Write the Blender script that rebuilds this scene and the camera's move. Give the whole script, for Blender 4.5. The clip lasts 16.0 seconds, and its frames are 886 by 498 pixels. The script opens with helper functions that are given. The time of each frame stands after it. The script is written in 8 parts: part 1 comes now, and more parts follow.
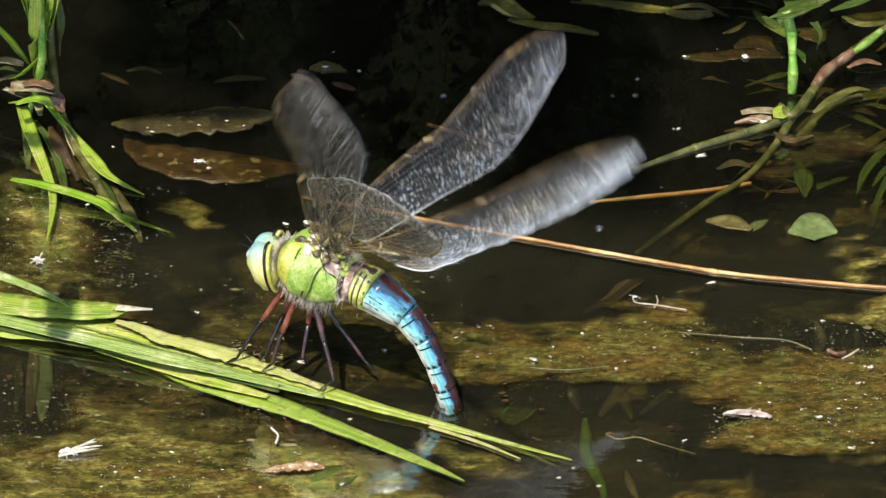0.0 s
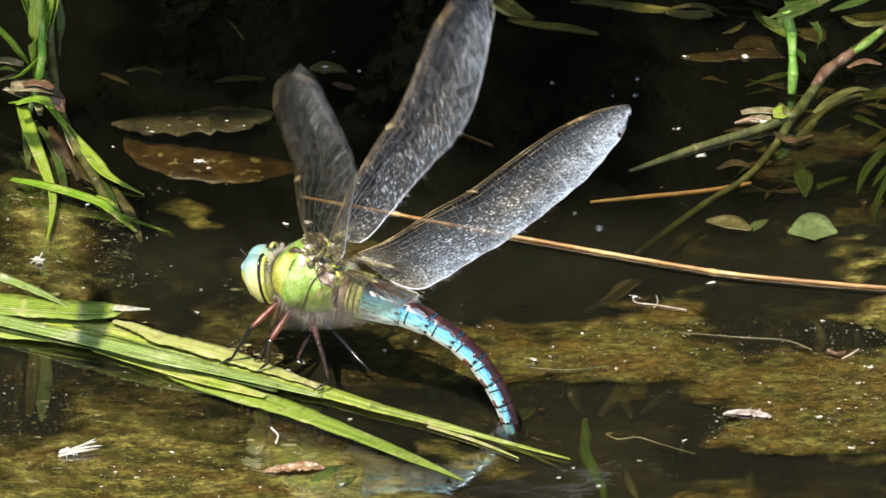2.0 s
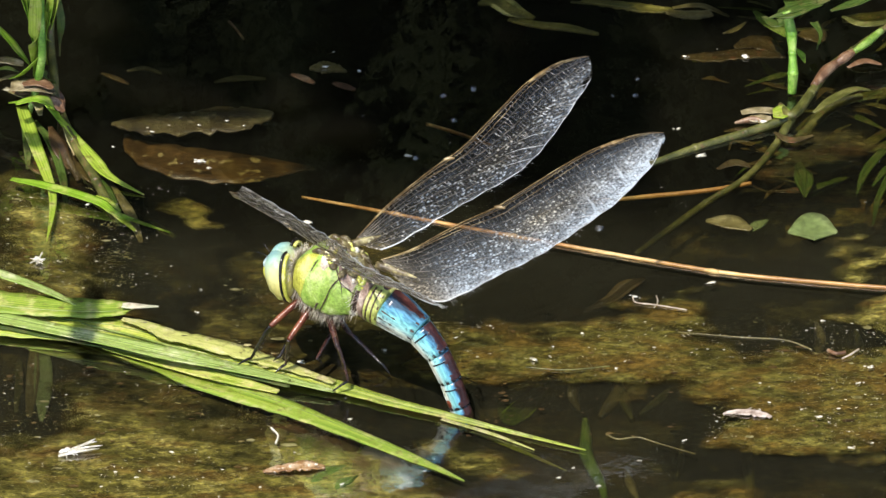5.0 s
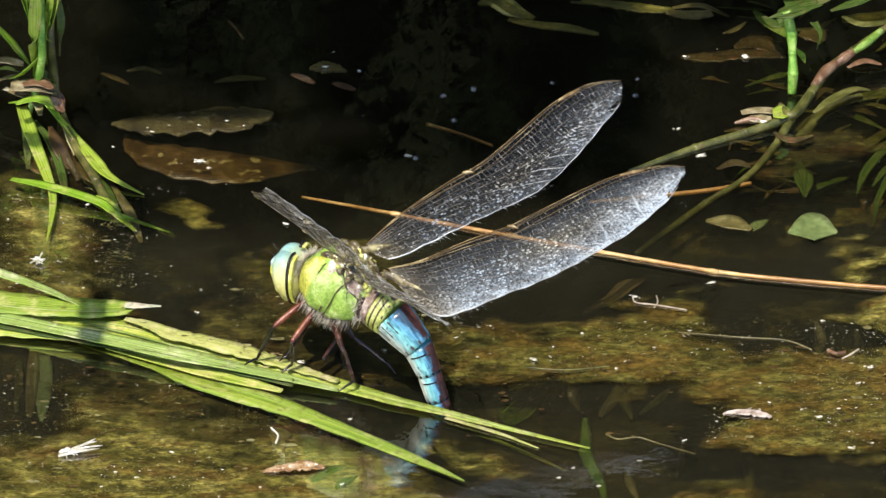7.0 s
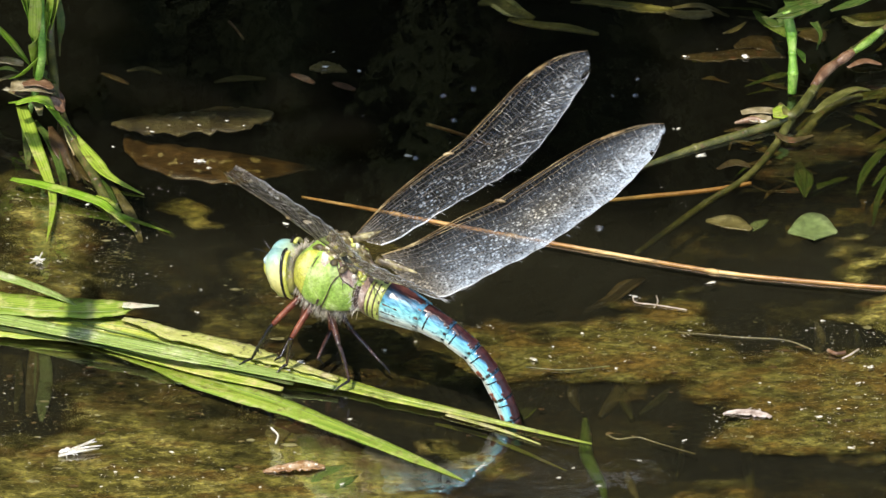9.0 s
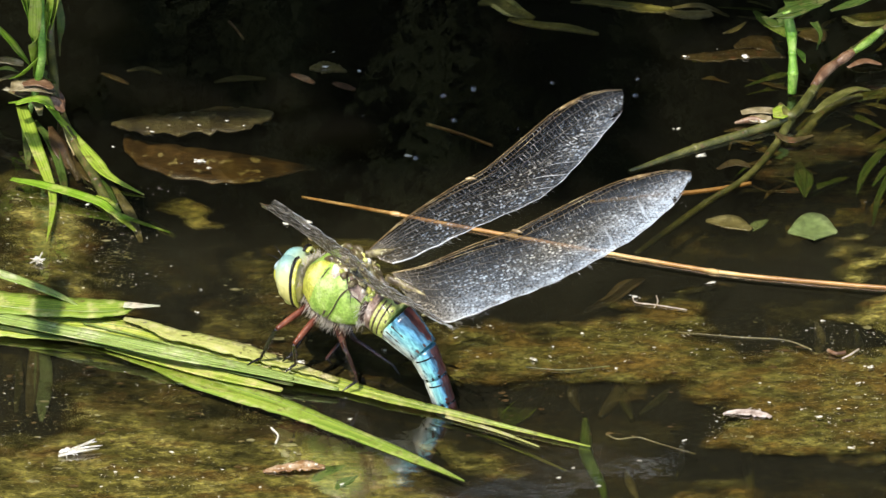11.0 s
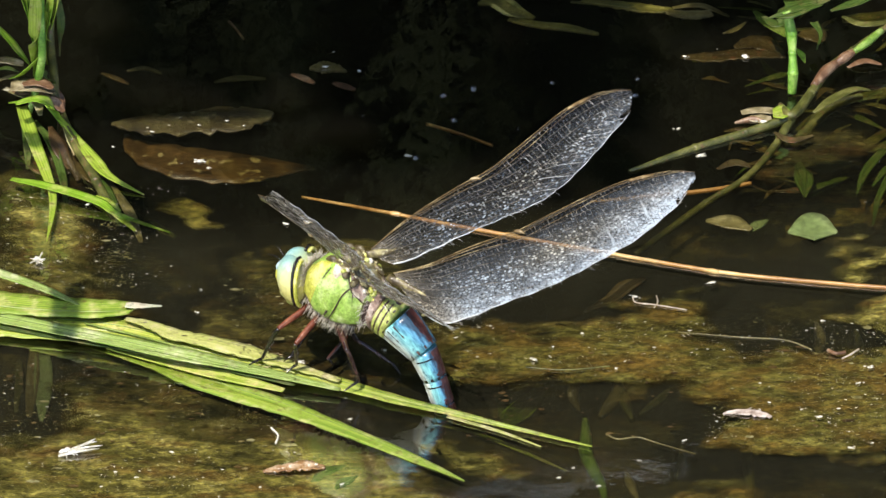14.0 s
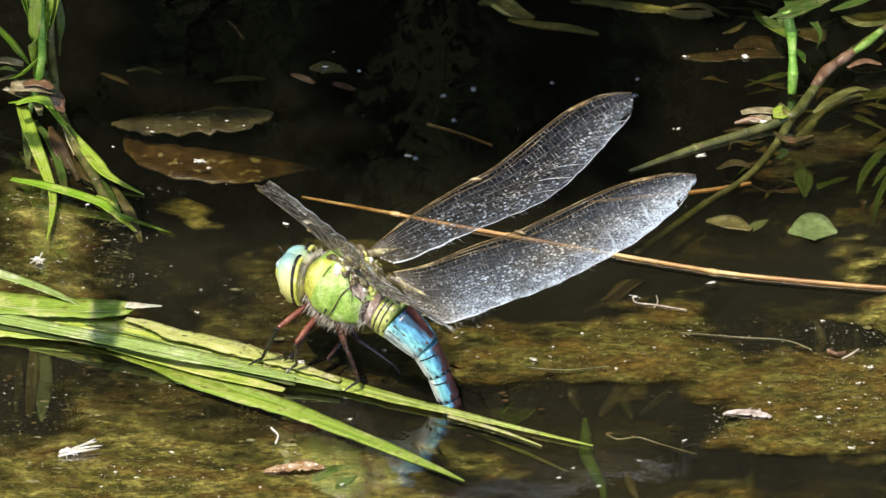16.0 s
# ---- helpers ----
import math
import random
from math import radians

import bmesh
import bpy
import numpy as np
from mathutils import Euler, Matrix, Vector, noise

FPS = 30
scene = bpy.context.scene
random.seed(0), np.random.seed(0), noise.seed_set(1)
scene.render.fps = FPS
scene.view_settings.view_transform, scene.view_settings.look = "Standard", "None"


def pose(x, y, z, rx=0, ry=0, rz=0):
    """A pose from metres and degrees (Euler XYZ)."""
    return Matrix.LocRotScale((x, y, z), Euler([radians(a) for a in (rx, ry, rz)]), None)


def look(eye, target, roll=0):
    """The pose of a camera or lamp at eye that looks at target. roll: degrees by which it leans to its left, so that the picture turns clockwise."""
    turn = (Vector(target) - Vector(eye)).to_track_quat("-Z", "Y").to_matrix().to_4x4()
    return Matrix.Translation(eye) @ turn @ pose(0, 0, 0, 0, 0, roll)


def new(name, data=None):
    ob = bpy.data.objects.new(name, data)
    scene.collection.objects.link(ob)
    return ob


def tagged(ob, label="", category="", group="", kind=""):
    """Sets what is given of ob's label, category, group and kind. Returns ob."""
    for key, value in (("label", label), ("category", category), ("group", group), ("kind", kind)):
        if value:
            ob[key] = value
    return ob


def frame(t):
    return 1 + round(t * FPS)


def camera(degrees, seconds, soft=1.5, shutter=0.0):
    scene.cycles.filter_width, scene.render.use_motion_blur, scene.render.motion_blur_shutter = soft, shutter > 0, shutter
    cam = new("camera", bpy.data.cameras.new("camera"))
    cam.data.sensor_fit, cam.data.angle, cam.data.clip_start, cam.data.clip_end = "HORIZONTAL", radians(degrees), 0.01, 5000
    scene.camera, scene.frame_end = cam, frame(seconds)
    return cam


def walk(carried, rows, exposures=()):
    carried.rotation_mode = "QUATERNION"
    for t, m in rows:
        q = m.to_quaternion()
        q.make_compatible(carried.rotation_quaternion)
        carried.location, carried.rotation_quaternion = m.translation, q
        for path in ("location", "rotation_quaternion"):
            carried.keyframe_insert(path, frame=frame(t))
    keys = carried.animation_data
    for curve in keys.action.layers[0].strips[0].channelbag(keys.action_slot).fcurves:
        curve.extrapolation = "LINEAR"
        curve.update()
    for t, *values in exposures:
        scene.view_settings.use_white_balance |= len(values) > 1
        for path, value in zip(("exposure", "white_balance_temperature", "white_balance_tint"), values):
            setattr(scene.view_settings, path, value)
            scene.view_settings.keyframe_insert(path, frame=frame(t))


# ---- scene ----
# A pond's edge: a large green and blue dragonfly lays eggs, standing on cut reed blades.
cam = camera(6.7302, 16.0, soft=1.5, shutter=0.5)
EYE = (0.0, -1.03923, 0.6)
walk(cam, [(0.0, look(EYE, (0, 0, 0))), (16.0, look(EYE, (0, 0, 0)))], exposures=[(0.0, 0.76), (16.0, 0.76)])

# ---- world and sun ----
SUN_ELEV, SUN_AZ = 61.0, -148.0          # degrees; azimuth from +y towards +x
sun_dir = Vector((math.sin(radians(SUN_AZ)) * math.cos(radians(SUN_ELEV)),
                  math.cos(radians(SUN_AZ)) * math.cos(radians(SUN_ELEV)), math.sin(radians(SUN_ELEV))))
sky_world = bpy.data.worlds.new("sky")
sky_world.use_nodes = True
scene.world = sky_world
wn = sky_world.node_tree.nodes
sky = wn.new("ShaderNodeTexSky")
sky.sky_type, sky.sun_disc = "NISHITA", False
sky.sun_elevation, sky.sun_rotation = radians(SUN_ELEV), radians(SUN_AZ)
wn["Background"].inputs[1].default_value = 0.15
sky_world.node_tree.links.new(sky.outputs[0], wn["Background"].inputs[0])
sun = new("sun", bpy.data.lights.new("sun", "SUN"))
sun.data.energy, sun.data.angle, sun.data.color = 4.05, radians(0.5), (1.0, 0.92, 0.84)
sun.matrix_world = look(sun_dir * 3, (0, 0, 0))


# ---- materials ----
def material(name):
    m = bpy.data.materials.new(name)
    m.use_nodes = True
    nt = m.node_tree
    return m, nt, nt.nodes["Principled BSDF"], nt.nodes["Material Output"]


def coords(nt, space="Object", stretch=(1, 1, 1)):
    tc, mp = nt.nodes.new("ShaderNodeTexCoord"), nt.nodes.new("ShaderNodeMapping")
    mp.inputs["Scale"].default_value = stretch
    nt.links.new(tc.outputs[space], mp.inputs["Vector"])
    return mp.outputs[0]


def noise_tex(nt, vec, scale, detail=4, rough=0.55):
    n = nt.nodes.new("ShaderNodeTexNoise")
    n.inputs["Scale"].default_value, n.inputs["Detail"].default_value, n.inputs["Roughness"].default_value = scale, detail, rough
    nt.links.new(vec, n.inputs["Vector"])
    return n.outputs[0]


def ramp(nt, fac, stops):
    r = nt.nodes.new("ShaderNodeValToRGB")
    el = r.color_ramp.elements
    while len(el) < len(stops):
        el.new(0.5)
    for e, (p, c) in zip(el, stops):
        e.position, e.color = p, (*c, 1) if len(c) == 3 else c
    nt.links.new(fac, r.inputs[0])
    return r.outputs[0]


def mix(nt, a, b, fac, blend="MIX"):
    m = nt.nodes.new("ShaderNodeMix")
    m.data_type, m.blend_type = "RGBA", blend
    for v, i in ((fac, 0), (a, 6), (b, 7)):
        if hasattr(v, "is_linked"):
            nt.links.new(v, m.inputs[i])
        else:
            m.inputs[i].default_value = v if i == 0 else (*v, 1)
    return m.outputs[2]


def bump(nt, bsdf, height, dist, strength=1.0):
    b = nt.nodes.new("ShaderNodeBump")
    b.inputs["Strength"].default_value, b.inputs["Distance"].default_value = strength, dist
    nt.links.new(height, b.inputs["Height"])
    nt.links.new(b.outputs[0], bsdf.inputs["Normal"])


def mottled(name, dark, mid, light, scale, rough=0.5, bump_d=0.0001, spots=None, stretch=(1, 1, 1), spec=0.5, through_light=0.0, space="Object"):
    """Two scales of variation: broad patches between three tones, and fine grain; spots are rare flecks of a last tone."""
    m, nt, b, out = material(name)
    v = coords(nt, space, stretch)
    big, fine = noise_tex(nt, v, scale, 3), noise_tex(nt, v, scale * 7, 5, 0.65)
    col = ramp(nt, big, [(0.3, dark), (0.5, mid), (0.7, light)])
    g = ramp(nt, fine, [(0.3, (0.45, 0.45, 0.45)), (0.7, (1.35, 1.35, 1.35))])
    col = mix(nt, col, g, 0.8, "MULTIPLY")
    if spots:
        s = ramp(nt, noise_tex(nt, v, scale * 3.1, 2), [(0.62, (0, 0, 0)), (0.7, (1, 1, 1))])
        col = mix(nt, col, spots, s)
    nt.links.new(col, b.inputs["Base Color"])
    b.inputs["Roughness"].default_value, b.inputs["Specular IOR Level"].default_value = rough, spec
    bump(nt, b, fine, bump_d)
    if through_light:
        t, ms = nt.nodes.new("ShaderNodeBsdfTranslucent"), nt.nodes.new("ShaderNodeMixShader")
        ms.inputs[0].default_value = through_light
        for a, z in ((col, t.inputs[0]), (b.outputs[0], ms.inputs[1]), (t.outputs[0], ms.inputs[2]), (ms.outputs[0], out.inputs[0])):
            nt.links.new(a, z)
    return m


def blade_material(name, dark, light, edge, veins=26, through_light=0.25, rough=0.48):
    """A grass blade: fine veins along it (u runs across, v along), pale margins, blotches."""
    m, nt, b, out = material(name)
    uv = coords(nt, "UV")
    sep = nt.nodes.new("ShaderNodeSeparateXYZ")
    nt.links.new(uv, sep.inputs[0])
    w = nt.nodes.new("ShaderNodeTexWave")
    w.inputs["Scale"].default_value, w.inputs["Distortion"].default_value, w.inputs["Detail"].default_value = veins * 0.16, 0.6, 2
    st = nt.nodes.new("ShaderNodeMapping")
    st.inputs["Scale"].default_value = (1, 0.05, 1)
    nt.links.new(uv, st.inputs[0]), nt.links.new(st.outputs[0], w.inputs[0])
    streak = noise_tex(nt, coords(nt, "UV", (16, 0.9, 1)), 1.0, 5, 0.62)
    blot = noise_tex(nt, coords(nt, "Object"), 260, 4, 0.7)
    col = mix(nt, dark, light, ramp(nt, streak, [(0.38, (0, 0, 0)), (0.58, (1, 1, 1))]))
    col = mix(nt, col, ramp(nt, w.outputs[1], [(0.2, (0.86, 0.87, 0.82)), (0.8, (1.06, 1.06, 1.05))]), 1.0, "MULTIPLY")
    col = mix(nt, col, edge, ramp(nt, blot, [(0.50, (0, 0, 0)), (0.66, (0.9, 0.9, 0.9))]))
    lines = noise_tex(nt, coords(nt, "UV", (34, 0.5, 1)), 1.0, 3, 0.6)
    col = mix(nt, col, (0.05, 0.085, 0.012), ramp(nt, lines, [(0.60, (0, 0, 0)), (0.72, (0.32, 0.32, 0.32))]))
    spots = noise_tex(nt, coords(nt, "Object"), 620, 5, 0.7)
    col = mix(nt, col, (0.13, 0.10, 0.03), ramp(nt, spots, [(0.55, (0, 0, 0)), (0.68, (0.75, 0.75, 0.75))]))
    nt.links.new(col, b.inputs["Base Color"])
    b.inputs["Roughness"].default_value, b.inputs["Specular IOR Level"].default_value = rough, 0.3
    bump(nt, b, w.outputs[1], 0.00006, 0.6)
    t, ms = nt.nodes.new("ShaderNodeBsdfTranslucent"), nt.nodes.new("ShaderNodeMixShader")
    ms.inputs[0].default_value = through_light
    for a, z in ((col, t.inputs[0]), (b.outputs[0], ms.inputs[1]), (t.outputs[0], ms.inputs[2]), (ms.outputs[0], out.inputs[0])):
        nt.links.new(a, z)
    return m


def clear_sheet(name, body, fac_body, rough, ior=1.33, tint=(1, 1, 1), wave=None, gloss_tint=(1, 1, 1), gain=1.0):
    """A clear skin: what lies behind shows through, Fresnel adds the gloss; body is the share of haze in it."""
    m, nt, b, out = material(name)
    tr, gl, fr = nt.nodes.new("ShaderNodeBsdfTransparent"), nt.nodes.new("ShaderNodeBsdfGlossy"), nt.nodes.new("ShaderNodeFresnel")
    m1, m2 = nt.nodes.new("ShaderNodeMixShader"), nt.nodes.new("ShaderNodeMixShader")
    tr.inputs[0].default_value = (*tint, 1)
    gl.inputs["Color"].default_value = (*gloss_tint, 1)
    gl.inputs["Roughness"].default_value, fr.inputs["IOR"].default_value = rough, ior or 1.1
    b.inputs["Base Color"].default_value = (*body, 1)
    b.inputs["Roughness"].default_value, b.inputs["Specular IOR Level"].default_value = 0.6, 0.0
    m1.inputs[0].default_value = fac_body
    for a, z in ((tr.outputs[0], m1.inputs[1]), (b.outputs[0], m1.inputs[2]), (m1.outputs[0], m2.inputs[1]), (gl.outputs[0], m2.inputs[2]),
                 (m2.outputs[0], out.inputs[0])):
        nt.links.new(a, z)
    if ior:
        strength = nt.nodes.new("ShaderNodeMath")
        strength.operation = "MULTIPLY"
        strength.inputs[1].default_value = gain
        nt.links.new(fr.outputs[0], strength.inputs[0])
        nt.links.new(strength.outputs[0], m2.inputs[0])
    else:
        m2.inputs[0].default_value = 0.02
    if wave:
        v = coords(nt)
        h = nt.nodes.new("ShaderNodeMath")
        h.operation = "MULTIPLY_ADD"
        h.inputs[1].default_value = wave[3]
        nt.links.new(noise_tex(nt, v, wave[1], 3), h.inputs[0])
        nt.links.new(noise_tex(nt, v, wave[0], 2), h.inputs[2])
        bp = nt.nodes.new("ShaderNodeBump")
        bp.inputs["Distance"].default_value, bp.inputs["Strength"].default_value = wave[2], 1.0
        nt.links.new(h.outputs[0], bp.inputs["Height"])
        for n in (gl, fr):
            nt.links.new(bp.outputs[0], n.inputs["Normal"])
    return m, nt, m1


WATER, _, _ = clear_sheet("pond water", (0.05, 0.048, 0.036), 0.03, 0.0, 1.33, (0.96, 0.96, 0.9), wave=(45, 260, 0.0006, 0.12), gain=3.2)
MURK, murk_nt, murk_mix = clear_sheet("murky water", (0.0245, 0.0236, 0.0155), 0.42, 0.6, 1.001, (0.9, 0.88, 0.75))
# murk thins with y, so the far water's shade is put into its density
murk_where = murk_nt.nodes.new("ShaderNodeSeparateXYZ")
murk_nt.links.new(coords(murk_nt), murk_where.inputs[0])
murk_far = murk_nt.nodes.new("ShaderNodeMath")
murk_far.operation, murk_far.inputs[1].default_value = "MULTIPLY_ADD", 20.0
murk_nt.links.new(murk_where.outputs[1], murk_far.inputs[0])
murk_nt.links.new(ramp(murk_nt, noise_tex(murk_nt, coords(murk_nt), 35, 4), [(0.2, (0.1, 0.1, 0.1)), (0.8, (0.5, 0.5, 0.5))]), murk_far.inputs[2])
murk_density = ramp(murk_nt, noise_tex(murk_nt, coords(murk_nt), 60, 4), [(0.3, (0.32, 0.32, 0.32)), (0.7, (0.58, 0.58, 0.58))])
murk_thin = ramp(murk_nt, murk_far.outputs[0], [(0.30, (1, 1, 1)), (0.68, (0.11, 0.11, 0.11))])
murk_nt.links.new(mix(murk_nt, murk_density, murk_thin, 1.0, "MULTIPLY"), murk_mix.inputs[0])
SILT = mottled("pond silt", (0.003, 0.003, 0.002), (0.006, 0.0055, 0.003), (0.012, 0.01, 0.005), 40, 0.9, 0.0004, spec=0.0)
BANK = mottled("bank soil", (0.02, 0.016, 0.01), (0.04, 0.032, 0.02), (0.05, 0.06, 0.02), 6, 0.9, 0.004)
# far darker than leaves: the bank's shade is put into this base colour
REED_FAR = mottled("shaded bank reeds", (0.009, 0.011, 0.005), (0.013, 0.016, 0.007), (0.018, 0.022, 0.010), 2.5, 0.8, 0.0003, spec=0.0)


def algae_material(name, dark, mid, light, spots, cover=0.5, rust=(0.1, 0.05, 0.012), rusty=0.5):
    """A filmy mat of algae and silt: patchy tones, pale flecks, thinning out towards its ragged rim."""
    m, nt, b, out = material(name)
    v = coords(nt, "Object", (1, 1.7, 1))
    big, med, fine = noise_tex(nt, v, 80, 6, 0.68), noise_tex(nt, v, 420, 6, 0.75), noise_tex(nt, v, 1700, 4, 0.65)
    col = ramp(nt, big, [(0.36, dark), (0.5, mid), (0.64, light)])
    col = mix(nt, col, ramp(nt, noise_tex(nt, v, 210, 5, 0.7), [(0.38, (0.66, 0.66, 0.65)), (0.62, (1.3, 1.3, 1.27))]), 0.9, "MULTIPLY")
    col = mix(nt, col, rust, ramp(nt, noise_tex(nt, v, 110, 5, 0.65), [(rusty, (0, 0, 0)), (rusty + 0.16, (0.9, 0.9, 0.9))]))
    col = mix(nt, col, ramp(nt, med, [(0.36, (0.45, 0.44, 0.4)), (0.5, (0.92, 0.9, 0.86)), (0.64, (1.65, 1.62, 1.5))]), 0.85, "MULTIPLY")
    col = mix(nt, col, ramp(nt, noise_tex(nt, v, 950, 5, 0.7), [(0.38, (0.45, 0.44, 0.4)), (0.62, (1.6, 1.6, 1.5))]), 0.8, "MULTIPLY")
    col = mix(nt, col, spots, ramp(nt, fine, [(0.62, (0, 0, 0)), (0.74, (0.6, 0.6, 0.6))]))
    nt.links.new(col, b.inputs["Base Color"])
    b.inputs["Roughness"].default_value, b.inputs["Specular IOR Level"].default_value = 0.45, 0.12
    bump(nt, b, med, 0.0004, 0.5)
    at = nt.nodes.new("ShaderNodeAttribute")
    at.attribute_name = "rim"
    add = nt.nodes.new("ShaderNodeMath")
    add.operation = "ADD"
    film = noise_tex(nt, v, 140, 6, 0.7)
    nt.links.new(at.outputs["Fac"], add.inputs[0]), nt.links.new(film, add.inputs[1])
    cov = ramp(nt, add.outputs[0], [(0.70 - 0.3 * cover, (0, 0, 0)), (1.12 - 0.3 * cover, (1, 1, 1))])
    tr, ms = nt.nodes.new("ShaderNodeBsdfTransparent"), nt.nodes.new("ShaderNodeMixShader")
    for a, z in ((cov, ms.inputs[0]), (tr.outputs[0], ms.inputs[1]), (b.outputs[0], ms.inputs[2]), (ms.outputs[0], out.inputs[0])):
        nt.links.new(a, z)
    return m


ALGAE_OLIVE = algae_material("olive algae", (0.038, 0.036, 0.010), (0.105, 0.096, 0.025), (0.26, 0.235, 0.078), (0.52, 0.49, 0.35), 0.6, (0.115, 0.072, 0.020))
ALGAE_BROWN = algae_material("brown algae", (0.048, 0.042, 0.012), (0.088, 0.081, 0.021), (0.135, 0.128, 0.038), (0.5, 0.46, 0.34), 0.85, (0.112, 0.074, 0.018), 0.43)
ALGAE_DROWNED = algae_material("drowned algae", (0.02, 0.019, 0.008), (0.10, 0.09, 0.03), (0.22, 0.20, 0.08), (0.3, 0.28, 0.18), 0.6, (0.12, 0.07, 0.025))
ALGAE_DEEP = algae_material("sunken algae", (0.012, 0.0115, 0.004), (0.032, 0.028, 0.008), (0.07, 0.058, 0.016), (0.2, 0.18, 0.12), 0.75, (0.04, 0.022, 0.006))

BLADE_LIME = blade_material("fresh reed blade", (0.17, 0.28, 0.03), (0.33, 0.43, 0.06), (0.52, 0.52, 0.18))
BLADE_PALE = blade_material("faded reed blade", (0.22, 0.32, 0.025), (0.50, 0.57, 0.10), (0.64, 0.57, 0.22))
BLADE_SILVER = blade_material("silvery reed blade", (0.18, 0.29, 0.045), (0.42, 0.53, 0.15), (0.60, 0.63, 0.34))
BLADE_YELLOW = blade_material("yellowed blade margin", (0.36, 0.40, 0.08), (0.58, 0.58, 0.20), (0.66, 0.58, 0.34))
BLADE_BLEACHED = blade_material("bleached blade tip", (0.50, 0.52, 0.34), (0.72, 0.73, 0.56), (0.70, 0.62, 0.46))
BLADE_TIP = blade_material("dry blade tip", (0.42, 0.38, 0.16), (0.62, 0.57, 0.30), (0.5, 0.34, 0.2))
GRASS = blade_material("grass", (0.16, 0.32, 0.014), (0.29, 0.47, 0.035), (0.42, 0.50, 0.10), 9, 0.35)
# the next two repeat the grass with sun, then shade, put into its colour
GRASS_PALE = blade_material("sunlit grass", (0.23, 0.36, 0.025), (0.39, 0.49, 0.06), (0.50, 0.50, 0.16), 9, 0.35)
GRASS_DIM = blade_material("shaded grass", (0.025, 0.055, 0.008), (0.075, 0.12, 0.018), (0.15, 0.15, 0.05), 12, 0.25)
STEM_GREEN = mottled("green stem", (0.08, 0.17, 0.02), (0.17, 0.28, 0.04), (0.32, 0.42, 0.12), 300, 0.35, 0.00006, through_light=0.1)
STEM_OLIVE = mottled("olive stem", (0.026, 0.030, 0.006), (0.068, 0.071, 0.013), (0.15, 0.145, 0.038), 330, 0.4, 0.0001, spots=(0.12, 0.07, 0.03))
STEM_BRIGHT = mottled("bright green stem", (0.07, 0.20, 0.015), (0.19, 0.38, 0.045), (0.44, 0.60, 0.16), 420, 0.35, 0.0001, through_light=0.15)
STEM_PINK = mottled("reddish stem", (0.07, 0.034, 0.015), (0.16, 0.085, 0.042), (0.32, 0.22, 0.13), 300, 0.4, 0.0001)
SHEATH = mottled("withered sheath", (0.09, 0.07, 0.03), (0.23, 0.19, 0.09), (0.46, 0.39, 0.25), 420, 0.5, 0.0002)
STEM_TAN = mottled("dry straw", (0.14, 0.055, 0.012), (0.35, 0.18, 0.045), (0.62, 0.43, 0.17), 160, 0.35, 0.00006, stretch=(0.3, 2, 2))
LEAF_BROWN = mottled("sodden leaf", (0.035, 0.020, 0.008), (0.085, 0.050, 0.018), (0.16, 0.11, 0.04), 120, 0.3, 0.0002, spots=(0.3, 0.25, 0.12))
LEAF_OLIVE = mottled("olive dead leaf", (0.06, 0.05, 0.015), (0.13, 0.11, 0.035), (0.24, 0.21, 0.09), 120, 0.3, 0.0002, spots=(0.5, 0.47, 0.35))
LEAF_SOGGY = mottled("soggy leaf", (0.024, 0.017, 0.005), (0.070, 0.054, 0.015), (0.16, 0.14, 0.045), 210, 0.3, 0.0005, spots=(0.20, 0.17, 0.08))
FAR_OLIVE = mottled("yellow-olive reed scrap", (0.06, 0.055, 0.008), (0.16, 0.145, 0.022), (0.32, 0.28, 0.07), 240, 0.4, 0.0003)
LEAF_DULL = mottled("waterlogged leaf", (0.018, 0.012, 0.004), (0.056, 0.039, 0.012), (0.10, 0.076, 0.024), 150, 0.3, 0.0004, spots=(0.12, 0.05, 0.02))
LEAF_GREEN = mottled("pale green leaf", (0.18, 0.25, 0.09), (0.27, 0.36, 0.14), (0.36, 0.43, 0.21), 130, 0.4, 0.0002, through_light=0.2)
ROOTLET = mottled("pale rootlets", (0.25, 0.19, 0.13), (0.4, 0.33, 0.24), (0.6, 0.53, 0.42), 600, 0.5, 0.00005)
FLECK = mottled("bleached flecks", (0.40, 0.37, 0.28), (0.60, 0.57, 0.46), (0.82, 0.79, 0.70), 900, 0.5, 0.00005)
PETAL = mottled("dry pinkish scrap", (0.20, 0.15, 0.11), (0.46, 0.38, 0.31), (0.72, 0.66, 0.58), 700, 0.5, 0.0001)
ORANGE = mottled("orange leaf scrap", (0.18, 0.08, 0.025), (0.34, 0.19, 0.07), (0.6, 0.48, 0.33), 450, 0.4, 0.0003, spots=(0.75, 0.7, 0.6))
SKIN_PALE = mottled("pale pinkish shell", (0.30, 0.22, 0.15), (0.50, 0.44, 0.34), (0.72, 0.68, 0.58), 500, 0.25, 0.00004)
BUBBLE, _, _ = clear_sheet("bubble film", (0.7, 0.7, 0.7), 0.08, 0.02, 1.5)

# dragonfly
RIB_DARK = mottled("dark blade crease", (0.10, 0.15, 0.02), (0.17, 0.24, 0.04), (0.3, 0.36, 0.1), 200, 0.4, 0.00005)
RIB_PALE = mottled("pale blade rib", (0.3, 0.38, 0.09), (0.46, 0.52, 0.16), (0.6, 0.62, 0.28), 200, 0.35, 0.00005)
SKIN_GREEN = mottled("green thorax shell", (0.20, 0.34, 0.05), (0.31, 0.45, 0.09), (0.50, 0.58, 0.24), 330, 0.24, 0.00009)
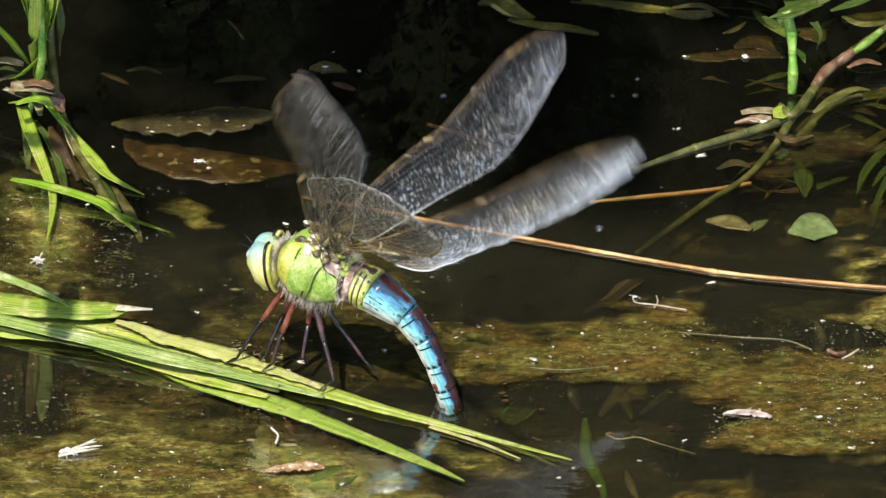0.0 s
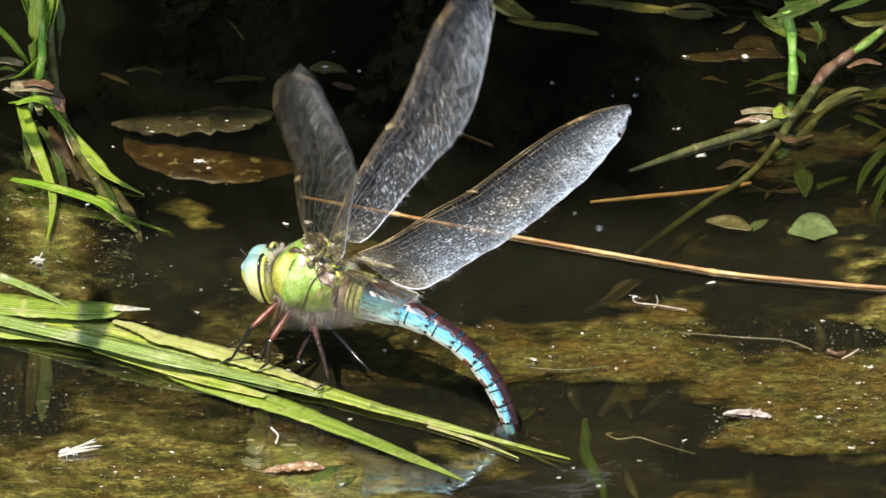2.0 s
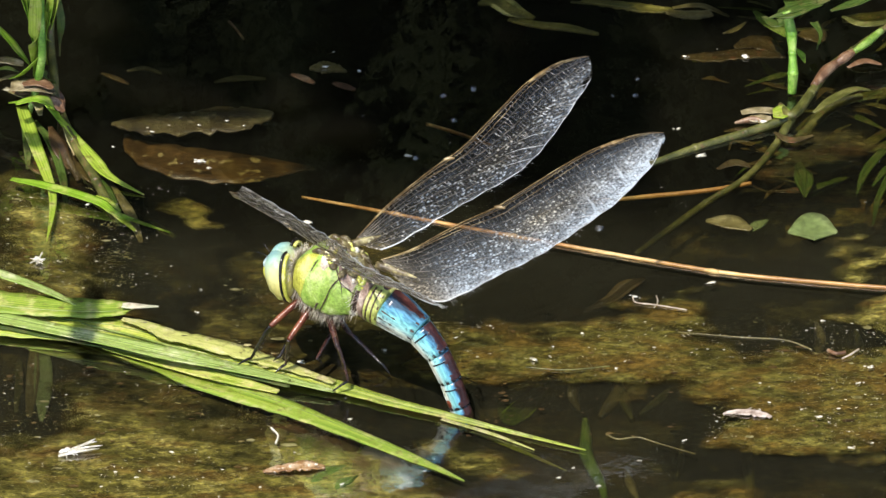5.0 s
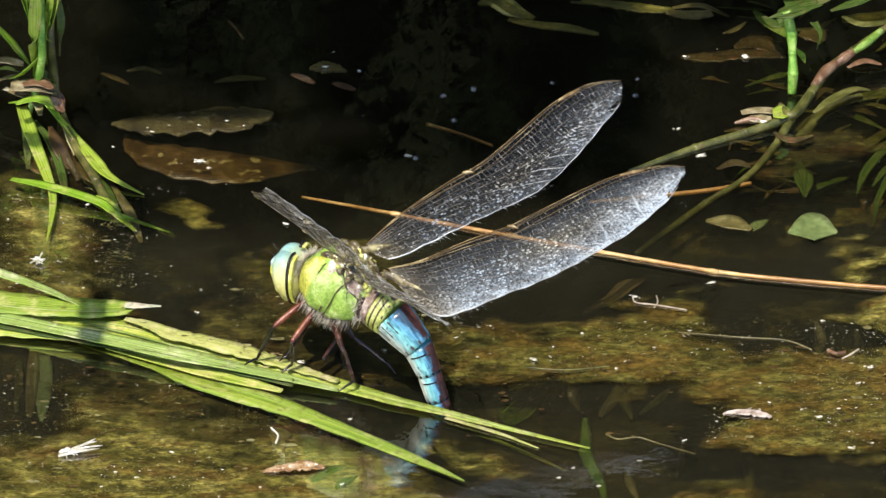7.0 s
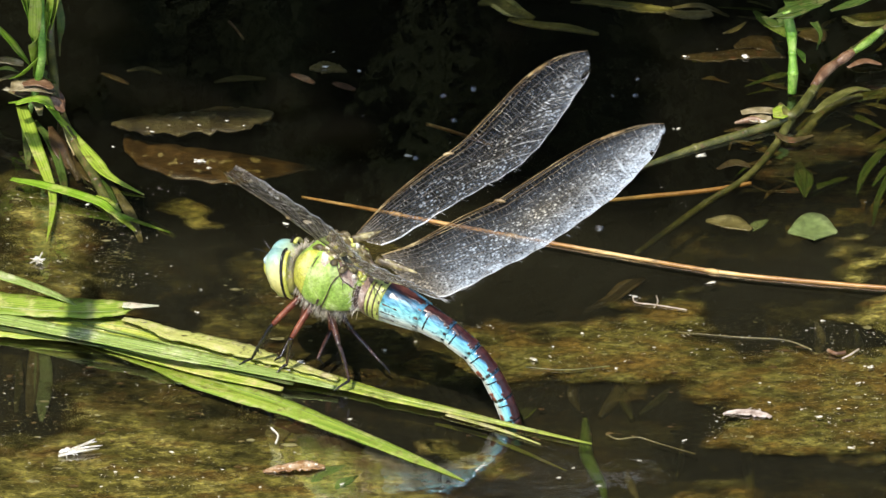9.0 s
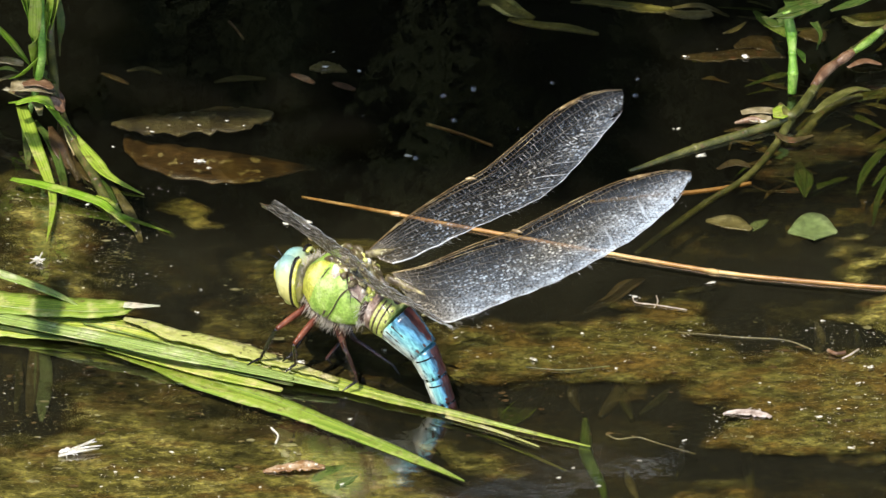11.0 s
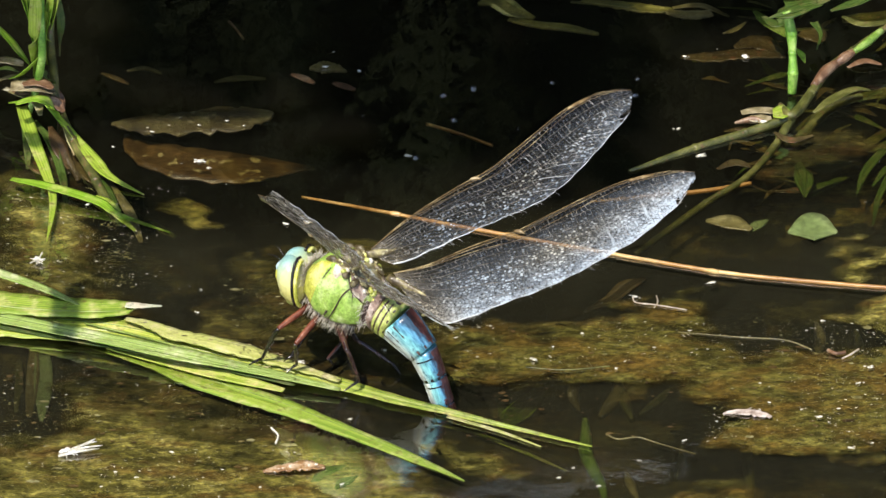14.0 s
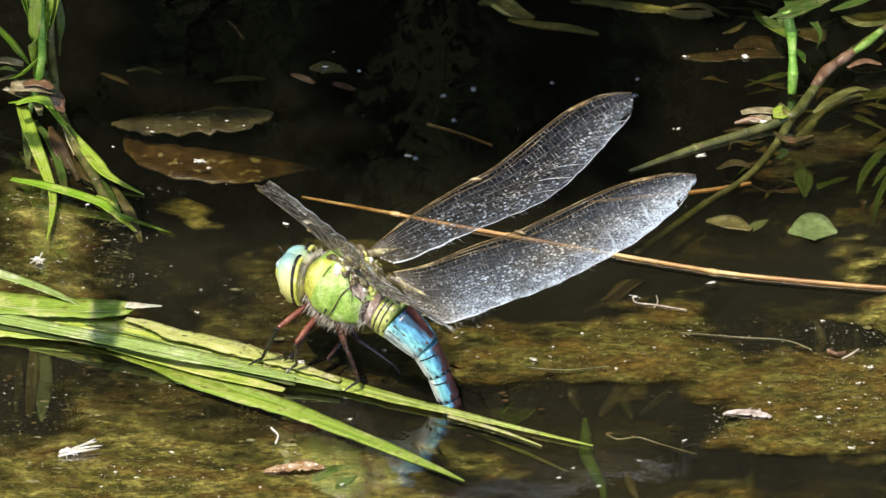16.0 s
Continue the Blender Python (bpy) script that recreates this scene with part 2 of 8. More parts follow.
SKIN_LIME = mottled("lime shell", (0.34, 0.35, 0.05), (0.49, 0.49, 0.08), (0.66, 0.64, 0.26), 340, 0.26, 0.00009)
SKIN_BROWN = mottled("dark brown shell", (0.02, 0.01, 0.006), (0.055, 0.026, 0.016), (0.11, 0.06, 0.04), 320, 0.4, 0.00004)
SKIN_ROSY = mottled("rosy brown shell", (0.12, 0.07, 0.05), (0.30, 0.21, 0.16), (0.60, 0.52, 0.44), 420, 0.3, 0.00008)
SKIN_BACK = mottled("spotted brown back", (0.03, 0.02, 0.01), (0.11, 0.085, 0.035), (0.40, 0.36, 0.16), 420, 0.35, 0.0001, spots=(0.7, 0.68, 0.42))


def blue_shell(name):
    """Abdomen shell: deep blue beside the back stripe, turquoise on the flank, greyish towards the belly, with darker
    blotches and silky glints painted as pale streaks.
    """
    m, nt, b, out = material(name)
    sep = nt.nodes.new("ShaderNodeSeparateXYZ")
    nt.links.new(coords(nt, "Generated"), sep.inputs[0])
    high = nt.nodes.new("ShaderNodeMath")
    high.operation, high.inputs[1].default_value = "MULTIPLY_ADD", 0.22
    nt.links.new(noise_tex(nt, coords(nt, "Object", (0.6, 1.5, 1.5)), 420, 4, 0.65), high.inputs[0])
    nt.links.new(sep.outputs[2], high.inputs[2])
    col = ramp(nt, high.outputs[0], [(0.34, (0.38, 0.37, 0.27)), (0.52, (0.50, 0.57, 0.50)), (0.68, (0.24, 0.52, 0.51)), (0.84, (0.17, 0.49, 0.51)), (0.96, (0.09, 0.28, 0.44)), (1.0, (0.04, 0.08, 0.13))])
    streak = noise_tex(nt, coords(nt, "Object", (0.35, 2.2, 2.2)), 900, 4, 0.65)
    col = mix(nt, col, ramp(nt, streak, [(0.34, (0.35, 0.38, 0.42)), (0.5, (0.95, 0.95, 0.95)), (0.66, (1.5, 1.4, 1.3))]), 0.85, "MULTIPLY")
    col = mix(nt, col, (0.02, 0.03, 0.05), ramp(nt, noise_tex(nt, coords(nt), 760, 3, 0.6), [(0.58, (0, 0, 0)), (0.70, (0.75, 0.75, 0.75))]))
    nt.links.new(col, b.inputs["Base Color"])
    b.inputs["Roughness"].default_value, b.inputs["Specular IOR Level"].default_value = 0.22, 0.6
    bump(nt, b, streak, 0.00008, 0.6)
    return m


SKIN_BLUE = blue_shell("turquoise shell")
SKIN_AQUA = mottled("yellow-green shell", (0.20, 0.21, 0.05), (0.43, 0.48, 0.11), (0.66, 0.68, 0.30), 420, 0.3, 0.00003)
SKIN_BELLY = mottled("grey-green belly", (0.3, 0.33, 0.27), (0.5, 0.53, 0.45), (0.7, 0.72, 0.64), 260, 0.35, 0.00004)
SKIN_RUST = mottled("rust-red stripe", (0.018, 0.006, 0.007), (0.048, 0.015, 0.014), (0.13, 0.05, 0.04), 420, 0.3, 0.00004)
SKIN_ORANGE = mottled("rust-orange spot", (0.06, 0.014, 0.008), (0.15, 0.034, 0.014), (0.30, 0.10, 0.045), 500, 0.3, 0.00004)
SKIN_BLACK = mottled("black shell", (0.006, 0.005, 0.005), (0.012, 0.01, 0.009), (0.03, 0.025, 0.02), 400, 0.2, 0.00002)
LEG_RED = mottled("red-brown leg", (0.04, 0.012, 0.007), (0.12, 0.034, 0.017), (0.22, 0.078, 0.04), 350, 0.2, 0.00003, spec=0.3)
HAIR = mottled("pale hair", (0.25, 0.21, 0.15), (0.42, 0.37, 0.28), (0.6, 0.56, 0.46), 200, 0.5, 0.00002)
VEIN = mottled("dark wing veins", (0.018, 0.014, 0.01), (0.055, 0.045, 0.032), (0.22, 0.19, 0.15), 420, 0.3, 0.00002)
# the light tone paints sun glints onto the veins
VEIN_PALE = mottled("glinting wing veins", (0.02, 0.018, 0.015), (0.10, 0.09, 0.075), (0.62, 0.60, 0.54), 700, 0.2, 0.00002)
COSTA = mottled("yellow wing edge", (0.05, 0.03, 0.012), (0.17, 0.11, 0.04), (0.55, 0.44, 0.22), 260, 0.3, 0.00002)
MARGIN = mottled("pale wing margin", (0.40, 0.41, 0.41), (0.62, 0.64, 0.64), (0.85, 0.86, 0.86), 300, 0.16, 0.00002)
HAIR_PALE = mottled("whitish hair", (0.42, 0.38, 0.3), (0.6, 0.56, 0.47), (0.8, 0.76, 0.68), 200, 0.5, 0.00002)
SKIN_CREST = mottled("pale blue crest", (0.26, 0.40, 0.42), (0.42, 0.55, 0.55), (0.7, 0.78, 0.76), 420, 0.25, 0.00003)
LEG_DARK = mottled("dark glossy leg", (0.010, 0.005, 0.004), (0.026, 0.010, 0.008), (0.07, 0.030, 0.022), 350, 0.16, 0.00003, spec=1.0)
ALGAE_GRAIN = mottled("sunlit algae grains", (0.13, 0.12, 0.03), (0.26, 0.24, 0.075), (0.48, 0.45, 0.22), 500, 0.5, 0.00005)
FLAKE = mottled("pale olive flakes", (0.10, 0.095, 0.035), (0.22, 0.20, 0.09), (0.42, 0.40, 0.24), 700, 0.4, 0.0001)


# ---- shapes ----
def finish(name, bm, mats, parent=None, label="", smooth=True):
    me = bpy.data.meshes.new(name)
    if smooth:
        for f in bm.faces:
            f.smooth = True
    bm.to_mesh(me)
    bm.free()
    for m in mats if isinstance(mats, (list, tuple)) else (mats,):
        me.materials.append(m)
    ob = new(name, me)
    if parent:
        ob.parent = parent
    if label:
        ob["label"] = label
    return ob


def part(name, bm, mats, parent, label="", smooth=True):
    return finish(name, bm, mats, parent, label, smooth)


def spline(pts, n):
    """n + 1 points along a smooth curve through pts (tuples of any length)."""
    p = [np.array(q, float) for q in pts]
    if len(p) == 2:
        return [p[0] + (p[1] - p[0]) * i / n for i in range(n + 1)]
    p = [2 * p[0] - p[1]] + p + [2 * p[-1] - p[-2]]
    out = []
    for i in range(n + 1):
        s = i / n * (len(p) - 3)
        k = min(int(s), len(p) - 4)
        u = s - k
        a, b, c, d = p[k:k + 4]
        out.append(0.5 * (2 * b + (c - a) * u + (2 * a - 5 * b + 4 * c - d) * u * u + (3 * b - a - 3 * c + d) * u ** 3))
    return out


def tube(bm, pts, radii, sides=8, n=None, mat=0, squash=1.0):
    """A round, closed tube through pts, with a radius at each."""
    n = n or max(6, 4 * len(pts))
    line = [Vector(q) for q in spline(pts, n)]
    rad = [float(r[0]) for r in spline([(r,) for r in radii], n)] if len(radii) == len(pts) else [radii[0]] * (n + 1)
    rings, side = [], None
    for i, q in enumerate(line):
        t = (line[min(i + 1, n)] - line[max(i - 1, 0)]).normalized()
        side = t.orthogonal().normalized() if side is None else (side - t * side.dot(t)).normalized()
        other = t.cross(side)
        r = max(rad[i], 1e-6)
        rings.append([bm.verts.new(q + r * (math.cos(a) * side + squash * math.sin(a) * other)) for a in (2 * math.pi * k / sides for k in range(sides))])
    for a, b in zip(rings, rings[1:]):
        for k in range(sides):
            bm.faces.new((a[k], a[(k + 1) % sides], b[(k + 1) % sides], b[k])).material_index = mat
    bm.faces.new(reversed(rings[0])).material_index = mat
    bm.faces.new(rings[-1]).material_index = mat
    return bm


def ball(bm, m, u=16, v=10, mat=0):
    res = bmesh.ops.create_uvsphere(bm, u_segments=u, v_segments=v, radius=1.0, matrix=m)
    for f in {f for vert in res["verts"] for f in vert.link_faces}:
        f.material_index = mat
    return res["verts"]


def box_matrix(centre, size, rot=(0, 0, 0)):
    return Matrix.LocRotScale(Vector(centre), Euler([radians(a) for a in rot]), Vector(size))


def ribbon(pts, widths, fold=0.25, thick=0.00012, n=40, tilt=0.0, ragged=0.0, up=(0, 0, 1), seed=1):
    """A long leaf: a strip through pts with a width at each, creased along its middle, with real thickness; u across, v along."""
    bm = bmesh.new()
    uvl = bm.loops.layers.uv.new("uv")
    line, wid = [Vector(q) for q in spline(pts, n)], [float(w[0]) for w in spline([(w,) for w in widths], n)]
    rnd = random.Random(seed)
    across = (-1, -0.55, 0, 0.55, 1)
    rows, dist = [], 0.0
    for i, q in enumerate(line):
        t = (line[min(i + 1, n)] - line[max(i - 1, 0)]).normalized()
        side = t.cross(Vector(up)).normalized()
        nor = side.cross(t)
        side, nor = side * math.cos(tilt) + nor * math.sin(tilt), nor * math.cos(tilt) - side * math.sin(tilt)
        if i:
            dist += (q - line[i - 1]).length
        w = max(wid[i], 0.00004) / 2
        j = [1 + ragged * (rnd.random() - 0.5) if abs(a) == 1 else 1 for a in across]
        top = [bm.verts.new(q + side * (a * w * k) + nor * (w * fold * abs(a) + thick / 2)) for a, k in zip(across, j)]
        bot = [bm.verts.new(q + side * (a * w * k) + nor * (w * fold * abs(a) - thick / 2)) for a, k in zip(across, j)]
        rows.append((top, bot, dist))
    total = max(dist, 1e-6)

    def face(vs, uvs):
        f = bm.faces.new(vs)
        for l, c in zip(f.loops, uvs):
            l[uvl].uv = c
    for (t0, b0, d0), (t1, b1, d1) in zip(rows, rows[1:]):
        v0, v1 = d0 / total * 4, d1 / total * 4
        for k in range(4):
            u0, u1 = (across[k] + 1) / 2, (across[k + 1] + 1) / 2
            face((t0[k], t0[k + 1], t1[k + 1], t1[k]), ((u0, v0), (u1, v0), (u1, v1), (u0, v1)))
            face((b0[k + 1], b0[k], b1[k], b1[k + 1]), ((u1, v0), (u0, v0), (u0, v1), (u1, v1)))
        for k in (0, 4):
            vs = (t0[k], t1[k], b1[k], b0[k]) if k == 0 else (t1[k], t0[k], b0[k], b1[k])
            face(vs, ((k / 4, v0), (k / 4, v1), (k / 4, v1), (k / 4, v0)) if k == 0 else ((1, v1), (1, v0), (1, v0), (1, v1)))
    for t, b, _ in (rows[0], rows[-1]):
        for k in range(4):
            bm.faces.new((t[k], b[k], b[k + 1], t[k + 1]) if t is rows[0][0] else (t[k + 1], b[k + 1], b[k], t[k]))
    return bm


def algae_sheet(name, outline, z, mat, label, lump=0.00022, sink=0.0003, rim=0.016, step=0.0011, seed=0):
    """A mat of algae inside an outline of the plan: lumpy, its rim ragged and sinking away."""
    o = np.array([q[:2] for q in outline], float)
    lo, hi = o.min(0) - 0.006, o.max(0) + 0.006
    nx, ny = int((hi[0] - lo[0]) / step) + 1, int((hi[1] - lo[1]) / step) + 1
    gx, gy = np.meshgrid(lo[0] + np.arange(nx) * step, lo[1] + np.arange(ny) * step)
    dist, inside = np.full(gx.shape, 9.0), np.zeros(gx.shape, bool)
    for a, b in zip(o, np.roll(o, -1, 0)):
        e = b - a
        h = np.clip(((gx - a[0]) * e[0] + (gy - a[1]) * e[1]) / (e @ e), 0, 1)
        dist = np.minimum(dist, np.hypot(gx - a[0] - h * e[0], gy - a[1] - h * e[1]))
        cross = ((a[1] > gy) != (b[1] > gy)) & (gx < (b[0] - a[0]) * (gy - a[1]) / (b[1] - a[1] + 1e-12) + a[0])
        inside ^= cross
    d = np.where(inside, dist, -dist)
    wob, hgt = np.zeros(d.shape), np.zeros(d.shape)
    for j in range(ny):
        for i in range(nx):
            p = Vector((gx[j, i] * 70, gy[j, i] * 110, seed * 7.3))
            wob[j, i] = noise.noise(p) * 0.6 + noise.noise(p * 3.1) * 0.4
            hgt[j, i] = noise.noise(p * 2.3 + Vector((5, 5, 5))) + 0.5 * noise.noise(p * 6.0)
    d = d + wob * 0.009
    fade = np.clip(d / rim, -0.35, 1)
    zz = z + hgt * lump * (0.35 + 0.65 * fade) - sink * (1 - fade) ** 1.5
    keep = d > -0.0045
    ids, verts, faces = -np.ones(d.shape, int), [], []
    for j in range(ny - 1):
        for i in range(nx - 1):
            if keep[j, i] and keep[j + 1, i] and keep[j, i + 1] and keep[j + 1, i + 1]:
                q = []
                for jj, ii in ((j, i), (j, i + 1), (j + 1, i + 1), (j + 1, i)):
                    if ids[jj, ii] < 0:
                        ids[jj, ii] = len(verts)
                        verts.append((gx[jj, ii], gy[jj, ii], zz[jj, ii], fade[jj, ii]))
                    q.append(int(ids[jj, ii]))
                faces.append(q)
    me = bpy.data.meshes.new(name)
    me.from_pydata([v[:3] for v in verts], [], faces)
    at = me.attributes.new("rim", "FLOAT", "POINT")
    at.data.foreach_set("value", [float(v[3]) * 1.1 - 0.28 for v in verts])
    me.polygons.foreach_set("use_smooth", [True] * len(faces))
    me.materials.append(mat)
    return tagged(new(name, me), label, "algae", kind="stuff")


# ---- ground, water, far bank ----
def ground_height(x, y):
    r = math.hypot(x / 1.1, (y + 0.02) / 0.52)
    k = min(max((r - 0.75) / 0.4, 0), 1)
    k = k * k * (3 - 2 * k)
    return -0.07 + 0.16 * k + 0.012 * noise.noise(Vector((x * 9, y * 9, 0))) + (0.05 * noise.noise(Vector((x, y, 3))) if k > 0.5 else 0)


def polar_sheet(name, radii, height, mat, spokes=72):
    me = bpy.data.meshes.new(name)
    verts, faces = [(0, 0, height(0, 0))], []
    for r in radii:
        for k in range(spokes):
            a = 2 * math.pi * k / spokes
            verts.append((r * math.cos(a), r * math.sin(a), height(r * math.cos(a), r * math.sin(a))))
    for k in range(spokes):
        faces.append((0, 1 + k, 1 + (k + 1) % spokes))
    for i in range(len(radii) - 1):
        for k in range(spokes):
            a, b = 1 + i * spokes, 1 + (i + 1) * spokes
            faces.append((a + k, b + k, b + (k + 1) % spokes, a + (k + 1) % spokes))
    me.from_pydata(verts, [], faces)
    me.polygons.foreach_set("use_smooth", [True] * len(faces))
    me.materials.append(mat)
    return new(name, me)


bed = polar_sheet("ground", [0.02 * i for i in range(1, 50)] + [1.05, 1.2, 1.5, 2, 3, 5, 9, 16, 30, 60, 120, 250, 500], ground_height, SILT)
tagged(bed, "dark silty pond bed rising to a soil bank", "ground", kind="structure")
bed.data.materials.append(BANK)
for poly in bed.data.polygons:
    if poly.center.z > 0.004:
        poly.material_index = 1
water = polar_sheet("water", [0.02, 0.05, 0.1, 0.2, 0.35, 0.5, 0.7, 0.9, 1.15], lambda x, y: 0.0, WATER)
tagged(water, "still dark pond water with faint ripples", "water", kind="structure")
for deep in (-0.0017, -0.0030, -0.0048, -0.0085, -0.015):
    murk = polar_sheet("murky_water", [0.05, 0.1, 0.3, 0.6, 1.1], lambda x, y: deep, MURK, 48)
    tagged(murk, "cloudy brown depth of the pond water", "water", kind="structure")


def bank_reeds(name, count, span, depth, tall, seed, mat, label):
    """Countless upright blades on the bank, joined."""
    rnd, verts, faces = random.Random(seed), [], []
    for _ in range(count):
        x, y = rnd.uniform(*span), rnd.uniform(*depth)
        h, w = rnd.uniform(*tall), rnd.uniform(0.004, 0.011)
        a, lean = rnd.uniform(0, 6.28), rnd.uniform(0.02, 0.3) * h
        g = ground_height(x, y) - 0.01
        sx, sy, lx, ly = math.cos(a) * w / 2, math.sin(a) * w / 2, math.cos(a + 1.57) * lean, math.sin(a + 1.57) * lean
        b = len(verts)
        for t, k in ((0, 0.8), (0.35, 1.0), (0.7, 0.75), (1.0, 0.06)):
            cx, cy, cz = x + lx * t * t, y + ly * t * t, g + h * (t - 0.12 * t * t)
            verts += [(cx - sx * k, cy - sy * k, cz), (cx + lx * 0.01, cy + ly * 0.01 + 0.0006, cz), (cx + sx * k, cy + sy * k, cz)]
        for s in range(3):
            for c in range(2):
                i = b + 3 * s + c
                faces.append((i, i + 1, i + 4, i + 3))
    me = bpy.data.meshes.new(name)
    me.from_pydata(verts, [], faces)
    me.materials.append(mat)
    return tagged(new(name, me), label, "reeds", kind="stuff")


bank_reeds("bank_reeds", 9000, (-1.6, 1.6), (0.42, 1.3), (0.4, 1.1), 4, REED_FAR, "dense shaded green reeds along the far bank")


def unseen_hedge(name, points, tall, label):
    """A lumpy dark thicket added unseen behind the reeds, to darken reflections and shade them."""
    verts, faces, rows = [], [], 14
    line = spline(points, 60)
    for i, q in enumerate(line):
        for k in range(rows):
            h = k / (rows - 1)
            n = noise.noise(Vector((q[0] * 3, q[1] * 3, h * 5))) + 0.5 * noise.noise(Vector((q[0] * 9, q[1] * 9, h * 14)))
            verts.append((q[0] + 0.16 * n, q[1] + 0.2 * n + 0.25 * h * h, h * tall * (1 + 0.15 * noise.noise(Vector((q[0] * 2, q[1] * 2, 9)))) - 0.05))
    for i in range(60):
        for k in range(rows - 1):
            a = i * rows + k
            faces.append((a, a + rows, a + rows + 1, a + 1))
    me = bpy.data.meshes.new(name)
    me.from_pydata(verts, [], faces)
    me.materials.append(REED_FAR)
    return tagged(new(name, me), label, "hedge", kind="structure")


unseen_hedge("backdrop", [(-1.75, -0.30), (-1.95, 0.5), (-1.7, 1.35), (-0.8, 1.75), (0.6, 1.8), (2.2, 1.5), (3.2, 0.3)], 3.3, "unseen dark thicket added behind the far bank")

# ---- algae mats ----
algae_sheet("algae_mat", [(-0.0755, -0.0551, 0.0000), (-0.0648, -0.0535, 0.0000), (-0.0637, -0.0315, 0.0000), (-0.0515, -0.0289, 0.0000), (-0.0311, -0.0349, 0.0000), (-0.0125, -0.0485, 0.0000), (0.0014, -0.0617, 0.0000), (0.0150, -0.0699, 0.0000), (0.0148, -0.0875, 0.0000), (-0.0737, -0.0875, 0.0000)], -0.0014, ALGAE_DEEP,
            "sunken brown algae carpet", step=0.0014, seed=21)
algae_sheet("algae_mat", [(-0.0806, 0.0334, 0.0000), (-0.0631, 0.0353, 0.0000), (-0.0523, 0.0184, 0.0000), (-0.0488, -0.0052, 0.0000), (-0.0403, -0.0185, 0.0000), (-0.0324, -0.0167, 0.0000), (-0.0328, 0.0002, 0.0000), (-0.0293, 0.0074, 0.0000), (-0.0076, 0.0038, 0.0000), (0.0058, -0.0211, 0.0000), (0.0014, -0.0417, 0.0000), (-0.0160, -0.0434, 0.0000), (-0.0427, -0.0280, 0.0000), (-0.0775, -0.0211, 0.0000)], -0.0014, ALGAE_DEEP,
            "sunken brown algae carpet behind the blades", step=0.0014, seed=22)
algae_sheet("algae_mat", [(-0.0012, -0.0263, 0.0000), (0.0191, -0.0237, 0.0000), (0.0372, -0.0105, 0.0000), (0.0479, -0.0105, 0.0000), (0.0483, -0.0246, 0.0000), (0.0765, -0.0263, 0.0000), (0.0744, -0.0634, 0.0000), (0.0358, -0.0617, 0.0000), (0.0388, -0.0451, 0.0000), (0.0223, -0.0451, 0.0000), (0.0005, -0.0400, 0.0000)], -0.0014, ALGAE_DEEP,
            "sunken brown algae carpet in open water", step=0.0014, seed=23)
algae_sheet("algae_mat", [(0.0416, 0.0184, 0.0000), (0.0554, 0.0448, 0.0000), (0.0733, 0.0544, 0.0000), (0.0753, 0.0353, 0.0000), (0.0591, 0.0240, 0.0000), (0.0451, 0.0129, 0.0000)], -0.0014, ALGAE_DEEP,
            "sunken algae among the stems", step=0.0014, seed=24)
algae_sheet("algae_mat", [(-0.0739, -0.0526, 0.0000), (-0.0645, -0.0518, 0.0000), (-0.0620, -0.0392, 0.0000), (-0.0573, -0.0358, 0.0000), (-0.0395, -0.0451, 0.0000), (-0.0229, -0.0501, 0.0000), (-0.0072, -0.0617, 0.0000), (0.0065, -0.0699, 0.0000), (0.0098, -0.0859, 0.0000), (-0.0729, -0.0859, 0.0000)], -0.0007, ALGAE_OLIVE,
            "olive-brown floating algae mat flecked with pale debris", seed=1)
algae_sheet("algae_mat", [(-0.0785, 0.0296, 0.0000), (-0.0667, 0.0334, 0.0000), (-0.0552, 0.0203, 0.0000), (-0.0518, 0.0038, 0.0000), (-0.0488, -0.0052, 0.0000), (-0.0494, -0.0141, 0.0000), (-0.0535, -0.0211, 0.0000), (-0.0761, -0.0141, 0.0000)], -0.0009, ALGAE_OLIVE,
            "olive algae mat around the grass clump", seed=2)
algae_sheet("algae_mat", [(-0.0048, -0.0214, 0.0000), (0.0085, -0.0211, 0.0000), (0.0191, -0.0211, 0.0000), (0.0259, -0.0158, 0.0000), (0.0359, -0.0073, 0.0000), (0.0462, -0.0059, 0.0000), (0.0470, -0.0105, 0.0000), (0.0425, -0.0167, 0.0000), (0.0403, -0.0246, 0.0000), (0.0481, -0.0280, 0.0000), (0.0587, -0.0298, 0.0000), (0.0757, -0.0246, 0.0000), (0.0752, -0.0634, 0.0000), (0.0529, -0.0642, 0.0000),
            (0.0341, -0.0601, 0.0000), (0.0413, -0.0493, 0.0000), (0.0353, -0.0459, 0.0000), (0.0258, -0.0459, 0.0000), (0.0154, -0.0426, 0.0000), (-0.0021, -0.0417, 0.0000)], -0.0006, ALGAE_BROWN,
            "golden-brown algae mat with white specks", lump=0.00014, rim=0.010, seed=3)
algae_sheet("algae_mat", [(0.0338, -0.0699, 0.0000), (0.0409, -0.0642, 0.0000), (0.0477, -0.0637, 0.0000), (0.0526, -0.0699, 0.0000), (0.0503, -0.0859, 0.0000), (0.0326, -0.0859, 0.0000)], -0.0009, ALGAE_BROWN, "dim brown algae patch", rim=0.012, seed=4)
algae_sheet("algae_mat", [(-0.0081, -0.0518, 0.0000), (0.0014, -0.0526, 0.0000), (0.0100, -0.0584, 0.0000), (0.0151, -0.0650, 0.0000), (0.0133, -0.0715, 0.0000), (0.0014, -0.0699, 0.0000), (-0.0072, -0.0617, 0.0000)], -0.0012, ALGAE_OLIVE, "olive algae patch beside the blade tips", rim=0.012, seed=9)
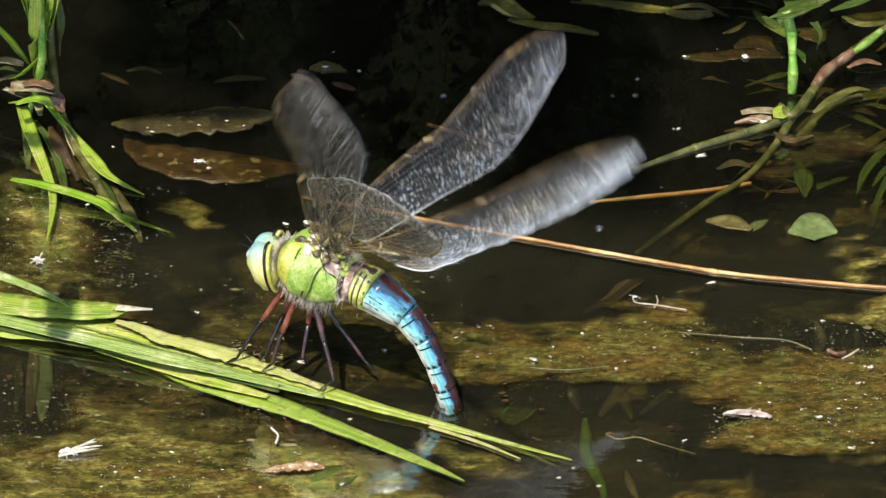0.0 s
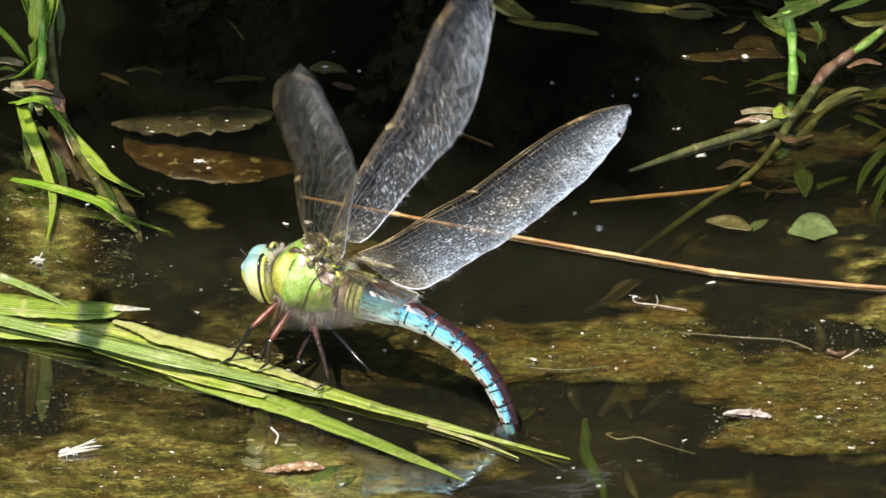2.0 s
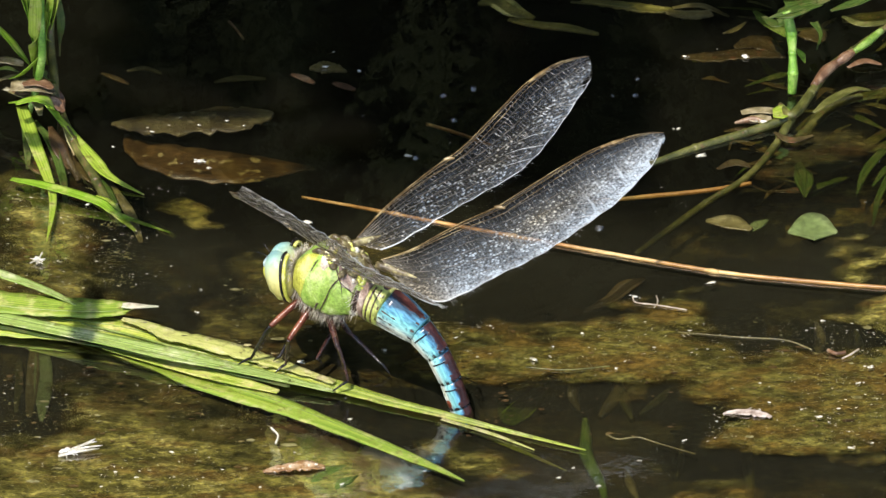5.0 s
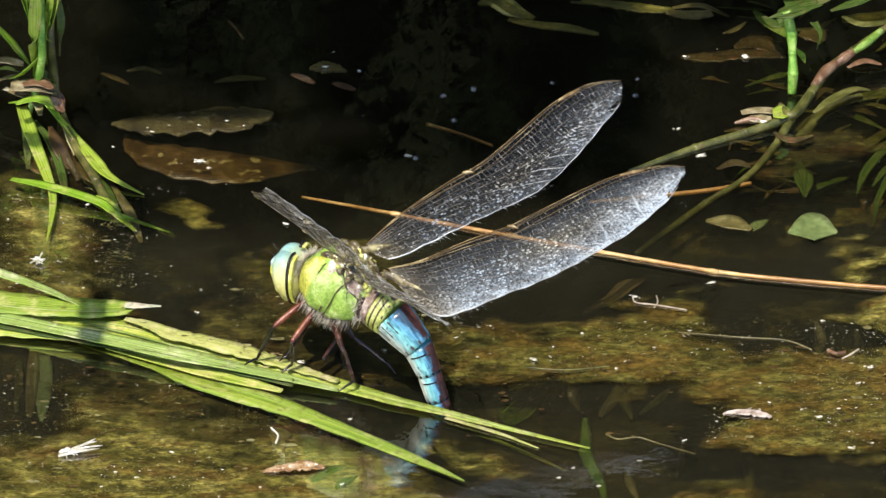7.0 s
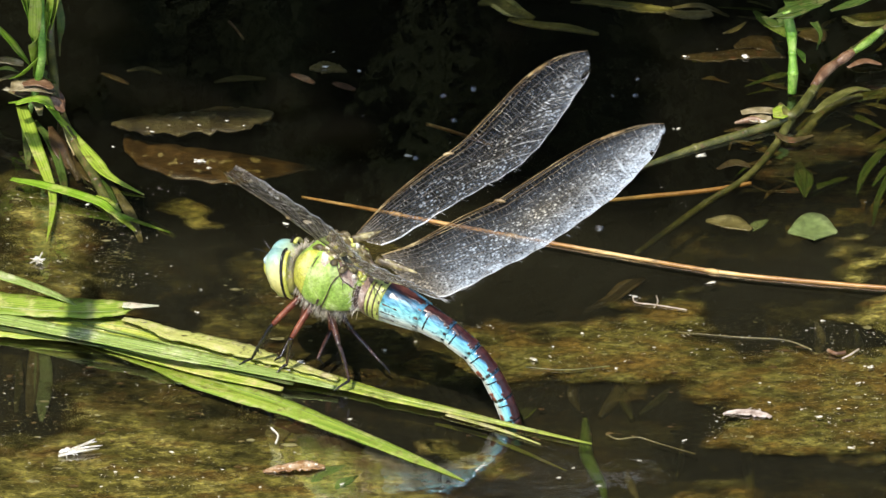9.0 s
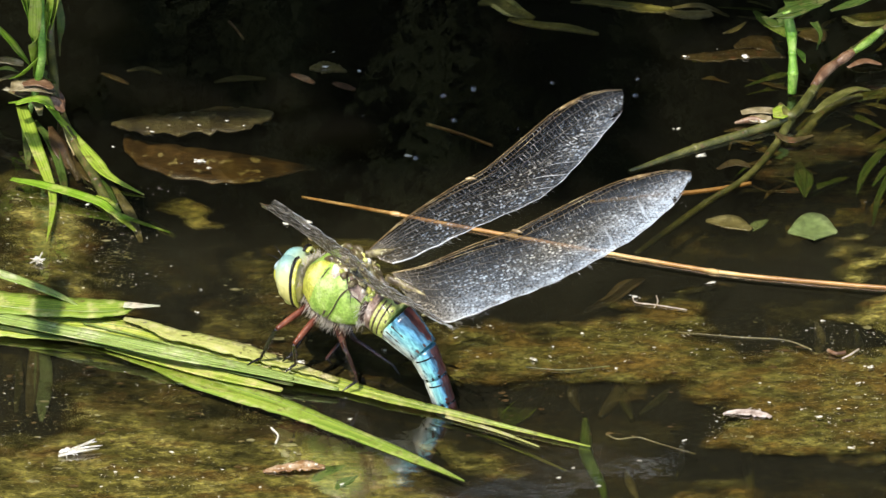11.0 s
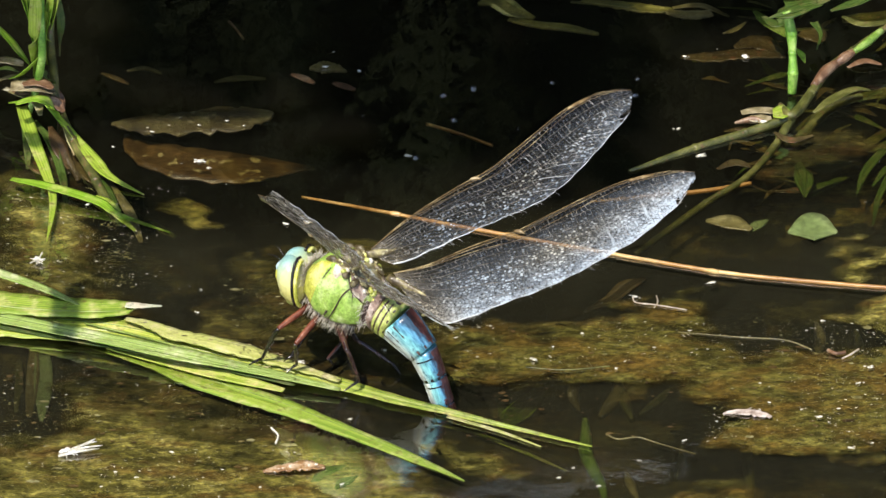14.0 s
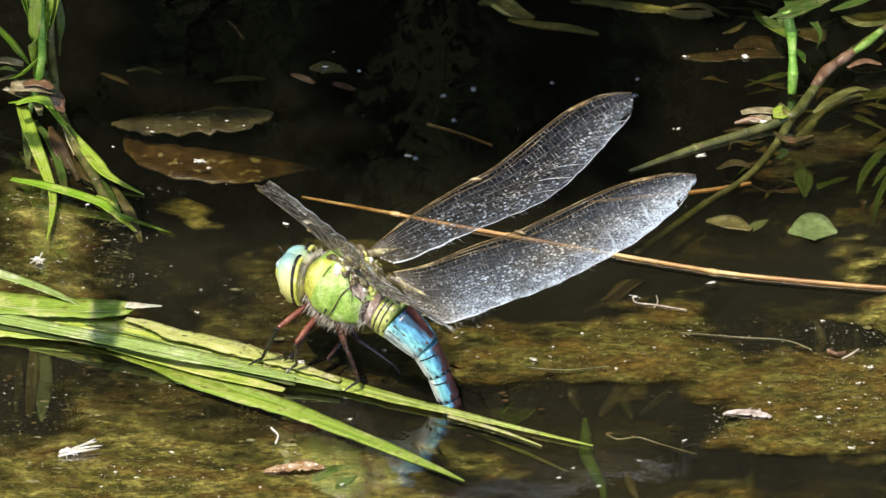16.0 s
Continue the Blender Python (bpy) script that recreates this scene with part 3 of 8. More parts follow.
algae_sheet("algae_mat", [(0.0485, -0.0190, 0.0000), (0.0593, -0.0158, 0.0000), (0.0764, -0.0114, 0.0000), (0.0757, -0.0237, 0.0000), (0.0581, -0.0232, 0.0000)], -0.0010, ALGAE_OLIVE, "thin strip of olive algae", rim=0.008, seed=5)
algae_sheet("algae_mat", [(0.0610, 0.0029, 0.0000), (0.0774, 0.0056, 0.0000), (0.0766, -0.0088, 0.0000), (0.0613, -0.0088, 0.0000)], -0.0008, ALGAE_OLIVE, "small olive algae patch beside the straw", rim=0.008, seed=6)
algae_sheet("algae_mat", [(-0.0364, 0.0016, 0.0000), (-0.0239, 0.0081, 0.0000), (-0.0076, 0.0060, 0.0000), (-0.0013, -0.0105, 0.0000), (-0.0074, -0.0211, 0.0000), (-0.0199, -0.0211, 0.0000), (-0.0330, -0.0289, 0.0000), (-0.0414, -0.0254, 0.0000), (-0.0409, -0.0150, 0.0000), (-0.0325, -0.0114, 0.0000)], -0.0019, ALGAE_OLIVE, "small olive algae patch near the straw", rim=0.008, seed=7)
algae_sheet("algae_mat", [(-0.0455, 0.0175, 0.0000), (-0.0415, 0.0206, 0.0000), (-0.0362, 0.0114, 0.0000), (-0.0397, 0.0078, 0.0000)], -0.0018, ALGAE_OLIVE, "small olive algae lump", rim=0.006, seed=8)
algae_sheet("algae_mat", [(-0.0361, -0.0105, 0.0000), (-0.0270, -0.0176, 0.0000), (-0.0092, -0.0280, 0.0000), (0.0032, -0.0263, 0.0000), (0.0014, -0.0383, 0.0000), (-0.0073, -0.0400, 0.0000), (-0.0197, -0.0332, 0.0000), (-0.0340, -0.0228, 0.0000)], -0.0010, ALGAE_OLIVE, "olive algae under the dragonfly", rim=0.010, seed=11)


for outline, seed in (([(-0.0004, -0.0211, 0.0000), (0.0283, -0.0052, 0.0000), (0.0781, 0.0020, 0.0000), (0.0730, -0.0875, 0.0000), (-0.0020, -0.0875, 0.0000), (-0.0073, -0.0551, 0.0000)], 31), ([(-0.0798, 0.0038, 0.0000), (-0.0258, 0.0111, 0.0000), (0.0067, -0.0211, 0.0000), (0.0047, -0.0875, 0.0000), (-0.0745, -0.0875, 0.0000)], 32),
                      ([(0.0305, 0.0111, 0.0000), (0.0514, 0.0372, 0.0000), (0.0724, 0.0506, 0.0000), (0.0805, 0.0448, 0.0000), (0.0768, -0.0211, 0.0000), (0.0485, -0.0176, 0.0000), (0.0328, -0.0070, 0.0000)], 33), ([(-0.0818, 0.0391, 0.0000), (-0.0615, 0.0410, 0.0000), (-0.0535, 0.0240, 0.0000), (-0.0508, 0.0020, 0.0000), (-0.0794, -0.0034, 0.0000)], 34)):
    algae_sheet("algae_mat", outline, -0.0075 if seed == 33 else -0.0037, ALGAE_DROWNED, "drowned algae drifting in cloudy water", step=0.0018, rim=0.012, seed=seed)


# ---- reed blades that float, and straw ----
drifting_blades = []      # those that the weight of the insect shifts
cut_reeds = tagged(new("cut_reeds"), "bundle of cut yellow-green reed blades floating on water", "reeds")


def reed_blade(name, pts, widths, mat, label, fold=0.2, n=48, tilt=0.0, ragged=0.05, category="reed blade", thick=0.00018, seed=3, group="", ribs=(), drifts=True):
    ob = finish(name, ribbon(pts, widths, fold, thick, n, tilt, ragged, seed=seed), mat)
    for k, (off, rib_mat) in enumerate(ribs):
        line = [Vector(q) for q in spline(pts, n)]
        wid = [float(w[0]) for w in spline([(w,) for w in widths], n)]
        lane = []
        for i, q in enumerate(line):
            side = (line[min(i + 1, n)] - line[max(i - 1, 0)]).normalized().cross(Vector((0, 0, 1))).normalized()
            lane.append(q + side * (off * wid[i] / 2) + Vector((0, 0, wid[i] / 2 * fold * abs(off) + thick * 0.5)))
        part("rib", tube(bmesh.new(), lane[:-3], [0.00011 - 0.00006 * i / n for i in range(n - 2)], 5, n), rib_mat, ob, "raised lengthwise rib")
    if group:
        ob.parent = cut_reeds
        if drifts:
            drifting_blades.append(ob)
        return tagged(ob, label)
    return tagged(ob, label, category)


MM = 0.001
reed_blade("reed_blade", [(-0.0716, -0.0231, 0.0004), (-0.0604, -0.0255, 0.0005), (-0.0515, -0.0274, 0.0005), (-0.0426, -0.0311, 0.0006), (-0.0337, -0.0351, 0.0006), (-0.0248, -0.0392, 0.0006), (-0.0160, -0.0431, 0.0005), (-0.0073, -0.0476, 0.0005), (0.0014, -0.0516, 0.0005), (0.0100, -0.0556, 0.0004), (0.0225, -0.0613, 0.0004)],
           [k * MM for k in [10.9, 8.4, 8.2, 6.8, 6.3, 5.1, 3.3, 2.4, 1.7, 1.1, 0.2]], BLADE_PALE, "broad cut yellow-green reed blade floating on water", group="floating reed blades", ragged=0.14, fold=0.08,
           ribs=((-0.55, RIB_DARK), (-0.1, RIB_PALE), (0.35, RIB_DARK)))
reed_blade("reed_blade", [(-0.0717, -0.0195, 0.0016), (-0.0641, -0.0212, 0.0017), (-0.0561, -0.0222, 0.0018), (-0.0512, -0.0223, 0.0019), (-0.0492, -0.0219, 0.0020), (-0.0480, -0.0217, 0.0021), (-0.0462, -0.0217, 0.0022), (-0.0446, -0.0219, 0.0023)],
           [k * MM for k in [6.9, 6.2, 5.7, 4.9, 3.1, 1.6, 0.7, 0.2]], BLADE_LIME, "green reed blade torn off at its end", group="floating reed blades", ragged=0.16, fold=0.10, ribs=((0.3, RIB_DARK),))
reed_blade("reed_blade", [(-0.0497, -0.0224, 0.0027), (-0.0481, -0.0226, 0.0027), (-0.0462, -0.0225, 0.0026), (-0.0440, -0.0225, 0.0026)],
           [k * MM for k in [1.4, 1.6, 0.9, 0.2]], BLADE_BLEACHED, "bleached torn tip of a reed blade", group="floating reed blades", ragged=0.2, fold=0.1)
reed_blade("reed_blade", [(-0.0568, -0.0286, -0.0004), (-0.0514, -0.0311, -0.0003), (-0.0469, -0.0340, -0.0003), (-0.0424, -0.0370, -0.0002), (-0.0379, -0.0405, -0.0002), (-0.0308, -0.0449, -0.0001), (-0.0247, -0.0485, -0.0001), (-0.0159, -0.0549, -0.0000), (-0.0072, -0.0616, 0.0000), (-0.0003, -0.0672, 0.0001), (0.0032, -0.0703, 0.0001)],
           [k * MM for k in [0.9, 2.7, 2.9, 3.6, 4.8, 4.6, 4.1, 3.0, 2.3, 1.0, 0.1]], BLADE_LIME, "fresh lime-green reed blade floating on water", group="floating reed blades", ragged=0.14, fold=0.06, drifts=False, ribs=((-0.45, RIB_DARK),))
reed_blade("reed_blade", [(-0.0715, -0.0235, 0.0012), (-0.0603, -0.0282, 0.0014), (-0.0513, -0.0321, 0.0016), (-0.0424, -0.0358, 0.0015), (-0.0336, -0.0389, 0.0014), (-0.0248, -0.0421, 0.0012), (-0.0160, -0.0455, 0.0010)],
           [k * MM for k in [3.1, 3.0, 3.1, 3.6, 2.7, 2.0, 0.8]], BLADE_SILVER, "silvery-green striped reed blade lying on others", group="floating reed blades", fold=0.35, ribs=((-0.4, RIB_DARK), (0.35, RIB_DARK)))
reed_blade("reed_blade", [(-0.0567, -0.0298, 0.0017), (-0.0460, -0.0337, 0.0016), (-0.0318, -0.0395, 0.0016), (-0.0230, -0.0433, 0.0015)],
           [k * MM for k in [1.1, 1.6, 1.4, 0.8]], BLADE_SILVER, "thin silvery reed strip along the bundle", group="floating reed blades", fold=0.3, ragged=0.3)
reed_blade("reed_blade", [(-0.0522, -0.0313, 0.0003), (-0.0424, -0.0363, 0.0003), (-0.0335, -0.0407, 0.0004), (-0.0247, -0.0447, 0.0004)],
           [k * MM for k in [1.2, 2.4, 2.9, 1.1]], BLADE_PALE, "short yellow-green reed sliver", group="floating reed blades", fold=0.25)
reed_blade("reed_blade", [(-0.0496, -0.0250, 0.0018), (-0.0460, -0.0268, 0.0018), (-0.0417, -0.0300, 0.0018), (-0.0346, -0.0330, 0.0017), (-0.0275, -0.0366, 0.0015), (-0.0213, -0.0399, 0.0013), (-0.0160, -0.0430, 0.0012)],
           [k * MM for k in [0.9, 2.0, 3.0, 3.5, 3.0, 1.8, 1.0]], BLADE_YELLOW, "yellowed frayed blade margin", group="floating reed blades", fold=0.06, ragged=0.35)
reed_blade("reed_blade", [(-0.0714, -0.0254, 0.0010), (-0.0584, -0.0302, 0.0011), (-0.0468, -0.0345, 0.0013), (-0.0353, -0.0389, 0.0011), (-0.0230, -0.0439, 0.0009)],
           [k * MM for k in [1.0, 1.0, 0.9, 0.8, 0.6]], GRASS_DIM, "narrow dark green reed strip", group="floating reed blades", fold=0.3, ragged=0.4)
reed_blade("reed_blade", [(-0.0560, -0.0252, 0.0011), (-0.0470, -0.0294, 0.0011), (-0.0372, -0.0344, 0.0011), (-0.0301, -0.0382, 0.0011)],
           [k * MM for k in [0.3, 0.3, 0.3, 0.1]], RIB_DARK, "narrow dark crease between the reeds", group="floating reed blades", fold=0.2, ragged=0.4)
reed_blade("reed_blade", [(-0.0707, -0.0158, 0.0050), (-0.0642, -0.0177, 0.0036), (-0.0597, -0.0196, 0.0026), (-0.0569, -0.0211, 0.0019)],
           [k * MM for k in [2.3, 1.8, 1.2, 0.2]], BLADE_SILVER, "pale pointed blade tip resting on the reeds", group="floating reed blades", fold=0.15)
reed_blade("reed_blade", [(0.0005, -0.0523, 0.0003), (0.0083, -0.0565, 0.0002), (0.0147, -0.0610, 0.0002)],
           [k * MM for k in [0.6, 0.6, 0.1]], BLADE_YELLOW, "thin split blade tip", group="floating reed blades")
reed_blade("reed_blade", [(-0.0012, -0.0489, -0.0028), (0.0057, -0.0521, -0.0029), (0.0126, -0.0574, -0.0029), (0.0188, -0.0624, -0.0030)],
           [k * MM for k in [0.6, 0.9, 0.7, 0.1]], BLADE_PALE, "thin pale blade under the surface", group="floating reed blades", drifts=False)
reed_blade("reed_blade", [(-0.0716, -0.0238, -0.0021), (-0.0631, -0.0255, -0.0022), (-0.0560, -0.0269, -0.0023), (-0.0507, -0.0282, -0.0024)],
           [k * MM for k in [5.4, 5.7, 4.7, 2.0]], BLADE_LIME, "drowned green reed blade under the bundle", group="floating reed blades", drifts=False)
reed_blade("reed_blade", [(-0.0640, -0.0266, -0.0022), (-0.0577, -0.0286, -0.0023), (-0.0497, -0.0310, -0.0025), (-0.0425, -0.0339, -0.0026)],
           [k * MM for k in [4.2, 4.6, 2.9, 1.4]], BLADE_PALE, "drowned reed blade under the bundle", group="floating reed blades", drifts=False)
straw = tube(bmesh.new(), [(-0.0228, 0.0201, -0.0019), (-0.0131, 0.0143, -0.0006), (0.0014, 0.0074, 0.0002), (0.0194, 0.0008, 0.0002), (0.0417, -0.0070, 0.0002), (0.0551, -0.0101, 0.0002), (0.0763, -0.0136, 0.0002)],
             [0.22 * MM, 0.30 * MM, 0.32 * MM, 0.33 * MM, 0.34 * MM, 0.34 * MM, 0.36 * MM], 10, 60)
straw = tagged(finish("straw", straw, STEM_TAN), "long golden-brown dry straw lying on the water", "straw")
for q, r in (((-0.0076, 0.0113, 0.0000), 0.42), ((0.0109, 0.0040, 0.0002), 0.44), ((0.0428, -0.0074, 0.0002), 0.46)):
    part("node", tube(bmesh.new(), [Vector(q) - Vector((0.0009, -0.0003, 0)), Vector(q), Vector(q) + Vector((0.0009, -0.0003, 0))], [0.34 * MM, r * MM, 0.34 * MM], 10, 6), STEM_TAN, straw, "swollen straw joint")


# ---- stems and grass ----
def stem(name, pts, radii, mat, label, nodes=True, category="stem", plant=None, sides=10):
    """A jointed stem: swollen nodes at its points."""
    ob = finish(name, tube(bmesh.new(), pts, radii, sides, 8 * len(pts)), mat, plant, label)
    if nodes:
        for q, r in list(zip(pts, radii))[1:-1]:
            part("node", tube(bmesh.new(), [Vector(q) + Vector((0, 0, -0.9 * r)), Vector(q), Vector(q) + Vector((0, 0, 0.9 * r))], [0.8 * r, 1.14 * r, 0.8 * r], 8, 4), mat, ob)
    return ob if plant else tagged(ob, label, category)


def grass_blade(pts, widths, mat, label, fold=0.3, tilt=0.0, plant=None, seed=5):
    return part("leaf_blade", ribbon(pts, [w * MM for w in widths], fold, 0.00012, 26, tilt, 0.05, seed=seed), mat, plant or grass_clump, label)


grass_clump = tagged(new("grass_clump"), "sunlit clump of green grass standing in the water", "grass")
water_plant = tagged(new("water_plant"), "sprawling jointed water plant with green and reddish stems", "water plant")


# clump at the pond's corner
stem("grass_stem", [(-0.0654, 0.0433, 0.0260), (-0.0653, 0.0390, 0.0200), (-0.0653, 0.0385, 0.0140), (-0.0663, 0.0399, 0.0080), (-0.0677, 0.0394, 0.0030)], [0.6 * MM, 0.65 * MM, 0.7 * MM, 0.7 * MM, 0.5 * MM], STEM_BRIGHT,
     "pale green grass stem rising from water", nodes=False, plant=grass_clump)
stem("grass_stem", [(-0.0632, 0.0471, 0.0240), (-0.0639, 0.0407, 0.0170), (-0.0637, 0.0419, 0.0090), (-0.0633, 0.0413, 0.0030)], [0.5 * MM, 0.6 * MM, 0.8 * MM, 0.6 * MM], STEM_OLIVE, "sheathed olive grass stem", nodes=False, plant=grass_clump)
stem("grass_stem", [(-0.0633, 0.0414, 0.0040), (-0.0602, 0.0317, 0.0020), (-0.0561, 0.0211, 0.0006), (-0.0526, 0.0113, -0.0012)], [0.6 * MM, 0.8 * MM, 0.8 * MM, 0.6 * MM], STEM_OLIVE, "olive stem running into the water", plant=grass_clump)
stem("grass_stem", [(-0.0628, 0.0450, 0.0020), (-0.0619, 0.0325, 0.0005), (-0.0590, 0.0239, -0.0010)], [0.5 * MM, 0.8 * MM, 0.5 * MM], LEAF_DULL, "brown rotting stem base", plant=grass_clump)
grass_blade([(-0.0693, 0.0414, 0.0260), (-0.0680, 0.0411, 0.0220), (-0.0666, 0.0407, 0.0170), (-0.0660, 0.0402, 0.0120)], [1.84, 2.76, 2.07, 0.46], GRASS, "upright green grass blade")
grass_blade([(-0.0661, 0.0395, 0.0270), (-0.0661, 0.0390, 0.0210), (-0.0665, 0.0386, 0.0160), (-0.0669, 0.0402, 0.0120)], [1.38, 2.30, 1.84, 0.57], GRASS_PALE, "pale sunlit grass sheath")
grass_blade([(-0.0631, 0.0414, 0.0260), (-0.0640, 0.0409, 0.0200), (-0.0652, 0.0405, 0.0150), (-0.0656, 0.0401, 0.0110)], [1.61, 2.53, 2.07, 0.46], GRASS, "upright sunlit grass blade")
grass_blade([(-0.0647, 0.0410, 0.0210), (-0.0644, 0.0406, 0.0160), (-0.0644, 0.0411, 0.0110)], [0.69, 1.95, 0.69], GRASS_PALE, "pale curled grass sheath")
grass_blade([(-0.0740, 0.0427, 0.0180), (-0.0710, 0.0433, 0.0140), (-0.0677, 0.0431, 0.0100)], [2.76, 3.22, 0.69], GRASS, "short broad green grass blade")
grass_blade([(-0.0708, 0.0418, 0.0080), (-0.0682, 0.0400, 0.0100), (-0.0657, 0.0381, 0.0140)], [0.57, 2.53, 0.46], GRASS, "curled green grass blade")
grass_blade([(-0.0710, 0.0390, 0.0050), (-0.0668, 0.0381, 0.0060), (-0.0645, 0.0386, 0.0050), (-0.0619, 0.0346, 0.0030)], [0.23, 1.26, 1.84, 0.34], GRASS, "bent green grass blade")
grass_blade([(-0.0689, 0.0395, 0.0040), (-0.0675, 0.0346, 0.0025), (-0.0650, 0.0256, 0.0012), (-0.0630, 0.0170, 0.0008), (-0.0627, 0.0100, 0.0006), (-0.0632, 0.0020, 0.0002)], [1.84, 2.30, 1.95, 1.38, 0.92, 0.11], GRASS_PALE, "long drooping sunlit grass blade")
grass_blade([(-0.0633, 0.0376, 0.0040), (-0.0597, 0.0317, 0.0025), (-0.0564, 0.0253, 0.0016), (-0.0538, 0.0213, 0.0010), (-0.0482, 0.0171, 0.0002)], [0.69, 1.26, 2.30, 1.49, 0.11], GRASS_PALE, "bright grass blade arching to the water")
grass_blade([(-0.0698, 0.0207, 0.0010), (-0.0651, 0.0183, 0.0013), (-0.0595, 0.0154, 0.0012), (-0.0549, 0.0130, 0.0008), (-0.0520, 0.0102, 0.0003), (-0.0438, 0.0080, -0.0016)], [0.92, 1.95, 2.18, 1.95, 1.26, 0.23], GRASS, "flat bright green grass blade on the water")
grass_blade([(-0.0630, 0.0450, 0.0220), (-0.0623, 0.0427, 0.0180), (-0.0626, 0.0422, 0.0120)], [0.92, 1.38, 0.23], GRASS_DIM, "shaded grass blade behind the stem")
grass_blade([(-0.0736, 0.0443, 0.0060), (-0.0697, 0.0422, 0.0080), (-0.0663, 0.0405, 0.0070), (-0.0642, 0.0424, 0.0050)], [1.15, 1.72, 1.49, 0.34], LEAF_OLIVE, "faded torn grass sheath")
grass_blade([(-0.0739, 0.0496, 0.0050), (-0.0719, 0.0489, 0.0060), (-0.0696, 0.0477, 0.0060)], [0.69, 1.15, 0.11], GRASS_DIM, "short shaded grass blade")
grass_blade([(-0.0707, 0.0416, 0.0060), (-0.0683, 0.0406, 0.0060), (-0.0652, 0.0434, 0.0050)], [0.92, 2.07, 0.57], STEM_PINK, "withered pinkish grass sheath")
grass_blade([(-0.0643, 0.0435, 0.0060), (-0.0628, 0.0423, 0.0040), (-0.0621, 0.0384, 0.0030)], [0.69, 1.49, 0.34], STEM_PINK, "withered pink grass tip")
grass_blade([(-0.0642, 0.0364, 0.0020), (-0.0626, 0.0312, 0.0010), (-0.0606, 0.0267, -0.0005)], [0.69, 2.53, 0.92], LEAF_BROWN, "brown dead sheath at the clump's foot")
grass_blade([(-0.0620, 0.0365, 0.0030), (-0.0607, 0.0326, 0.0020), (-0.0599, 0.0288, 0.0010)], [0.57, 1.49, 0.34], BLADE_TIP, "bleached dead leaf scrap")
grass_blade([(-0.0567, 0.0236, 0.0002), (-0.0542, 0.0186, -0.0006), (-0.0516, 0.0099, -0.0014)], [0.92, 2.07, 0.92], GRASS_DIM, "shaded grass blade entering the water")
grass_blade([(-0.0551, 0.0146, 0.0003), (-0.0525, 0.0107, 0.0002), (-0.0492, 0.0070, -0.0008)], [0.69, 1.49, 0.46], GRASS_PALE, "short pale grass blade")
grass_blade([(-0.0677, 0.0413, 0.0250), (-0.0669, 0.0408, 0.0190), (-0.0662, 0.0403, 0.0130), (-0.0668, 0.0409, 0.0090)], [1.54, 2.20, 1.54, 0.33], GRASS, "broad sunlit grass blade")
grass_blade([(-0.0624, 0.0413, 0.0250), (-0.0630, 0.0410, 0.0210), (-0.0640, 0.0407, 0.0170)], [1.10, 1.87, 0.33], GRASS_PALE, "pale grass blade beside the stem")
grass_blade([(-0.0718, 0.0420, 0.0060), (-0.0691, 0.0400, 0.0060), (-0.0665, 0.0392, 0.0050), (-0.0657, 0.0366, 0.0040)], [0.88, 1.98, 1.98, 0.66], LEAF_OLIVE, "dry olive sheath at the clump's foot")
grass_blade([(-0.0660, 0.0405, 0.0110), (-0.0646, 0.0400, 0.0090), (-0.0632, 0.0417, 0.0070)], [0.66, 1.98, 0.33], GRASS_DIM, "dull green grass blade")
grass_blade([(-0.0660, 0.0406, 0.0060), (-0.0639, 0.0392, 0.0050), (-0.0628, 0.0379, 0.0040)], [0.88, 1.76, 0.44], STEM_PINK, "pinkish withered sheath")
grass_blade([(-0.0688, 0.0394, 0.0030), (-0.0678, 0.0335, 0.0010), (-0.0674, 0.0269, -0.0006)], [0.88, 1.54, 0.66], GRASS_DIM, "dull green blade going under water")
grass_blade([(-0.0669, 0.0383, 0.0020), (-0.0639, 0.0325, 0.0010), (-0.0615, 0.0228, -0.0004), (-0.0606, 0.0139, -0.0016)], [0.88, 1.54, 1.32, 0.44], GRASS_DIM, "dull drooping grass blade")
grass_blade([(-0.0534, 0.0217, -0.0008), (-0.0504, 0.0132, -0.0012), (-0.0483, 0.0055, -0.0020)], [0.66, 1.76, 0.66], LEAF_OLIVE, "olive rotting blade under water")

grass_blade([(-0.0727, 0.0404, 0.0120), (-0.0709, 0.0411, 0.0115), (-0.0685, 0.0411, 0.0110)], [1.8, 2.5, 1.5], SHEATH, "withered pinkish sheath", 0.25)
grass_blade([(-0.0706, 0.0385, 0.0080), (-0.0681, 0.0383, 0.0083), (-0.0653, 0.0377, 0.0083), (-0.0634, 0.0370, 0.0080)], [2.9, 4.5, 3.1, 1.3], SHEATH, "cream withered sheath round the stems", 0.25)
grass_blade([(-0.0685, 0.0378, 0.0090), (-0.0658, 0.0384, 0.0090), (-0.0637, 0.0365, 0.0090)], [1.3, 2.5, 1.1], STEM_PINK, "pinkish torn sheath", 0.25)
grass_blade([(-0.0639, 0.0393, 0.0060), (-0.0629, 0.0382, 0.0050), (-0.0620, 0.0377, 0.0040)], [1.0, 2.6, 1.0], STEM_PINK, "pink withered tip", 0.25)
grass_blade([(-0.0695, 0.0341, 0.0075), (-0.0666, 0.0350, 0.0078), (-0.0643, 0.0348, 0.0073), (-0.0633, 0.0349, 0.0060)], [1.1, 1.9, 2.7, 1.1], GRASS, "bright bent grass blade", 0.25)
grass_blade([(-0.0650, 0.0391, -0.0006), (-0.0632, 0.0357, -0.0011), (-0.0623, 0.0326, -0.0016)], [1.4, 1.8, 0.6], STEM_PINK, "red-brown stem base in the clump", 0.25)
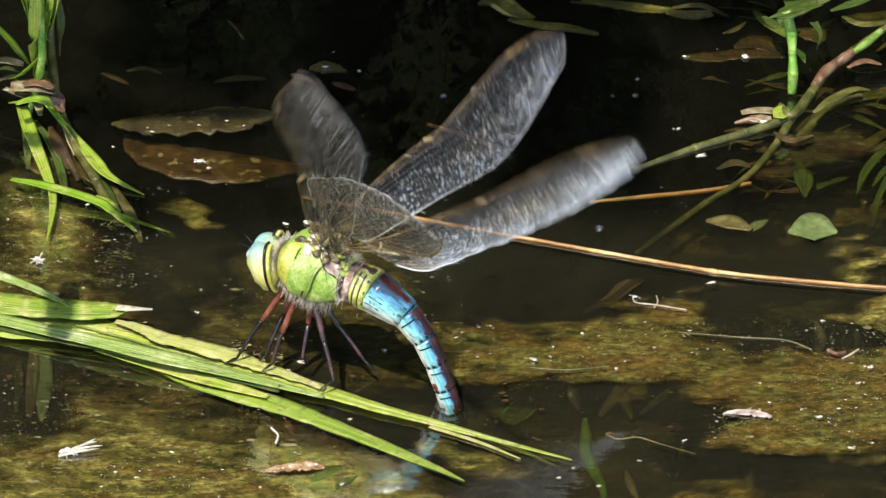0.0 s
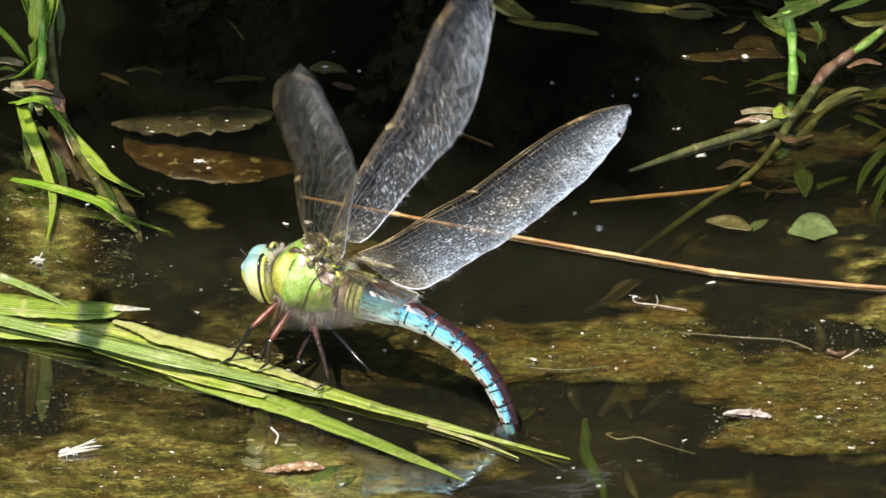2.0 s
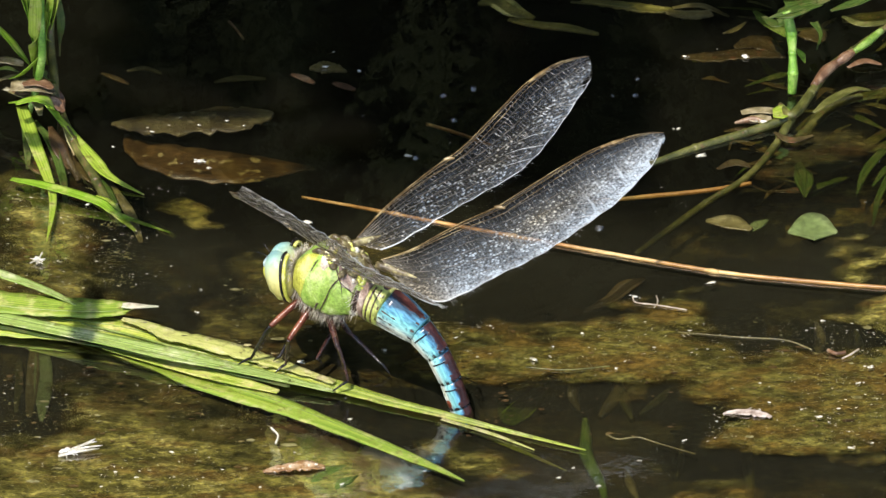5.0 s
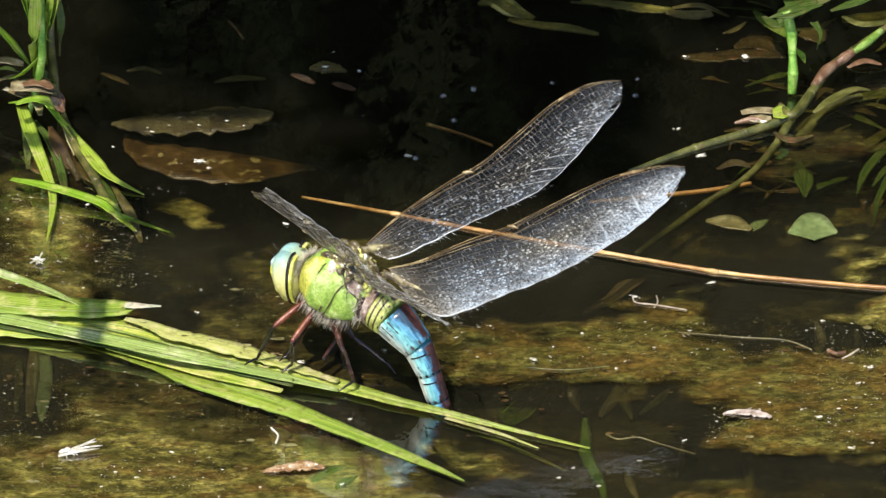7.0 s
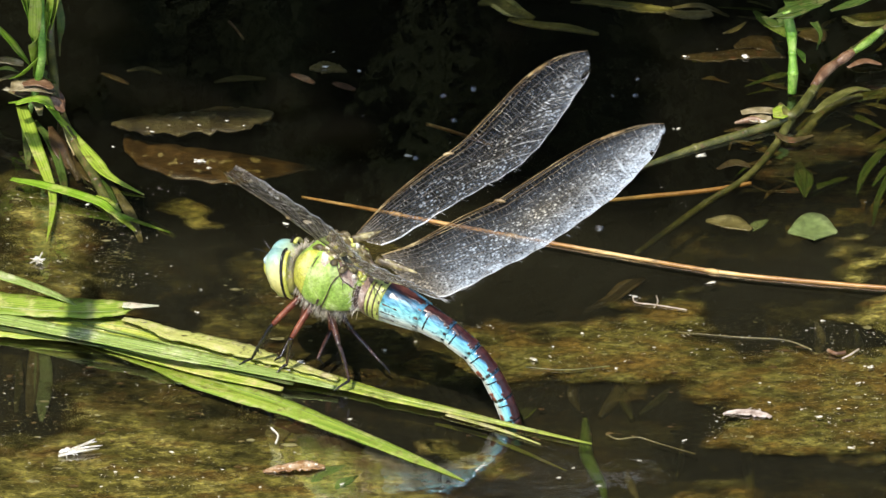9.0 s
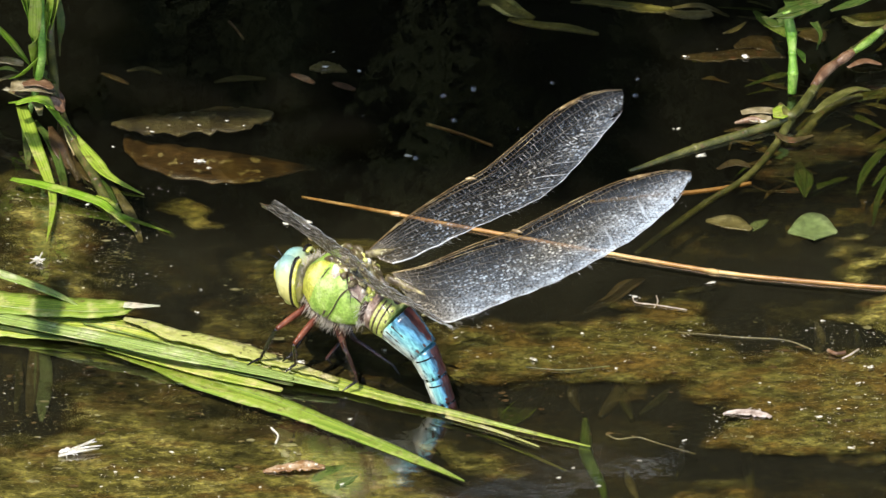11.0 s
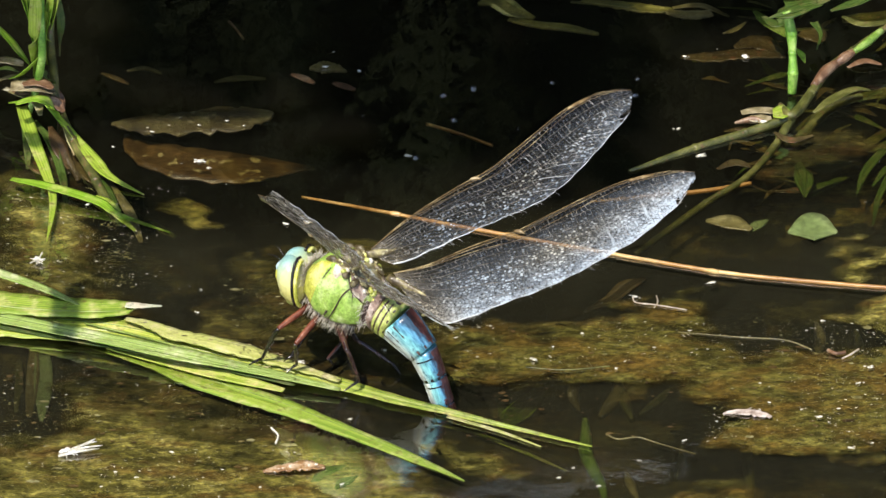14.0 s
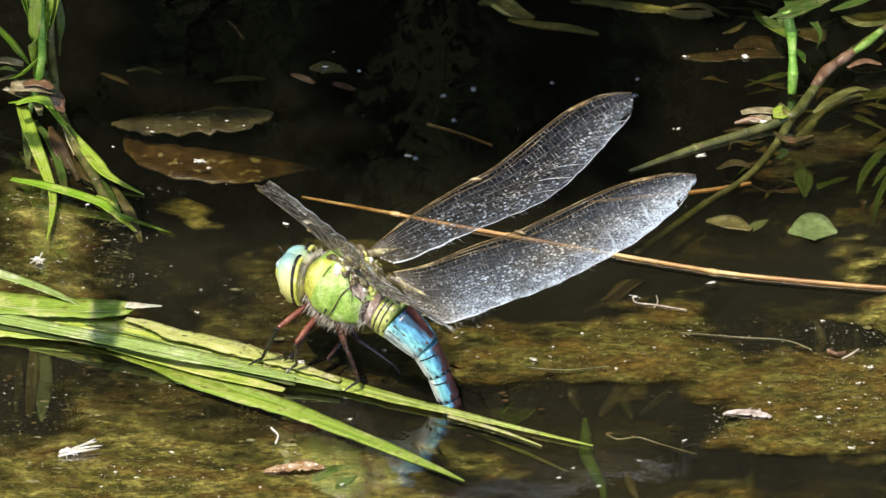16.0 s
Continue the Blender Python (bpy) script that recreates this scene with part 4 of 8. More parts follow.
grass_blade([(-0.0667, 0.0323, -0.0010), (-0.0642, 0.0287, -0.0012), (-0.0618, 0.0255, -0.0014)], [5.0, 7.0, 5.3], LEAF_DULL, "dark rotting sheath in the clump", 0.25)
grass_blade([(-0.0614, 0.0382, -0.0006), (-0.0583, 0.0284, -0.0010), (-0.0543, 0.0216, -0.0014)], [1.0, 4.5, 2.8], LEAF_DULL, "dark rotting stem in the clump", 0.25)
grass_blade([(-0.0561, 0.0158, 0.0006), (-0.0540, 0.0140, 0.0005), (-0.0519, 0.0113, 0.0004)], [0.9, 1.7, 0.6], GRASS_PALE, "pale tip lying on the water", 0.25)
grass_blade([(-0.0470, 0.0146, -0.0034), (-0.0454, 0.0126, -0.0037), (-0.0431, 0.0106, -0.0040)], [0.7, 1.7, 0.8], GRASS_DIM, "dim grass tip under water", 0.25)

# stems on the other side
stem("jointed_stem", [(0.0565, 0.0540, 0.0140), (0.0574, 0.0536, 0.0100), (0.0576, 0.0523, 0.0070), (0.0577, 0.0510, 0.0040), (0.0576, 0.0506, 0.0005)], [0.8 * MM, 0.9 * MM, 0.65 * MM, 0.85 * MM, 0.7 * MM], STEM_BRIGHT,
     "bright green upright jointed stem", plant=water_plant)
stem("jointed_stem", [(0.0807, 0.0701, 0.0070), (0.0729, 0.0639, 0.0050), (0.0681, 0.0596, 0.0036), (0.0641, 0.0555, 0.0026), (0.0606, 0.0483, 0.0018), (0.0571, 0.0420, 0.0010), (0.0495, 0.0374, 0.0004), (0.0411, 0.0326, 0.0002), (0.0303, 0.0255, -0.0003)],
     [0.55 * MM, 0.6 * MM, 0.7 * MM, 0.75 * MM, 0.75 * MM, 0.85 * MM, 0.7 * MM, 0.65 * MM, 0.5 * MM], STEM_OLIVE, "long olive jointed stem trailing across the water", plant=water_plant)
stem("jointed_stem", [(0.0651, 0.0556, 0.0034), (0.0633, 0.0536, 0.0030), (0.0611, 0.0497, 0.0024)], [0.7 * MM, 0.95 * MM, 0.6 * MM], STEM_PINK, "reddish stem sheath", nodes=False, plant=water_plant)
stem("jointed_stem", [(0.0680, 0.0581, 0.0042), (0.0665, 0.0567, 0.0039), (0.0651, 0.0554, 0.0034)], [0.6 * MM, 0.9 * MM, 0.6 * MM], STEM_PINK, "reddish stem sheath", nodes=False, plant=water_plant)
stem("jointed_stem", [(0.0728, 0.0628, 0.0056), (0.0704, 0.0599, 0.0050), (0.0681, 0.0577, 0.0044)], [0.55 * MM, 0.72 * MM, 0.5 * MM], STEM_GREEN, "green end of the jointed stem", nodes=False, plant=water_plant)
stem("jointed_stem", [(0.0571, 0.0421, 0.0004), (0.0541, 0.0344, -0.0006), (0.0492, 0.0257, -0.0015), (0.0425, 0.0186, -0.0022), (0.0359, 0.0098, -0.0024), (0.0308, 0.0029, -0.0026)],
     [0.8 * MM, 0.65 * MM, 0.6 * MM, 0.6 * MM, 0.55 * MM, 0.4 * MM], STEM_OLIVE, "olive stem slanting into the water", plant=water_plant)
stem("jointed_stem", [(0.0693, 0.0540, -0.0019), (0.0641, 0.0507, -0.0022), (0.0590, 0.0415, -0.0024), (0.0569, 0.0361, -0.0026)], [0.6 * MM, 0.9 * MM, 0.9 * MM, 0.5 * MM], STEM_OLIVE, "thick olive side stem", plant=water_plant)
stem("jointed_stem", [(0.0500, 0.0246, -0.0019), (0.0426, 0.0221, -0.0019), (0.0335, 0.0205, -0.0020), (0.0238, 0.0193, -0.0024)], [0.4 * MM, 0.42 * MM, 0.4 * MM, 0.25 * MM], STEM_TAN, "thin tan stem on the water", plant=water_plant)
stem("jointed_stem", [(0.0554, 0.0451, 0.0014), (0.0570, 0.0409, 0.0016), (0.0595, 0.0454, 0.0018)], [0.4 * MM, 0.7 * MM, 0.35 * MM], STEM_OLIVE, "pale green knot of the stems", nodes=False, plant=water_plant)
stem("jointed_stem", [(0.0524, 0.0405, 0.0008), (0.0506, 0.0409, 0.0009), (0.0478, 0.0404, 0.0005)], [0.4 * MM, 0.6 * MM, 0.2 * MM], STEM_PINK, "pale withered sheath at the knot", nodes=False, plant=water_plant)
grass_blade([(0.0535, 0.0707, 0.0040), (0.0556, 0.0659, 0.0050), (0.0580, 0.0680, 0.0060)], [0.60, 2.60, 0.50], GRASS_DIM, "dull green leaf above the stems", 0.25, plant=water_plant)
grass_blade([(0.0535, 0.0532, 0.0130), (0.0573, 0.0540, 0.0140), (0.0621, 0.0572, 0.0140), (0.0669, 0.0611, 0.0150)], [0.50, 1.90, 2.40, 1.40], GRASS_DIM, "green leaf above the stems", 0.25, plant=water_plant)
grass_blade([(0.0581, 0.0580, 0.0050), (0.0593, 0.0565, 0.0044), (0.0599, 0.0553, 0.0036)], [0.50, 1.20, 0.20], GRASS, "small leaf at the stem joint", 0.25, plant=water_plant)
grass_blade([(0.0667, 0.0707, 0.0040), (0.0703, 0.0677, 0.0040), (0.0770, 0.0697, 0.0040)], [0.60, 1.80, 1.00], STEM_OLIVE, "olive leaf lying over the stems", 0.25, plant=water_plant)
grass_blade([(0.0669, 0.0214, -0.0022), (0.0691, 0.0294, -0.0020), (0.0747, 0.0406, -0.0019)], [0.20, 1.60, 1.20], GRASS_DIM, "narrow dull green blade leaning out", 0.25, plant=water_plant)
grass_blade([(0.0691, 0.0113, -0.0022), (0.0705, 0.0201, -0.0020), (0.0743, 0.0330, -0.0019)], [0.30, 1.10, 1.00], GRASS_DIM, "narrow green blade standing in water", 0.25, plant=water_plant)
grass_blade([(0.0577, 0.0318, -0.0023), (0.0586, 0.0260, -0.0022), (0.0586, 0.0208, -0.0024)], [0.60, 3.20, 0.40], GRASS_DIM, "green leaf under the surface", 0.25, plant=water_plant)
grass_blade([(0.0388, 0.0845, -0.0018), (0.0436, 0.0850, -0.0017), (0.0483, 0.0819, -0.0020)], [0.80, 1.50, 0.40], LEAF_OLIVE, "olive leaf scrap at the far edge", 0.25, plant=water_plant)
grass_blade([(0.0216, 0.0864, -0.0017), (0.0302, 0.0840, -0.0012), (0.0397, 0.0831, -0.0018)], [0.60, 1.40, 0.50], STEM_OLIVE, "yellow-olive blade at the far edge", 0.25, plant=water_plant)
grass_blade([(0.0471, 0.0755, -0.0018), (0.0490, 0.0767, -0.0019), (0.0511, 0.0797, -0.0019)], [0.40, 1.20, 0.30], LEAF_OLIVE, "olive leaf scrap", 0.25, plant=water_plant)
grass_blade([(0.0648, 0.0708, 0.0050), (0.0687, 0.0732, 0.0050), (0.0734, 0.0750, 0.0060)], [0.60, 2.20, 1.00], GRASS_DIM, "green leaf over the stems", 0.25, plant=water_plant)
grass_blade([(0.0609, 0.0437, 0.0006), (0.0638, 0.0472, 0.0008), (0.0677, 0.0510, 0.0008), (0.0706, 0.0516, 0.0005)], [0.50, 1.80, 1.60, 0.40], STEM_OLIVE, "olive leaf along the stem", 0.25, plant=water_plant)
grass_blade([(0.0541, 0.0372, 0.0005), (0.0568, 0.0345, 0.0004), (0.0606, 0.0368, 0.0002)], [0.50, 1.80, 0.40], LEAF_DULL, "rotting leaf at the knot", 0.25, plant=water_plant)
grass_blade([(0.0670, 0.0555, 0.0026), (0.0699, 0.0579, 0.0024), (0.0727, 0.0576, 0.0020)], [0.50, 1.60, 0.50], STEM_PINK, "reddish dead leaf on the stem", 0.25, plant=water_plant)
grass_blade([(0.0446, 0.0269, -0.0006), (0.0474, 0.0284, -0.0004), (0.0501, 0.0278, -0.0007)], [0.60, 2.00, 0.80], LEAF_DULL, "brown rotting leaf in the water", 0.25, plant=water_plant)
grass_blade([(0.0697, 0.0240, -0.0021), (0.0723, 0.0294, -0.0020), (0.0751, 0.0311, -0.0019)], [0.40, 1.40, 0.80], GRASS_DIM, "green blade end at the water", 0.25, plant=water_plant)

rnd = random.Random(23)
for lo, hi, count, depth in (((0.0479, 0.0731), (0.0772, 0.0893), 12, -0.0012), ((0.0480, 0.0250), (0.0640, 0.0477), 22, -0.0018), ((0.0600, 0.0391), (0.0757, 0.0603), 22, -0.0016), ((0.0400, 0.0600), (0.0560, 0.0740), 5, -0.0026)):
    for k in range(count):
        a = rnd.uniform(-0.5, 0.9) + (3.14 if rnd.random() < 0.5 else 0)
        p = Vector((rnd.uniform(lo[0], hi[0]), rnd.uniform(lo[1], hi[1]), depth - 0.0024 + rnd.uniform(-0.0008, 0.0006)))
        d = Vector((math.cos(a), math.sin(a) * 1.4, 0.0)) * rnd.uniform(0.0015, 0.0048)
        bow = Vector((rnd.uniform(-1, 1), rnd.uniform(-1, 1), 0.3)) * 0.0008
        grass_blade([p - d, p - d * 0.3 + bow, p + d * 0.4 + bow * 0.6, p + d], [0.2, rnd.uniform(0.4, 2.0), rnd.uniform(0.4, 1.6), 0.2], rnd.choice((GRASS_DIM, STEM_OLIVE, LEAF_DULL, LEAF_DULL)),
                    "small rotting leaf in the tangle", 0.2, rnd.uniform(-0.4, 0.4), water_plant, k)
grass_blade([(0.0527, 0.0846, -0.0024), (0.0542, 0.0810, -0.0023), (0.0562, 0.0777, -0.0021), (0.0577, 0.0747, -0.0020)], [0.7, 2.2, 2.5, 0.8], STEM_GREEN, "dull green leaf beside the upright stem", 0.2, plant=water_plant)
grass_blade([(0.0550, 0.0545, 0.0130), (0.0568, 0.0541, 0.0137), (0.0592, 0.0552, 0.0140), (0.0620, 0.0566, 0.0140)], [2.7, 5.8, 4.2, 2.4], GRASS_DIM, "green leaf at the top of the stem", 0.2, plant=water_plant)
grass_blade([(0.0619, 0.0687, 0.0040), (0.0629, 0.0653, 0.0035), (0.0621, 0.0611, 0.0030)], [1.5, 0.7, 0.2], GRASS_DIM, "hanging green leaf", 0.2, plant=water_plant)
grass_blade([(0.0675, 0.0834, -0.0036), (0.0704, 0.0835, -0.0035), (0.0738, 0.0838, -0.0035), (0.0781, 0.0847, -0.0034)], [2.0, 3.4, 3.8, 4.1], STEM_OLIVE, "broad dull leaf over the stems", 0.2, plant=water_plant)
grass_blade([(0.0577, 0.0445, -0.0038), (0.0612, 0.0495, -0.0037), (0.0652, 0.0540, -0.0036), (0.0691, 0.0559, -0.0035), (0.0748, 0.0579, -0.0034)], [0.8, 1.7, 2.2, 2.4, 3.2], STEM_OLIVE, "thick olive-green side shoot", 0.2, plant=water_plant)
grass_blade([(0.0490, 0.0435, 0.0006), (0.0516, 0.0439, 0.0008), (0.0548, 0.0432, 0.0010)], [1.4, 2.0, 2.0], SHEATH, "bleached sheath at the knot", 0.2, plant=water_plant)
grass_blade([(0.0501, 0.0414, 0.0008), (0.0520, 0.0407, 0.0009), (0.0539, 0.0409, 0.0010)], [1.5, 2.9, 1.3], SHEATH, "pinkish withered sheath at the knot", 0.2, plant=water_plant)
grass_blade([(0.0541, 0.0417, 0.0014), (0.0556, 0.0417, 0.0015), (0.0569, 0.0417, 0.0016)], [2.7, 4.6, 1.9], GRASS_PALE, "pale green bud at the knot", 0.2, plant=water_plant)
grass_blade([(0.0573, 0.0354, -0.0018), (0.0585, 0.0285, -0.0020), (0.0585, 0.0214, -0.0022), (0.0580, 0.0180, -0.0024)], [0.3, 1.2, 0.1, 0.1], GRASS_DIM, "drowned green leaf", 0.2, plant=water_plant)


# ---- dead leaves, stems under water ----
def dead_leaf(pts, widths, mat, label, name="dead_leaf", fold=0.15, tilt=0.0, seed=2, category="leaf", ragged=0.12):
    ob = reed_blade(name, pts, [w * MM for w in widths], mat, label, fold, 30, tilt, ragged, category, 0.00025, seed)
    return ob


dead_leaf([(-0.0544, 0.0421, -0.0006), (-0.0504, 0.0415, -0.0005), (-0.0458, 0.0413, -0.0004), (-0.0402, 0.0418, -0.0003), (-0.0338, 0.0431, -0.0003), (-0.0296, 0.0447, -0.0004), (-0.0279, 0.0454, -0.0004)], [0.9, 4.9, 6.9, 7.8, 7.1, 4.0, 0.9], LEAF_SOGGY, "olive-brown dead leaf floating on dark water", ragged=0.5, fold=0.05)
dead_leaf([(-0.0522, 0.0427, -0.0030), (-0.0499, 0.0383, -0.0030), (-0.0456, 0.0348, -0.0030), (-0.0410, 0.0327, -0.0030), (-0.0354, 0.0317, -0.0032), (-0.0299, 0.0325, -0.0036), (-0.0244, 0.0336, -0.0041), (-0.0211, 0.0341, -0.0045)], [0.5, 5.2, 9.1, 10.7, 10.1, 7.8, 3.3, 0.6], LEAF_BROWN, "sodden red-brown leaf just under the surface", ragged=0.2, fold=0.03)
dead_leaf([(0.0059, 0.0831, -0.0003), (0.0092, 0.0837, -0.0003), (0.0120, 0.0801, -0.0003), (0.0153, 0.0780, -0.0003)], [0.8, 4.0, 3.6, 1.0], FAR_OLIVE, "olive split reed piece floating")
dead_leaf([(0.0110, 0.0776, -0.0003), (0.0158, 0.0756, -0.0003), (0.0210, 0.0744, -0.0003), (0.0260, 0.0724, -0.0003)], [1.0, 2.2, 2.2, 0.8], FAR_OLIVE, "olive reed fragment floating")
dead_leaf([(0.0235, 0.0863, -0.0014), (0.0273, 0.0851, -0.0013), (0.0311, 0.0840, -0.0013), (0.0349, 0.0828, -0.0012), (0.0389, 0.0826, -0.0012)], [1.0, 2.3, 2.7, 2.6, 1.2], FAR_OLIVE, "yellow-olive leaf floating at the far edge", ragged=0.4)
dead_leaf([(0.0378, 0.0816, -0.0010), (0.0415, 0.0804, -0.0011), (0.0454, 0.0814, -0.0012)], [1.5, 2.8, 1.9], LEAF_OLIVE, "dim leaf at the far edge", ragged=0.3)
dead_leaf([(0.0398, 0.0679, -0.0022), (0.0450, 0.0675, -0.0022), (0.0507, 0.0687, -0.0022), (0.0573, 0.0685, -0.0023)], [1.0, 3.4, 3.0, 1.6], LEAF_DULL, "dull brown leaf lying in shallow water", ragged=0.35)
dead_leaf([(0.0489, 0.0712, -0.0022), (0.0527, 0.0726, -0.0022), (0.0569, 0.0696, -0.0024)], [1.0, 4.6, 2.0], LEAF_DULL, "brown leaf under the stems", ragged=0.3)
dead_leaf([(0.0600, 0.0762, -0.0022), (0.0623, 0.0749, -0.0020), (0.0636, 0.0732, -0.0022)], [2.0, 4.6, 1.6], LEAF_DULL, "brown leaf behind the green stem")
dead_leaf([(0.0423, 0.0117, -0.0016), (0.0459, 0.0110, -0.0016), (0.0495, 0.0088, -0.0016)], [0.8, 4.2, 1.0], LEAF_OLIVE, "pale olive leaf under water")
dead_leaf([(0.0490, 0.0089, -0.0021), (0.0505, 0.0109, -0.0020), (0.0522, 0.0131, -0.0022)], [0.5, 2.0, 0.4], LEAF_GREEN, "small pale green leaf under water")
dead_leaf([(0.0553, 0.0079, -0.0016), (0.0594, 0.0086, -0.0015), (0.0632, 0.0079, -0.0016)], [0.6, 8.8, 0.8], LEAF_GREEN, "pale green diamond-shaped leaf under the surface", seed=6, ragged=0.0)
dead_leaf([(0.0224, -0.0160, -0.0023), (0.0264, -0.0130, -0.0022), (0.0292, -0.0089, -0.0022), (0.0321, -0.0057, -0.0023)], [0.6, 2.2, 2.8, 0.6], LEAF_DULL, "grey-brown curled leaf at the mat's edge", fold=0.5)
dead_leaf([(-0.0569, 0.0627, -0.0024), (-0.0544, 0.0604, -0.0022), (-0.0522, 0.0592, -0.0026)], [0.4, 1.2, 0.3], LEAF_DULL, "dim leaf scrap under water")
dead_leaf([(-0.0380, 0.0596, -0.0024), (-0.0342, 0.0604, -0.0022), (-0.0295, 0.0608, -0.0024)], [0.4, 1.6, 0.4], LEAF_OLIVE, "dim olive leaf scrap under water")
dead_leaf([(-0.0526, 0.0631, -0.0022), (-0.0498, 0.0636, -0.0020), (-0.0470, 0.0629, -0.0025)], [0.4, 1.0, 0.3], LEAF_OLIVE, "dim leaf scrap under water")
dead_leaf([(-0.0252, 0.0589, -0.0006), (-0.0233, 0.0577, -0.0006), (-0.0214, 0.0559, -0.0006)], [0.5, 1.5, 0.6], STEM_PINK, "small reddish leaf scrap", ragged=0.4)
dead_leaf([(-0.0222, 0.0614, -0.0008), (-0.0199, 0.0614, -0.0008), (-0.0180, 0.0612, -0.0008), (-0.0162, 0.0602, -0.0008)], [0.8, 3.9, 2.6, 0.7], LEAF_OLIVE, "small bleached leaf scrap", seed=9, ragged=0.5)
dead_leaf([(-0.0182, 0.0559, -0.0006), (-0.0167, 0.0550, -0.0006), (-0.0146, 0.0536, -0.0006)], [0.7, 1.5, 0.6], STEM_PINK, "small brown leaf scrap", ragged=0.4)
dead_leaf([(-0.0628, -0.0261, -0.0024), (-0.0622, -0.0335, -0.0024), (-0.0619, -0.0411, -0.0024), (-0.0618, -0.0487, -0.0024)], [1.6, 2.8, 2.6, 0.6], LEAF_GREEN, "pale green stem standing under water", name="water_weed", category="water weed", ragged=0.0)
dead_leaf([(-0.0639, -0.0273, -0.0023), (-0.0637, -0.0345, -0.0023), (-0.0637, -0.0413, -0.0023), (-0.0637, -0.0477, -0.0023)], [1.2, 2.0, 1.8, 0.8], LEAF_OLIVE, "pale olive stem standing under water", name="water_weed", category="water weed", ragged=0.05)
dead_leaf([(-0.0620, -0.0237, -0.0032), (-0.0620, -0.0313, -0.0032), (-0.0626, -0.0381, -0.0032), (-0.0632, -0.0440, -0.0032)], [1.0, 1.2, 1.0, 0.4], LEAF_GREEN, "thin pale green stem standing under water", name="water_weed", category="water weed", ragged=0.05)
dead_leaf([(-0.0661, -0.0311, -0.0023), (-0.0658, -0.0379, -0.0023), (-0.0658, -0.0463, -0.0023)], [0.8, 1.3, 0.5], STEM_OLIVE, "dim olive stem standing under water", name="water_weed", category="water weed", ragged=0.05)
dead_leaf([(-0.0670, -0.0205, -0.0055), (-0.0663, -0.0300, -0.0060), (-0.0656, -0.0394, -0.0070)], [0.6, 1.2, 0.3], STEM_OLIVE, "olive stem standing under water", name="water_weed", category="water weed")
dead_leaf([(-0.0191, -0.0723, -0.0015), (-0.0166, -0.0683, -0.0010), (-0.0124, -0.0647, -0.0012)], [2.0, 6.0, 2.0], GRASS_DIM, "green leaf under the surface")
dead_leaf([(-0.0273, -0.0675, 0.0000), (-0.0243, -0.0670, 0.0002), (-0.0205, -0.0664, 0.0003), (-0.0179, -0.0663, 0.0000)], [0.4, 1.9, 2.3, 0.6], ORANGE, "orange-brown leaf scrap crusted with white", name="leaf_scrap", fold=0.15, ragged=0.6)
dead_leaf([(0.0430, -0.0506, 0.0000), (0.0452, -0.0503, 0.0002), (0.0482, -0.0508, 0.0002), (0.0504, -0.0515, 0.0000)], [0.3, 1.3, 1.6, 0.4], PETAL, "pale pinkish dry petal on the mat", name="petal", fold=0.06, seed=8, category="petal", ragged=0.8)
dead_leaf([(0.0157, -0.0330, -0.0034), (0.0153, -0.0378, -0.0034), (0.0136, -0.0415, -0.0034), (0.0114, -0.0454, -0.0034), (0.0101, -0.0482, -0.0034)], [1.6, 2.6, 3.4, 4.2, 2.0], GRASS, "dim green blade sunk beside the mat", name="water_weed", category="water weed", ragged=0.1)
dead_leaf([(0.0102, -0.0357, -0.0036), (0.0106, -0.0408, -0.0036), (0.0099, -0.0467, -0.0036)], [3.0, 5.0, 2.0], STEM_GREEN, "dim green blade deep in the water", name="water_weed", category="water weed", ragged=0.1)


def twig(pts, rad, mt, lb):
    radii = [rad * MM] * len(pts)
    if "under water" in lb:
        radii = [rad * MM * float(np.interp(k / (len(pts) - 1), (0, 0.3, 0.7, 1), (0.45, 1.0, 0.9, 0.4))) for k in range(len(pts))]
    stem("thread" if rad < 0.2 else "twig", pts, radii, mt, lb, nodes=False, category="twig", sides=7)


twig([(-0.0027, 0.0446, -0.0020), (0.0024, 0.0413, -0.0019), (0.0081, 0.0377, -0.0022)], 0.28, STEM_TAN, "dim thin twig on dark water")
twig([(-0.0361, 0.0793, -0.0015), (-0.0348, 0.0771, -0.0018), (-0.0335, 0.0750, -0.0026)], 0.22, STEM_PINK, "thin brown twig on dark water")
twig([(0.0249, -0.0566, -0.0001), (0.0268, -0.0580, 0.0000), (0.0298, -0.0575, 0.0000), (0.0328, -0.0591, -0.0001), (0.0384, -0.0619, -0.0003)], 0.11, LEAF_OLIVE, "thin pale green root thread on the water")
twig([(0.0299, -0.0157, 0.0002), (0.0304, -0.0172, 0.0002), (0.0334, -0.0179, 0.0002), (0.0383, -0.0193, 0.0001)], 0.12, ROOTLET, "thin bleached thread on the mat")
twig([(0.0332, -0.0186, 0.0001), (0.0338, -0.0171, 0.0003), (0.0336, -0.0151, 0.0002)], 0.1, ROOTLET, "short bleached thread on the mat")
twig([(0.0367, -0.0261, 0.0001), (0.0464, -0.0277, 0.0001), (0.0534, -0.0286, 0.0001), (0.0574, -0.0313, 0.0000)], 0.09, LEAF_OLIVE, "thin pale stalk on the mat")
twig([(0.0599, -0.0318, 0.0002), (0.0611, -0.0332, 0.0004), (0.0626, -0.0325, 0.0002)], 0.3, STEM_PINK, "short reddish twig on the mat")
twig([(0.0620, -0.0344, 0.0002), (0.0633, -0.0335, 0.0004), (0.0647, -0.0315, 0.0002)], 0.16, ROOTLET, "pale stalk scrap on the mat")
